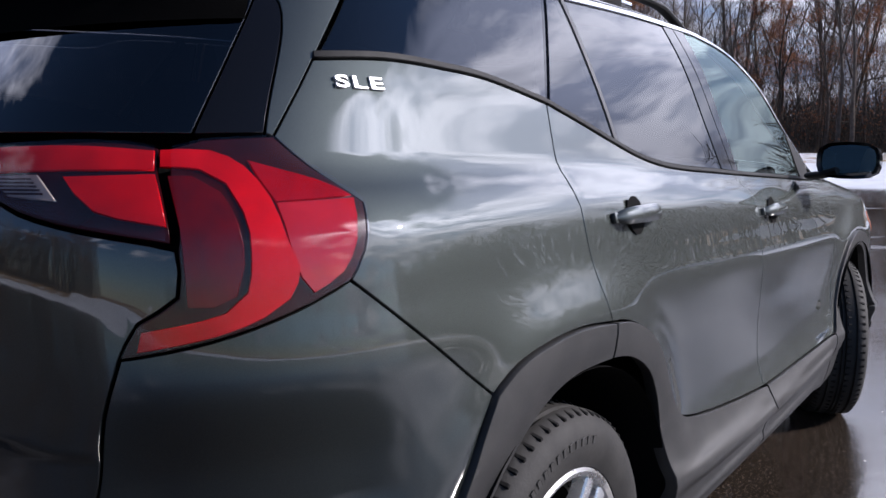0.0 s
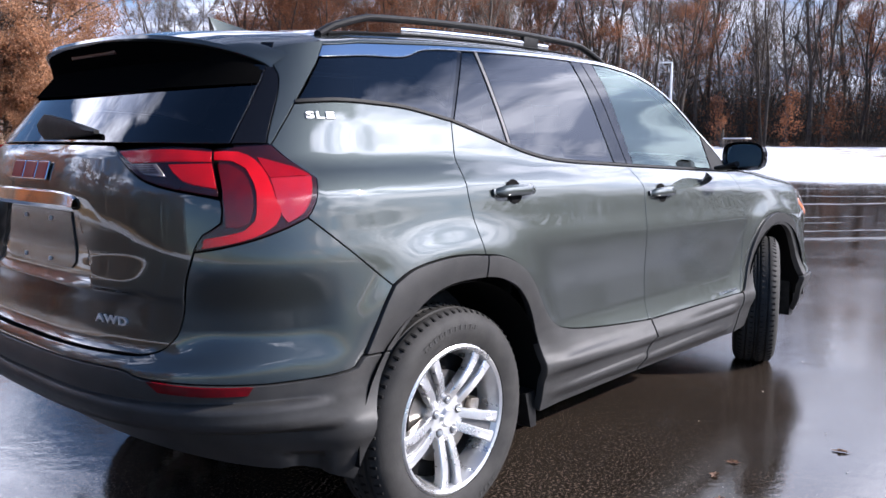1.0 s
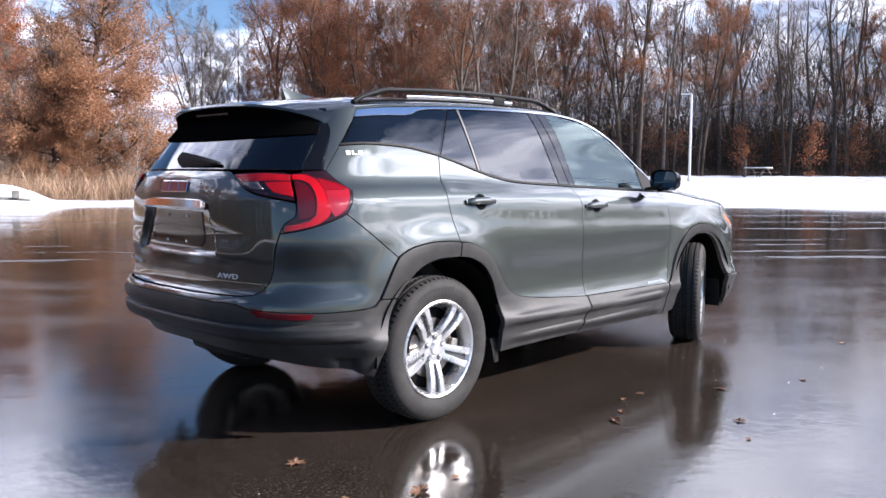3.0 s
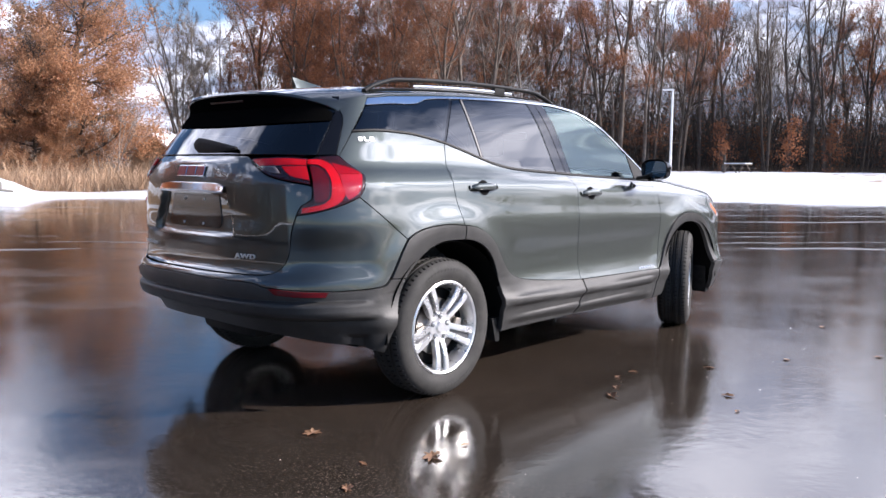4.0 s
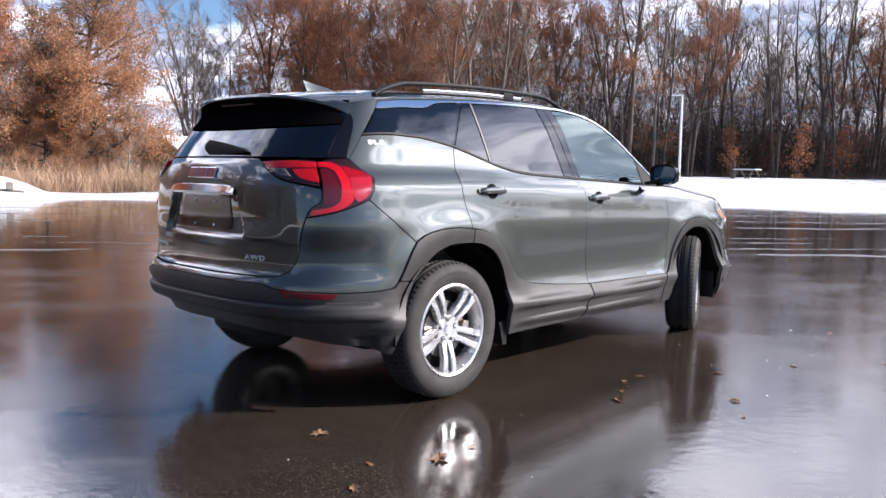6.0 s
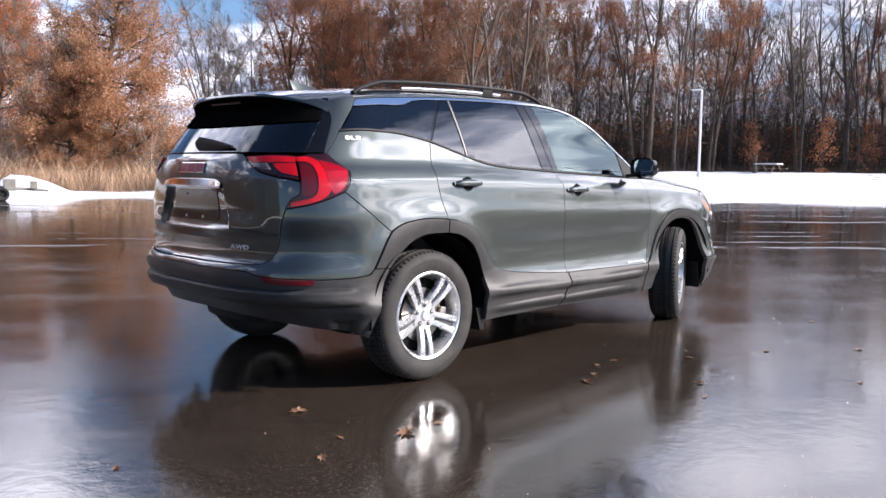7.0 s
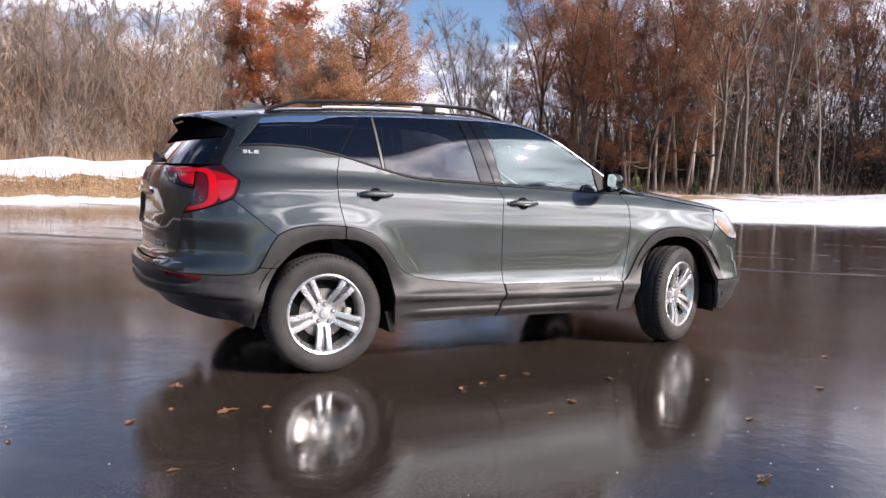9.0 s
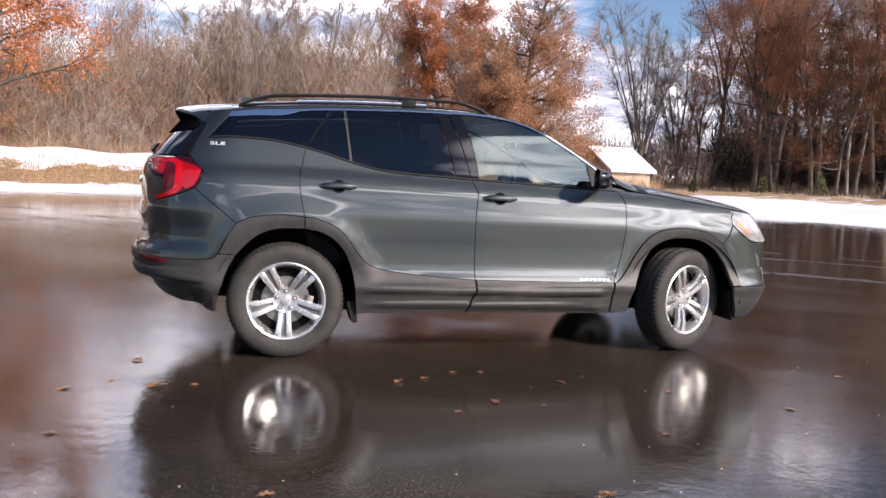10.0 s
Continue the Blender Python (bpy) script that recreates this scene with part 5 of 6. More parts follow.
def ramp_of(value, stops):
    r = nt.nodes.new("ShaderNodeValToRGB")
    while len(r.color_ramp.elements) < len(stops):
        r.color_ramp.elements.new(0.5)
    for e, (p, c) in zip(r.color_ramp.elements, stops):
        e.position, e.color = p, (*c, 1) if len(c) == 3 else c
    nt.links.new(value, r.inputs[0])
    return r.outputs[0]


grain = ramp_of(tex(85.0, 5.0, 0.8), [(0.42, (0.007, 0.0054, 0.0042)), (0.50, (0.031, 0.024, 0.0190)), (0.57, (0.066, 0.052, 0.041)), (0.66, (0.12, 0.10, 0.082))])
stain = ramp_of(tex(0.6, 7.0), [(0.35, (0.72, 0.72, 0.72)), (0.65, (1.25, 1.2, 1.15))])
mul = nt.nodes.new("ShaderNodeMixRGB")
mul.blend_type = "MULTIPLY"
mul.inputs[0].default_value = 1.0
nt.links.new(grain, mul.inputs[1])
nt.links.new(stain, mul.inputs[2])
nt.links.new(mul.outputs[0], pb.inputs["Base Color"])
pb.inputs["IOR"].default_value = 1.56


def amath(op, x, y=None, clamp=False):
    n = nt.nodes.new("ShaderNodeMath")
    n.operation, n.use_clamp = op, clamp
    for i, v in enumerate((x, y)):
        if isinstance(v, (int, float)):
            n.inputs[i].default_value = v
        elif v is not None:
            nt.links.new(v, n.inputs[i])
    return n.outputs[0]


def between(value, lo, hi, a, b):
    n = nt.nodes.new("ShaderNodeMapRange")
    n.interpolation_type = "SMOOTHSTEP"
    nt.links.new(value, n.inputs[0])
    for i, v in enumerate((lo, hi, a, b)):
        n.inputs[i + 1].default_value = v
    return n.outputs[0]


# the lanes were laid side by side; ACROSS counts metres over them
across = nt.nodes.new("ShaderNodeVectorMath")
across.operation = "DOT_PRODUCT"
nt.links.new(co, across.inputs[0])
across.inputs[1].default_value = (0.67, 0.742, 0.0)
lane_map = nt.nodes.new("ShaderNodeMapping")
lane_map.inputs["Rotation"].default_value = (0, 0, -0.836)
lane_map.inputs["Scale"].default_value = (1.0, 1.0, 1.0)
nt.links.new(co, lane_map.inputs[0])
lane_stretch = nt.nodes.new("ShaderNodeMapping")
lane_stretch.inputs["Scale"].default_value = (1.0, 0.14, 1.0)
nt.links.new(lane_map.outputs[0], lane_stretch.inputs[0])
streak = tex(1.5, 6.0, 0.62, lane_stretch.outputs[0])
patch = tex(0.55, 8.0, 0.64)
across = amath("ADD", across.outputs["Value"], amath("MULTIPLY", amath("SUBTRACT", tex(0.33, 5.0, 0.55), 0.5), 1.3))
across = amath("ADD", across, amath("MULTIPLY", amath("SUBTRACT", tex(1.9, 5.0, 0.6), 0.5), 0.5))
pool = between(across, 5.4, 6.7, 0.0, 1.0)
ridge = 0.0
for at, half in ((6.95, 0.38), (8.0, 0.10), (9.0, 0.20), (10.1, 0.16), (13.0, 0.30), (15.4, 0.30), (18.4, 0.4)):
    ridge = amath("MAXIMUM", ridge, amath("SUBTRACT", 1.0, amath("DIVIDE", amath("ABSOLUTE", amath("SUBTRACT", across, at)), half), True))
ridge = amath("MULTIPLY", ridge, between(streak, 0.45, 0.56, 0.0, 1.0))
film = amath("ADD", amath("MULTIPLY", patch, 0.55), amath("MULTIPLY", streak, 0.45))
damp = between(film, 0.44, 0.62, 0.08, 0.20)
still = between(film, 0.50, 0.66, 0.02, 0.14)
soak = nt.nodes.new("ShaderNodeMix")
nt.links.new(pool, soak.inputs[0])
nt.links.new(damp, soak.inputs[2])
nt.links.new(still, soak.inputs[3])
nt.links.new(amath("ADD", soak.outputs[0], amath("MULTIPLY", ridge, 0.35)), pb.inputs["Roughness"])
b1 = nt.nodes.new("ShaderNodeBump")
b1.inputs["Distance"].default_value = 0.0006
nt.links.new(amath("ADD", amath("MULTIPLY", amath("SUBTRACT", 1.0, pool), between(film, 0.44, 0.62, 0.03, 0.22)), amath("ADD", amath("MULTIPLY", ridge, 0.3), 0.01)), b1.inputs["Strength"])
nt.links.new(tex(95.0, 4.0, 0.7), b1.inputs["Height"])
b2 = nt.nodes.new("ShaderNodeBump")
b2.inputs["Strength"].default_value, b2.inputs["Distance"].default_value = 0.09, 0.015
nt.links.new(tex(2.6, 3.0, 0.5), b2.inputs["Height"])
nt.links.new(b1.outputs[0], b2.inputs["Normal"])
b3 = nt.nodes.new("ShaderNodeBump")
b3.inputs["Strength"].default_value, b3.inputs["Distance"].default_value = 0.34, 0.004
nt.links.new(tex(11.0, 5.0, 0.60), b3.inputs["Height"])
nt.links.new(b2.outputs[0], b3.inputs["Normal"])
nt.links.new(b3.outputs[0], pb.inputs["Normal"])
lot_v, lot_f = [(0, 0, 0)], []
LOT = 240
for ring_, k_ in ((0.3, 0), (0.7, 1), (1.0, 2)):
    for k in range(LOT):
        a = 2 * math.pi * k / LOT - math.pi
        y = math.sin(a)
        r = (edge_radius(a) + 0.9 if edge_radius(a) * y > -8 else 60.0) * ring_
        lot_v.append((r * math.cos(a), r * y, 0.0))
for k in range(LOT):
    j = (k + 1) % LOT
    lot_f.append((0, 1 + k, 1 + j))
    for i in (0, 1):
        lot_f.append((1 + i * LOT + k, 1 + (i + 1) * LOT + k, 1 + (i + 1) * LOT + j, 1 + i * LOT + j))
lot = link_mesh("car_park", lot_v, lot_f, ASPHALT)
tagged(lot, "wet dark brown asphalt car park with shallow puddles", "asphalt", kind="structure")


# ---- woods ----
TWIG = material("grey_twigs", (0.105, 0.088, 0.075), 0.9, second=(0.25, 0.21, 0.18), scale=1.2, spread=(0.3, 0.7), island=0.3)
BARK = material("bark", (0.050, 0.039, 0.031), 0.9, second=(0.150, 0.120, 0.096), scale=1.6, spread=(0.3, 0.72), island=0.35)
PALE_BARK = material("pale_bark", (0.16, 0.135, 0.115), 0.9, second=(0.36, 0.31, 0.27), scale=1.3, spread=(0.3, 0.7), island=0.25)
RUST = material("rust_leaves", (0.17, 0.070, 0.034), 0.75, second=(0.46, 0.20, 0.098), scale=0.45, spread=(0.34, 0.66), island=0.55)
ORANGE = material("orange_leaves", (0.46, 0.165, 0.060), 0.75, second=(0.82, 0.34, 0.14), scale=0.45, spread=(0.34, 0.66), island=0.5)
TAN = material("tan_leaves", (0.27, 0.140, 0.076), 0.75, second=(0.52, 0.285, 0.155), scale=0.45, spread=(0.34, 0.66), island=0.5)
NEEDLES = material("green_needles", (0.045, 0.058, 0.020), 0.7, second=(0.11, 0.12, 0.045), scale=2.0, island=0.4)
TALL_BARK = material("grey_brown_bark", (0.075, 0.060, 0.049), 0.9, second=(0.19, 0.155, 0.128), scale=1.6, spread=(0.3, 0.72), island=0.35)
# bark colour lowered to carry the shade deep in the woods
SHADED_BARK = material("shaded_bark", (0.026, 0.021, 0.017), 0.9, second=(0.080, 0.064, 0.052), scale=1.6, spread=(0.3, 0.72), island=0.35)
DARK_BRUSH = material("dark_brush", (0.06, 0.042, 0.030), 0.9, second=(0.20, 0.14, 0.095), scale=0.5, spread=(0.3, 0.7), island=0.4)
DRY = material("dry_brush", (0.20, 0.130, 0.080), 0.9, second=(0.46, 0.31, 0.20), scale=0.5, spread=(0.3, 0.7), island=0.45)
for leafy in (RUST, ORANGE, TAN):
    lt = leafy.node_tree
    body_ = lt.nodes["Principled BSDF"]
    thin = lt.nodes.new("ShaderNodeBsdfTranslucent")
    lt.links.new(body_.inputs["Base Color"].links[0].from_socket, thin.inputs[0])
    join = lt.nodes.new("ShaderNodeMixShader")
    join.inputs[0].default_value = 0.42
    lt.links.new(body_.outputs[0], join.inputs[1])
    lt.links.new(thin.outputs[0], join.inputs[2])
    lt.links.new(join.outputs[0], lt.nodes["Material Output"].inputs[0])


class Wood:
    """Collects tapered limbs and leaves as plain lists."""

    def __init__(self, seed):
        self.rng = random.Random(seed)
        self.v, self.f, self.lv, self.lf = [], [], [], []

    def limb(self, start, way, length, r0, r1, parts, sides, bend, up_pull):
        rng = self.rng
        p, d = Vector(start), Vector(way).normalized()
        path = [(p.copy(), d.copy(), r0)]
        for i in range(parts):
            d = (d + Vector((rng.gauss(0, bend), rng.gauss(0, bend), rng.gauss(0, bend) + up_pull))).normalized()
            p = p + d * (length / parts)
            path.append((p.copy(), d.copy(), r0 + (r1 - r0) * (i + 1) / parts))
        base = len(self.v)
        for q, w, r in path:
            a = w.cross(Vector((0.3, 0.1, 1)) if abs(w.z) < 0.9 else Vector((1, 0, 0))).normalized()
            b = a.cross(w)
            for k in range(sides):
                t = 2 * math.pi * k / sides
                self.v.append(q + (a * math.cos(t) + b * math.sin(t)) * r)
        for i in range(parts):
            for k in range(sides):
                j = (k + 1) % sides
                self.f.append((base + i * sides + k, base + i * sides + j, base + (i + 1) * sides + j, base + (i + 1) * sides + k))
        return path

    def twig(self, p, way, length, r):
        """A thin tapering twig that ends in a point."""
        w = Vector(way).normalized()
        a = w.orthogonal().normalized() * r
        b = w.cross(a)
        k = len(self.v)
        tip = p + w * length
        self.v += [p + a, p - a * 0.5 + b * 0.87, p - a * 0.5 - b * 0.87, tip]
        self.f += [(k, k + 1, k + 3), (k + 1, k + 2, k + 3), (k + 2, k, k + 3)]
        return p, tip

    def leaf(self, p, size):
        rng = self.rng
        a = Vector((rng.gauss(0, 1), rng.gauss(0, 1), rng.gauss(0, 1))).normalized()
        b = a.orthogonal().normalized()
        b = (Matrix.Rotation(rng.random() * 6.28, 3, a) @ b)
        c = a.cross(b)
        k = len(self.lv)
        l, w = size * rng.uniform(0.7, 1.3), size * rng.uniform(0.35, 0.7)
        self.lv += [p - b * l * 0.5, p + c * w * 0.5 + a * w * 0.12, p + b * l * 0.5, p - c * w * 0.5 + a * w * 0.12]
        self.lf.append((k, k + 1, k + 2, k + 3))

    def grow(self, height, clear, spread, limbs, subs, twigs, trunk_r, leaves=0, leaf_size=0.2, lean=0.03, droop=0.0, leaf_from=0.0, twig_len=1.0, stems=1, rise0=0.25, rise1=0.75, taper=0.62, scatter=0.14, leaf_to=1.0, fork=0.0, part_way=0.34):
        rng = self.rng
        for stem in range(stems):
            off = Vector((rng.gauss(0, 0.25), rng.gauss(0, 0.25), 0)) if stems > 1 else Vector()
            w = Vector((rng.gauss(0, lean), rng.gauss(0, lean), 1)) + off * 0.25
            h = height * (1 if stem == 0 else rng.uniform(0.6, 0.95))
            low, start, thick = clear, off - Vector((0, 0, 0.3)), trunk_r / stems ** 0.5
            if fork:
                thick = trunk_r
                start = Vector((0, 0, -0.3))
                if stem:
                    k = min(10, int((fork + rng.uniform(-0.06, 0.10)) * 12))
                    start, thick = first[k][0], first[k][2] * 0.72
                    t = stem * 6.28 / (stems - 1) + rng.uniform(-0.5, 0.5)
                    w = Vector((math.cos(t) * part_way, math.sin(t) * part_way, 1))
                    h = height * (1 - fork) * rng.uniform(0.75, 1.0)
                    low = 0.12
            trunk = self.limb(start, w, h + 0.3, thick, trunk_r * 0.10, 12, 6, 0.05, 0.02)
            if not stem:
                first = trunk
            share = fork if stem else 0.0
            n_limb = limbs if stems == 1 else limbs // stems
            for i in range(n_limb):
                u = low + (0.97 - low) * ((i + rng.random()) / n_limb)
                k = min(11, int(u * 12))
                q, d, r = trunk[k]
                q = q.lerp(trunk[k + 1][0], u * 12 - k)
                t = i * 2.4 + rng.uniform(-0.5, 0.5)
                rise = rise0 + rise1 * (u - low) / (1 - low) - droop
                way = Vector((math.cos(t), math.sin(t), rise + rng.gauss(0, 0.15)))
                reach = spread * (0.72 if fork and stem else 1.0) * (1.0 - taper * ((u - low) / (1 - low)) ** 1.3) * rng.uniform(0.65, 1.15)
                path = self.limb(q, way, reach, max(0.02, r * 0.55), 0.012, 6, 4, 0.13, 0.05)
                for j in range(subs):
                    uu = 0.22 + 0.76 * (j + rng.random()) / subs
                    kk = min(5, int(uu * 6))
                    q2, d2, r2 = path[kk]
                    q2 = q2.lerp(path[kk + 1][0], uu * 6 - kk)
                    side = Vector((rng.gauss(0, 1), rng.gauss(0, 1), rng.gauss(0.25, 0.7))).normalized()
                    p3 = self.limb(q2, d2 * 0.9 + side * 0.8, reach * 0.42 * rng.uniform(0.6, 1.1), max(0.011, r2 * 0.55), 0.007, 3, 3, 0.15, 0.05)
                    for m in range(twigs):
                        kk = rng.choice((1, 2, 3))
                        q3, d3, _ = p3[kk]
                        side = Vector((rng.gauss(0, 1), rng.gauss(0, 1), rng.gauss(0.3, 0.8))).normalized()
                        p4 = self.twig(q3, d3 + side * 0.8, twig_len * rng.uniform(0.5, 1.2), 0.011)
                        if leaves and u > leaf_from and share + u * (1 - share) < leaf_to + rng.gauss(0, 0.12):
                            for _ in range(leaves):
                                c = p4[0].lerp(p4[1], rng.random())
                                self.leaf(c + Vector((rng.gauss(0, scatter), rng.gauss(0, scatter), rng.gauss(0, scatter))), leaf_size)
        return self

    def link(self, name, bark, leaf_mat, label, where):
        top_ob = new(name)
        tagged(top_ob, label, "tree")
        link_mesh("trunk", self.v, self.f, bark, top_ob, smooth=True)
        if self.lf:
            link_mesh("crown", self.lv, self.lf, leaf_mat, top_ob)
        top_ob.matrix_basis = where
        return top_ob


def stand(x, y, turn=0.0, size=1.0, tall=1.0):
    return Matrix.Translation((x, y, ground_height(x, y) - 0.05)) @ Matrix.Rotation(turn, 4, "Z") @ Matrix.Diagonal((size, size, size * tall, 1))


rnd = random.Random(41)
kinds = {}
kinds["tall_a"] = Wood(11).grow(22, 0.36, 4.6, 21, 7, 10, 0.27, rise0=0.7, rise1=0.9, twig_len=1.1, stems=3, fork=0.40, part_way=0.26).link("bare_tree", TALL_BARK, RUST, "tall bare forest tree with grey-brown bark", stand(72, 43, 0.3))
kinds["tall_b"] = Wood(12).grow(23, 0.46, 4.2, 18, 7, 10, 0.24, lean=0.05, rise0=0.9, rise1=0.8, twig_len=1.1, stems=3, fork=0.5, part_way=0.22).link("bare_tree", TALL_BARK, RUST, "tall bare forest tree with grey-brown bark", stand(70, 58, 1.3))
kinds["tall_c"] = Wood(13).grow(20, 0.26, 4.4, 18, 7, 9, 0.25, stems=2, rise0=0.6, rise1=0.8, twig_len=1.1).link("bare_tree", BARK, RUST, "bare forest tree with a forked trunk", stand(84, 30, 2.3))
kinds["pale"] = Wood(14).grow(18, 0.30, 3.4, 15, 6, 8, 0.17, lean=0.08, rise0=0.7).link("pale_tree", PALE_BARK, RUST, "slender bare tree with pale bark", stand(46.5, 43.3, 0.3))
kinds["oak_a"] = Wood(15).grow(14.6, 0.07, 5.0, 64, 9, 9, 0.27, 40, 0.115, lean=0.06, droop=0.22, twig_len=0.9, taper=0.80, scatter=0.20, leaf_to=0.50).link("oak_tree", BARK, TAN, "oak tree full of tan-orange autumn leaves", stand(14.9, 39.95, 0.3, 0.96))
kinds["oak_b"] = Wood(16).grow(15.0, 0.14, 4.6, 66, 8, 7, 0.20, 24, 0.125, stems=4, fork=0.30, part_way=0.36, droop=0.0, twig_len=0.8, taper=0.5, scatter=0.2).link("oak_tree", BARK, ORANGE, "oak tree full of orange autumn leaves", stand(18.0, 66.0, 0.9, 1.22))
kinds["rusty"] = Wood(17).grow(20, 0.18, 6.2, 26, 7, 8, 0.25, 14, 0.135, stems=4, fork=0.36, part_way=0.36, rise0=0.25, rise1=0.9, scatter=0.22, taper=0.45).link("oak_tree", BARK, RUST, "tall oak holding thin rust-brown leaves", stand(50, 62, 0.9))
kinds["round"] = Wood(18).grow(16, 0.12, 2.7, 108, 7, 9, 0.16, twig_len=1.1, rise0=0.8, rise1=0.5, stems=9, fork=0.14, part_way=0.44, taper=0.25).link("bare_tree", TWIG, RUST, "broad bare tree with a fine twig crown", stand(37.0, 66.0, 0.9, 1.0, 1.1))
kinds["scrub"] = Wood(19).grow(6.5, 0.05, 2.6, 16, 5, 5, 0.10, stems=4, lean=0.2, twig_len=0.8).link("scrub_tree", PALE_BARK, RUST, "tangled bare scrub at the edge of the woods", stand(8, 44, 0.9))
kinds["sapling"] = Wood(20).grow(4.0, 0.08, 1.3, 14, 4, 4, 0.05, 4, 0.20, twig_len=0.5).link("sapling", BARK, RUST, "young oak with rust-brown leaves", stand(88, 32, 0.9, 1.2))


def plant(kind, x, y, size=1.0, tall=1.0):
    return copy_thing_sized(kinds[kind], x, y, size, tall)


def copy_thing_sized(ob, x, y, size, tall):
    made = copy_thing(ob, Matrix())
    made.matrix_basis = stand(x, y, rnd.uniform(0, 6.28), size, tall)
    return made


woods_from = curve([(-0.30, 88), (0.20, 92), (0.38, 88), (0.55, 78), (0.68, 66), (0.80, 61), (0.95, 66), (1.05, 76), (1.2, 78)])
# trees that stand out
for kind, x, y, size in (("round", 44.0, 72.0, 1.0), ("rusty", 45.0, 67.0, 1.15), ("pale", 48.0, 44.6, 1.05), ("pale", 50.5, 45.0, 0.95),
                         ("pale", 43.8, 46.5, 0.9), ("oak_b", -12.8, 35.0, 1.25), ("oak_a", -16.5, 39.0, 0.9), ("pale", 4.6, 57.0, 0.95), ("round", 11.5, 66.0, 1.0),
                         ("round", 5.0, 60.0, 1.0), ("round", -2.0, 58.0, 0.95), ("round", 0.5, 52.0, 0.8), 
                         ("oak_a", 13.2, 39.0, 0.50), ("rusty", 54.0, 58.5, 1.1), ("rusty", 57.0, 52.5, 1.0), ("rusty", 62.0, 48.0, 0.95), ("rusty", 51.5, 68.0, 1.15),
                         ("sapling", 77.0, 31.5, 1.2), ("sapling", 82.0, 27.0, 1.3), ("sapling", 86.0, 24.0, 1.3), ("rusty", 96.0, 24.0, 0.95), ("rusty", 70.0, 41.0, 1.0),
                         ("rusty", 47.5, 62.5, 0.60), ("rusty", 51.0, 58.5, 0.52), ("rusty", 54.5, 54.0, 0.62), ("rusty", 42.5, 66.0, 0.55), ("rusty", 59.0, 50.0, 0.5)):
    plant(kind, x, y, size)
# the deep woods ahead and to the right
spots = []
while len(spots) < 52:
    a = rnd.uniform(-0.10, 0.955)
    near = woods_from(a) + 3 * math.sin(9 * a)
    r = near + 42 * rnd.random() ** 1.5
    x, y = r * math.cos(a), r * math.sin(a)
    if all(math.hypot(x - p, y - q) > 2.6 for p, q in spots):
        spots.append((x, y))
        leafy = 0.52 * step01(a, 0.45, 0.75) + 0.16
        k = rnd.random()
        kind = "rusty" if k < leafy else rnd.choice(("tall_a", "tall_b", "tall_c", "tall_a", "tall_b", "pale"))
        plant(kind, x, y, rnd.uniform(0.85, 1.15), rnd.uniform(0.92, 1.12))
# leafy oaks along the edge towards the gap
for k in range(6):
    a = 0.71 + 0.24 * (k + rnd.random()) / 6
    r = woods_from(a) + rnd.uniform(-5.0, 5.0)
    plant("rusty", r * math.cos(a), r * math.sin(a), rnd.uniform(0.55, 0.95))
# tall bare trees that stand forward of the woods beyond the lamp post
for k in range(20):
    a = 0.04 + 0.50 * (k + rnd.random()) / 20
    r = woods_from(a) + rnd.uniform(-1.0, 14.0)
    plant(rnd.choice(("tall_a", "tall_b", "tall_c", "tall_a")), r * math.cos(a), r * math.sin(a), rnd.uniform(0.95, 1.2))
# the lighter woods to the left
spots = []
while len(spots) < 30:
    a = rnd.uniform(1.24, 2.45)
    r = 50 + 40 * rnd.random() ** 1.2
    x, y = r * math.cos(a), r * math.sin(a)
    if all(math.hypot(x - p, y - q) > 3.0 for p, q in spots):
        spots.append((x, y))
        plant(rnd.choice(("round", "scrub", "scrub", "pale", "rusty", "tall_c")), x, y, rnd.uniform(0.6, 0.9))
for k in range(26):
    a = rnd.uniform(1.15, 1.95)
    r = rnd.uniform(37, 46)
    plant("scrub", r * math.cos(a), r * math.sin(a), rnd.uniform(0.45, 0.8))
# the far side of the car park, behind the camera
for k in range(20):
    a = 1.95 + 1.25 * (k + rnd.random()) / 20
    r = rnd.uniform(38, 56)
    plant(rnd.choice(("rusty", "tall_c", "tall_b", "rusty")), r * math.cos(a), r * math.sin(a), rnd.uniform(0.75, 1.1))

# undergrowth along the edge of the woods
def blades(name, count, spot, h0, h1, w0, w1, mat, label):
    """Dry stalks: thin bent slivers standing on the ground."""
    v, f = [], []
    for k in range(count):
        x, y = spot()
        z = ground_height(x, y)
        h = rnd.uniform(h0, h1) * (1 + 1.2 * rnd.random() ** 4)
        w = rnd.uniform(w0, w1)
        t = rnd.random() * 6.28
        dx, dy = math.cos(t) * w, math.sin(t) * w
        lx, ly = rnd.gauss(0, 0.5) * h, rnd.gauss(0, 0.5) * h
        i = len(v)
        v += [(x - dx, y - dy, z - 0.05), (x + dx, y + dy, z - 0.05), (x + lx * 0.5 + dx * 0.7, y + ly * 0.5 + dy * 0.7, z + h * 0.6), (x + lx * 0.5 - dx * 0.7, y + ly * 0.5 - dy * 0.7, z + h * 0.6), (x + lx, y + ly, z + h)]
        f += [(i, i + 1, i + 2, i + 3), (i + 3, i + 2, i + 4)]
    tagged(link_mesh(name, v, f, mat), label, "undergrowth", kind="stuff")


def polar(a, r):
    return r * math.cos(a), r * math.sin(a)


def right_edge():
    a = rnd.uniform(-0.15, 1.1)
    return polar(a, woods_from(a) - 4 + rnd.random() ** 1.6 * 46)


def left_field():
    a = rnd.uniform(1.02, 2.2)
    return polar(a, max(33.0 if a > 1.36 else 30.5, edge_radius(a) + 4.5) + rnd.random() ** 1.7 * 26)


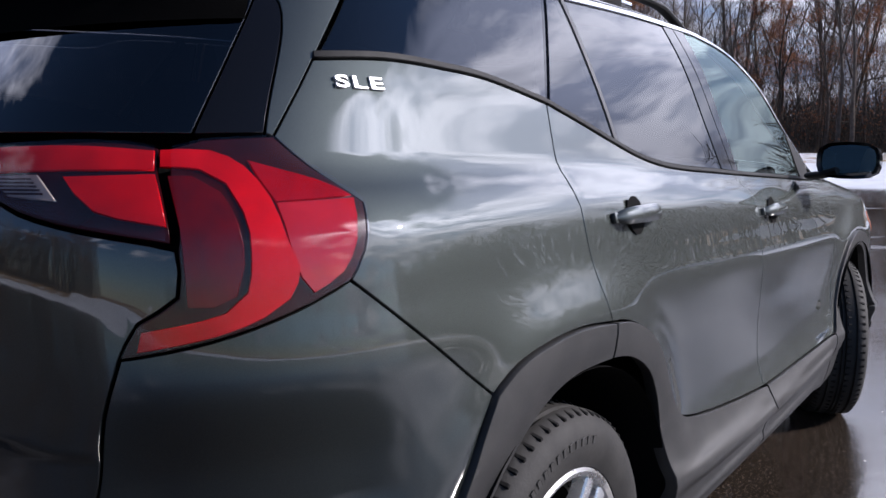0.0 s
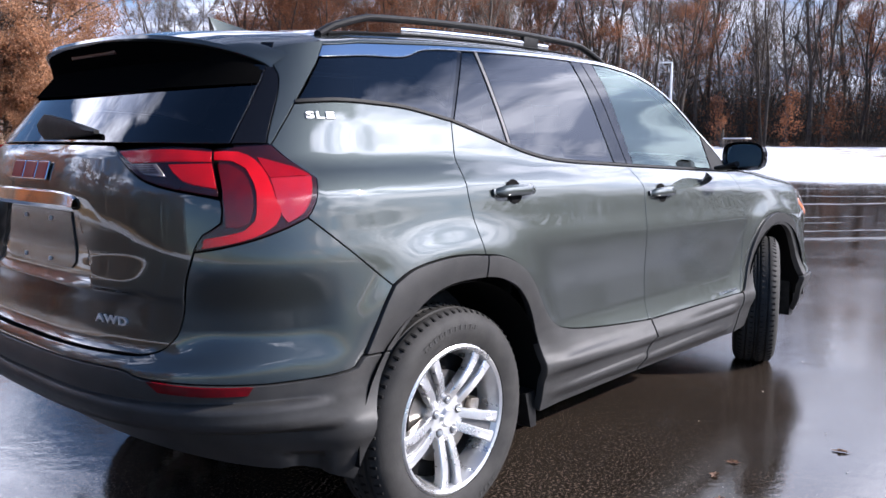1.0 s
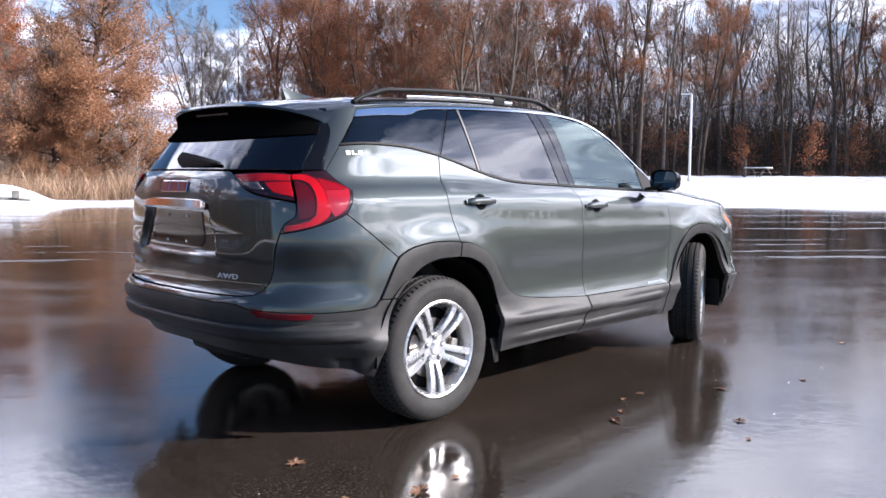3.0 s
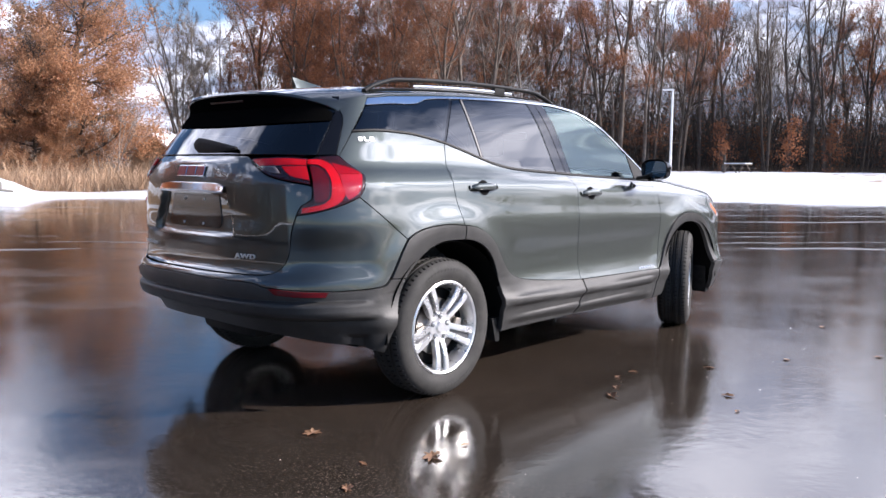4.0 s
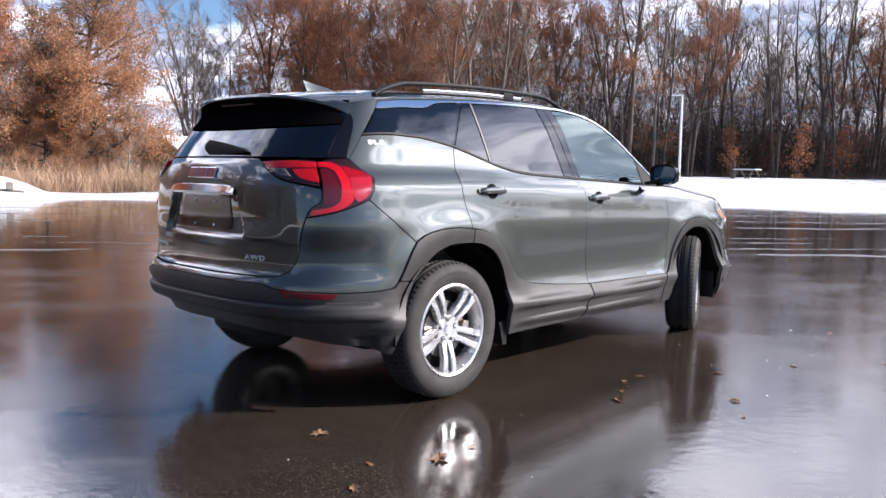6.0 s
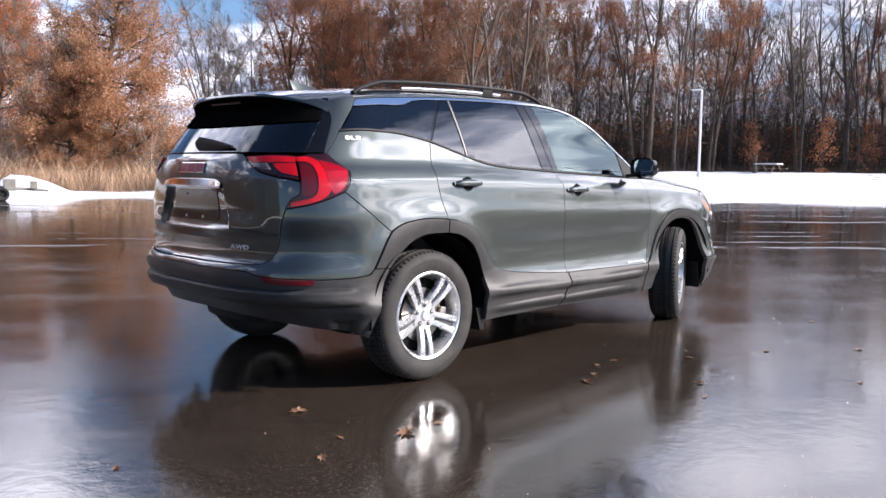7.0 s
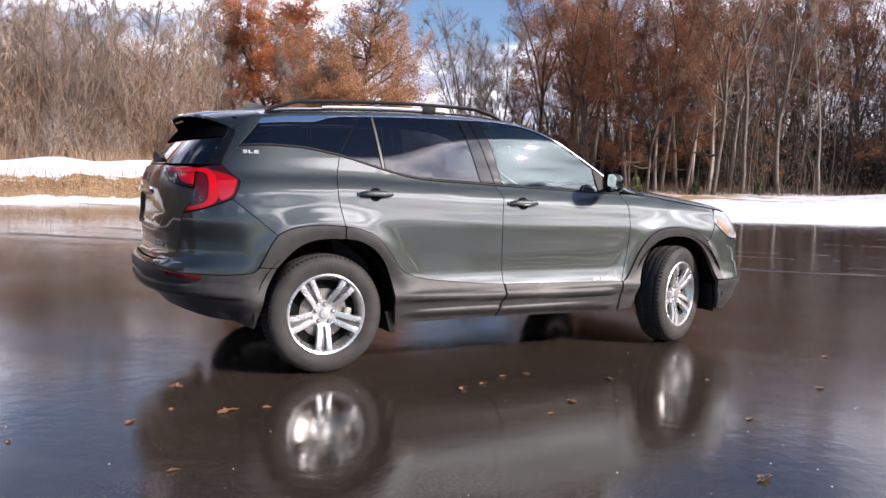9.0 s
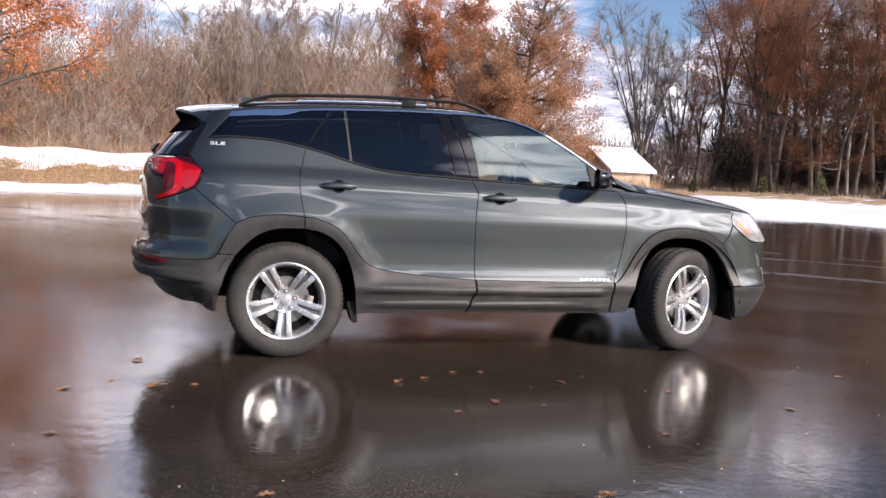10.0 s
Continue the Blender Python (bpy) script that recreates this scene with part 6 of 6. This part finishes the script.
def mound_face():
    a = rnd.uniform(1.36, 2.05)
    return polar(a, rnd.gauss(28.6, 0.75))


blades("undergrowth", 16000, right_edge, 0.25, 0.8, 0.006, 0.02, DARK_BRUSH, "dark dry undergrowth at the edge of the woods")
blades("undergrowth", 56000, left_field, 0.25, 0.9, 0.005, 0.015, DRY, "tan dry brush in front of the scrub")
blades("dry_grass", 9000, mound_face, 0.06, 0.22, 0.004, 0.012, DRY, "tan dry grass on the face of the mound")

# the mass of thin stems and twigs behind the first trees
def thicket(name, count, a0, a1, near, deep, h0, h1, mat, label, leaf_mat=None, leaf_n=0, thin=1.0):
    w = Wood(300 + count)
    for k in range(count):
        a = w.rng.uniform(a0, a1) if w.rng.random() < 0.8 else min(a1, max(a0, w.rng.gauss((a0 + a1) / 2, (a1 - a0) * 0.36)))
        r = near(a) + deep * w.rng.random() ** 1.1 + 5 * noise.noise(Vector((a * 14, 0.5, count)))
        x, y = r * math.cos(a), r * math.sin(a)
        z = ground_height(x, y)
        h = h0 + (h1 - h0) * w.rng.random() ** 1.5 * (0.7 + 0.6 * noise.noise(Vector((a * 20, r * 0.05, 2.0))))
        stem = w.limb((x, y, z - 0.1), (w.rng.gauss(0, 0.13), w.rng.gauss(0, 0.13), 1), h, (0.025 + 0.0045 * h) * thin, 0.012 * thin, 3, 3, 0.10, 0.04)
        for b in range(10):
            q, d, _ = stem[w.rng.choice((0, 1, 1, 2, 2, 3))]
            t = w.rng.random() * 6.28
            tw = w.twig(q + d * w.rng.uniform(0.0, h * 0.25), (math.cos(t), math.sin(t), w.rng.uniform(0.1, 1.2)), w.rng.uniform(0.8, 3.2), 0.02 * thin)
            if leaf_n and w.rng.random() < 0.5:
                for _ in range(leaf_n):
                    w.leaf(tw[0].lerp(tw[1], w.rng.random()) + Vector((w.rng.gauss(0, 0.2), w.rng.gauss(0, 0.2), w.rng.gauss(0, 0.2))), 0.26)
    ob = link_mesh(name, w.v, w.f, mat, None, smooth=True)
    tagged(ob, label, "thicket", kind="stuff")
    if w.lf:
        ob2 = link_mesh("thicket_leaves", w.lv, w.lf, leaf_mat)
        tagged(ob2, "dry rust leaves in the thicket", "leaves", kind="stuff")


thicket("thicket", 3900, -0.14, 0.985, lambda a: woods_from(a) + 2 + 16 * step01(a, 0.70, 0.82), 46, 2.5, 15, SHADED_BARK, "dense thicket of bare stems, bark darkened for the shade of the woods", RUST, 2)
BRUSHWOOD = material("tan_brushwood", (0.17, 0.118, 0.085), 0.9, second=(0.36, 0.255, 0.185), scale=0.6, island=0.35)
thicket("thicket", 2600, 1.205, 2.75, lambda a: 44 + 7 * math.sin(3 * a) ** 2 + 30 * step01(1.42 - a, 0.0, 0.08), 46, 2, 12, BRUSHWOOD, "brown bare scrub and saplings behind the mound", RUST, 4, 0.45)
thicket("thicket", 900, 1.95, 3.25, lambda a: 56 - 12 * math.exp(-((a - 2.9) / 0.5) ** 2), 34, 10, 26, BARK, "dark bare woods across the car park")


def twig_haze(name, count, a0, a1, near, deep, high, mat, label, seed, wide=1.0, tilt=0.45):
    """Far crowns and saplings too fine to tell apart: thin slivers of twig, thickest near the ground."""
    rng = random.Random(seed)
    v, f = [], []
    for k in range(count):
        a = rng.uniform(a0, a1)
        r = near(a) + deep * rng.random()
        clump = 0.75 + 0.5 * noise.noise(Vector((a * 16, r * 0.06, seed)))
        x, y = r * math.cos(a), r * math.sin(a)
        z = ground_height(x, y) + high * clump * rng.random() ** 1.25
        l, w = rng.uniform(0.9, 3.2), rng.uniform(0.018, 0.05) * wide
        d = Vector((rng.gauss(0, tilt), rng.gauss(0, tilt), 1)).normalized() * l
        t = rng.random() * 6.28
        c = Vector((math.cos(t) * w, math.sin(t) * w, 0))
        p = Vector((x, y, z))
        i = len(v)
        v += [p - c, p + c, p + d + c * 0.3, p + d - c * 0.3]
        f.append((i, i + 1, i + 2, i + 3))
    tagged(link_mesh(name, v, f, mat), label, "thicket", kind="stuff")


twig_haze("twig_haze", 60000, -0.14, 0.985, lambda a: woods_from(a) + 6 + 14 * step01(a, 0.70, 0.82), 60, 22, BARK, "fine dark twigs deep in the woods", 5)
twig_haze("twig_haze", 170000, 1.20, 2.1, lambda a: 42 + 6 * math.sin(3 * a) ** 2 + 32 * step01(1.42 - a, 0.0, 0.08), 50, 13, BRUSHWOOD, "fine tan twigs of the scrub behind the mound", 6, 0.36, 0.9)
twig_haze("twig_haze", 24000, -0.14, 0.985, lambda a: woods_from(a) + 12 + 10 * step01(a, 0.70, 0.82), 50, 7, SHADED_BARK, "brush deep in the woods, darkened for the shade there", 10, 2.2)
twig_haze("twig_haze", 5000, 0.98, 1.21, lambda a: 74, 30, 4.5, BRUSHWOOD, "low brush in the gap of the woods", 7)
twig_haze("twig_haze", 22000, 1.95, 3.3, lambda a: 56 - 8 * math.exp(-((a - 2.9) / 0.5) ** 2), 40, 24, BARK, "fine dark twigs across the car park", 8)
twig_haze("twig_haze", 16000, 3.7, 6.16, lambda a: 95, 45, 10, BARK, "far low tree line across the car park", 9)
twig_haze("twig_haze", 15000, 5.2, 6.2, lambda a: 62 + 30 * step01(5.5 - a, 0.0, 0.3), 30, 13, BARK, "dark woods beyond the end of the car park", 12, 2.4)


# ---- things round the car park ----
pole = new("lamp_post")
tagged(pole, "white metal car park lamp post with a flat head", "lamp post")
px, py = 48.3, 22.6
pz = ground_height(px, py)
bm = bmesh.new()
tube(bm, [(px, py, pz - 0.1), (px, py, pz + 3), (px, py, pz + 5.80)], [0.085, 0.08, 0.07], 10)
part("post", bm, WHITE_METAL, pole, smooth=True)
bm = bmesh.new()
box(bm, (0.24, 0.24, 0.30), pose(px, py, pz + 0.10), 0.04)
part("post_base", bm, WHITE_METAL, pole)
bm = bmesh.new()
box(bm, (0.20, 0.70, 0.09), Matrix.Translation((px - 0.14, py + 0.30, pz + 5.80)) @ Matrix.Rotation(0.47, 4, "Z"), 0.03)
part("lamp_head", bm, WHITE_METAL, pole, smooth=True)

# snow-roofed house in the gap of the woods
WALL = material("tan_siding", (0.42, 0.33, 0.24), 0.8, second=(0.36, 0.28, 0.20), scale=3.0)
ROOFSNOW = material("roof_snow", (0.82, 0.84, 0.88), 0.8, second=(0.70, 0.73, 0.78), scale=1.5)
house = new("house")
tagged(house, "small tan shed house with a snow-covered gable roof", "house")
hm = Matrix.Translation((21.0, 39.3, min(0.5, ground_height(21.0, 39.3)))) @ Matrix.Rotation(-1.27, 4, "Z") @ Matrix.Scale(0.82, 4)
bm = bmesh.new()
prism(bm, [(-2.2, 0), (2.2, 0), (2.2, 1.6), (0, 3.0), (-2.2, 1.6)], -1.9, 1.9, hm)
part("wall", bm, WALL, house)
for side in (-1, 1):
    bm = bmesh.new()
    prism(bm, [(0, 3.05), (side * 2.6, 1.42), (side * 2.6, 1.58), (0, 3.24)], -2.15, 2.15, hm)
    part("roof", bm, ROOFSNOW, house, "snow-covered roof")
bm = bmesh.new()
box(bm, (0.9, 0.06, 1.0), hm @ pose(0, -1.92, 1.3))
part("window", bm, GLOSS_BLACK, house)

# picnic table under snow, stump
TIMBER = material("weathered_timber", (0.16, 0.12, 0.09), 0.85, second=(0.26, 0.21, 0.17), scale=4.0)
table = new("picnic_table")
tagged(table, "weathered timber picnic table with snow on top", "picnic table")
tm = Matrix.Translation((62.3, 23.8, ground_height(62.3, 23.8))) @ Matrix.Rotation(1.2, 4, "Z")
for nm, sx, sy, sz, yy, zz in (("tabletop", 2.4, 0.8, 0.06, 0, 0.72), ("bench", 2.4, 0.28, 0.05, 0.7, 0.42), ("bench", 2.4, 0.28, 0.05, -0.7, 0.42)):
    bm = bmesh.new()
    box(bm, (sx, sy, sz), tm @ pose(0, yy, zz), 0.01, 1)
    part(nm, bm, TIMBER, table)
for x in (-0.8, 0.8):
    for s in (-1, 1):
        bm = bmesh.new()
        box(bm, (0.09, 0.05, 1.0), tm @ pose(x, s * 0.42, 0.38, s * 38), 0.008, 1)
        part("leg", bm, TIMBER, table)
bm = bmesh.new()
box(bm, (2.3, 0.75, 0.10), tm @ pose(0, 0, 0.79), 0.04)
part("snow_cover", bm, ROOFSNOW, table, "layer of snow", smooth=True)
sx, sy = 66.5, 26.8
bm = bmesh.new()
z0 = ground_height(sx, sy)
tube(bm, [(sx, sy, z0 - 0.1), (sx + 0.05, sy, z0 + 0.7), (sx + 0.12, sy + 0.03, z0 + 1.5)], [0.22, 0.17, 0.10], 8)
stump = part("tree_stump", bm, BARK, None, smooth=True)
tagged(stump, "broken grey tree stump dusted with snow", "stump")

# towed compressor at the edge of the car park
GREY = material("grey_machine_paint", (0.22, 0.21, 0.19), 0.6, second=(0.32, 0.30, 0.26), scale=6.0)
TEAL = material("teal_wheel_paint", (0.03, 0.20, 0.20), 0.5, second=(0.05, 0.26, 0.25), scale=8.0)
machine = new("towed_machine")
tagged(machine, "small grey towed machine with teal wheels beside the snow", "machine")
mm = Matrix.Translation((5.45, 24.4, 0.0)) @ Matrix.Rotation(-0.27, 4, "Z")
DUSTY = material("dusty_grey_rubber", (0.13, 0.125, 0.115), 0.85, second=(0.22, 0.21, 0.19), scale=9.0)
for wx, wy in ((-0.75, -0.55), (-0.75, 0.55), (0.05, -0.42), (0.05, 0.42)):
    r = 0.31 if wx < 0 else 0.21
    bm = bmesh.new()
    lathe(bm, [(r * 0.56, -0.08), (r * 0.66, -0.105), (r * 0.9, -0.11), (r, -0.07), (r, 0.07), (r * 0.9, 0.11), (r * 0.66, 0.105), (r * 0.56, 0.08)], 28, mm @ pose(wx, wy, r))
    w_ = part("wheel", bm, DUSTY if wx < 0 else RUBBER, machine, smooth=True)
    bm = bmesh.new()
    lathe(bm, [(0.0, -0.05), (r * 0.16, -0.06), (r * 0.2, -0.03), (r * 0.48, -0.035), (r * 0.58, -0.085), (r * 0.58, 0.085), (0.0, 0.05)], 24, mm @ pose(wx, wy, r))
    part("wheel_disc", bm, TEAL if wx < 0 else RUBBER, w_, "teal wheel disc" if wx < 0 else "dark wheel disc", smooth=True)
bm = bmesh.new()
box(bm, (1.15, 0.34, 0.12), mm @ pose(-0.25, 0, 0.40), 0.03)
part("chassis", bm, GREY, machine)
bm = bmesh.new()
box(bm, (0.46, 0.50, 0.17), mm @ pose(-0.42, 0, 0.545), 0.05)
box(bm, (0.18, 0.30, 0.16), mm @ pose(-0.12, 0.02, 0.66), 0.04)
part("engine", bm, GREY, machine, smooth=True)
bm = bmesh.new()
box(bm, (0.34, 0.52, 0.36), mm @ pose(0.28, -0.12, 0.50), 0.02)
part("side_box", bm, GREY, machine, "pale grey sheet metal box")
bm = bmesh.new()
box(bm, (0.30, 0.30, 0.06), mm @ pose(-0.30, 0, 0.83), 0.025)
box(bm, (0.06, 0.30, 0.16), mm @ pose(-0.16, 0, 0.90), 0.025)
part("seat", bm, GREY, machine, smooth=True)
for y in (-0.22, 0.22):
    bm = bmesh.new()
    tube(bm, [mm @ Vector(p) for p in ((-0.80, y, 0.46), (-0.80, y, 0.66), (-0.68, y, 0.84), (-0.50, y, 0.88), (-0.40, y, 0.74), (-0.38, y, 0.50))], 0.022, 8)
    part("guard_rail", bm, BLACK_PLASTIC, machine, smooth=True)
bm = bmesh.new()
tube(bm, [mm @ Vector(p) for p in ((-0.02, 0.1, 0.55), (0.08, 0.1, 0.75), (0.20, 0.1, 0.92))], 0.012, 6)
part("lever", bm, BLACK_PLASTIC, machine, smooth=True)
bm = bmesh.new()
tube(bm, [mm @ Vector(p) for p in ((0.40, 0, 0.38), (1.15, 0, 0.33), (1.40, 0, 0.30))], [0.045, 0.045, 0.035], 8)
part("drawbar", bm, GREY, machine)
bm = bmesh.new()
box(bm, (0.20, 0.24, 0.24), mm @ pose(0.98, 0, 0.49), 0.02)
part("battery_box", bm, GREY, machine, "small dark grey box on the drawbar")

# small evergreens in front of the woods
for k, (x, y, h) in enumerate(((33.0, 41.5, 1.5), (36.5, 40.2, 1.7), (40.0, 38.0, 1.3), (29.5, 44.0, 1.2), (43.5, 35.5, 1.3))):
    w = Wood(60 + k)
    w.limb((0, 0, -0.1), (0, 0, 1), h, 0.04, 0.01, 4, 5, 0.01, 0)
    for i in range(620):
        u = w.rng.random() ** 0.8
        t = w.rng.random() * 6.28
        r = 0.36 * h * (1 - u) * w.rng.random() ** 0.5
        w.leaf(Vector((r * math.cos(t), r * math.sin(t), 0.12 + u * h * 0.93)), 0.17)
    w.link("small_evergreen", BARK, NEEDLES, "small young evergreen in dry grass", stand(x, y))

# fallen leaves
DEAD_LEAF = material("fallen_oak_leaf", (0.13, 0.062, 0.030), 0.6, second=(0.26, 0.130, 0.062), scale=30.0, island=0.3)


def oak_leaf():
    outline = []
    for k in range(28):
        t = 2 * math.pi * k / 28
        r = 0.5 * (1 + 0.38 * math.cos(7 * t))
        outline.append((r * math.cos(t) * 1.0, r * math.sin(t) * 0.62, 0.10 * abs(math.sin(t)) + 0.06 * math.cos(t * 2) ** 2))
    v = [(0, 0, 0.01)] + outline + [(x, y, z - 0.012) for x, y, z in outline]
    n = len(outline)
    f = [(0, 1 + k, 1 + (k + 1) % n) for k in range(n)] + [(1 + k, 1 + n + k, 1 + n + (k + 1) % n, 1 + (k + 1) % n) for k in range(n)]
    return link_mesh("fallen_leaf", v, f, DEAD_LEAF)


LEAVES = [(-0.71, -1.48, 0.10), (0.605, -1.537, 0.075), (1.09, -3.25, 0.085)]
LEAVES += [(x, y, 0.034 + 0.034 * rnd.random()) for x, y in (
    (-0.87, -0.89), (-0.96, -1.33), (-1.17, -1.48), (0.77, -1.47), (0.97, -1.36), (1.14, -1.36), (1.04, -1.98), (0.80, -2.13), (-1.81, -1.01), (-0.17, -3.04),
    (-1.68, -1.58), (-0.51, -1.48), (-1.08, -2.22), (1.55, -1.64), (2.1, -1.9), (1.7, -2.6), (2.6, -2.3), (3.4, -1.7), (-2.2, 0.3))]
first = oak_leaf()
tagged(first, "fallen rust-brown oak leaf on wet asphalt", "leaf", "leaves on the asphalt")
for i, (x, y, size) in enumerate(LEAVES):
    m = Matrix.Translation((x, y, 0.002)) @ Matrix.Rotation(rnd.uniform(0, 6.28), 4, "Z") @ Matrix.Rotation(rnd.uniform(-0.25, 0.25), 4, "X")
    if i == 0:
        first.matrix_basis = m @ Matrix.Scale(size, 4)
    else:
        made = copy_thing(first, Matrix())
        made.matrix_basis = m @ Matrix.Diagonal((size, size * rnd.uniform(0.7, 1.0), size * rnd.uniform(0.6, 1.6), 1))
PEBBLE = material("pale_pebble", (0.45, 0.43, 0.40), 0.7, second=(0.6, 0.58, 0.55), scale=20.0)
gv, gf = [], []
for k in range(150):
    x, y = rnd.uniform(-2.5, 5.0), rnd.uniform(-4.6, -1.0)
    r = rnd.uniform(0.0015, 0.0045)
    i = len(gv)
    gv += [(x + r, y, 0.001), (x, y + r, 0.001), (x - r, y, 0.001), (x, y - r, 0.001), (x + r * 0.3, y, r)]
    gf += [(i, i + 1, i + 4), (i + 1, i + 2, i + 4), (i + 2, i + 3, i + 4), (i + 3, i, i + 4)]
grit = link_mesh("grit", gv, gf, PEBBLE)
tagged(grit, "pale grit scattered on the asphalt", "grit", kind="stuff")
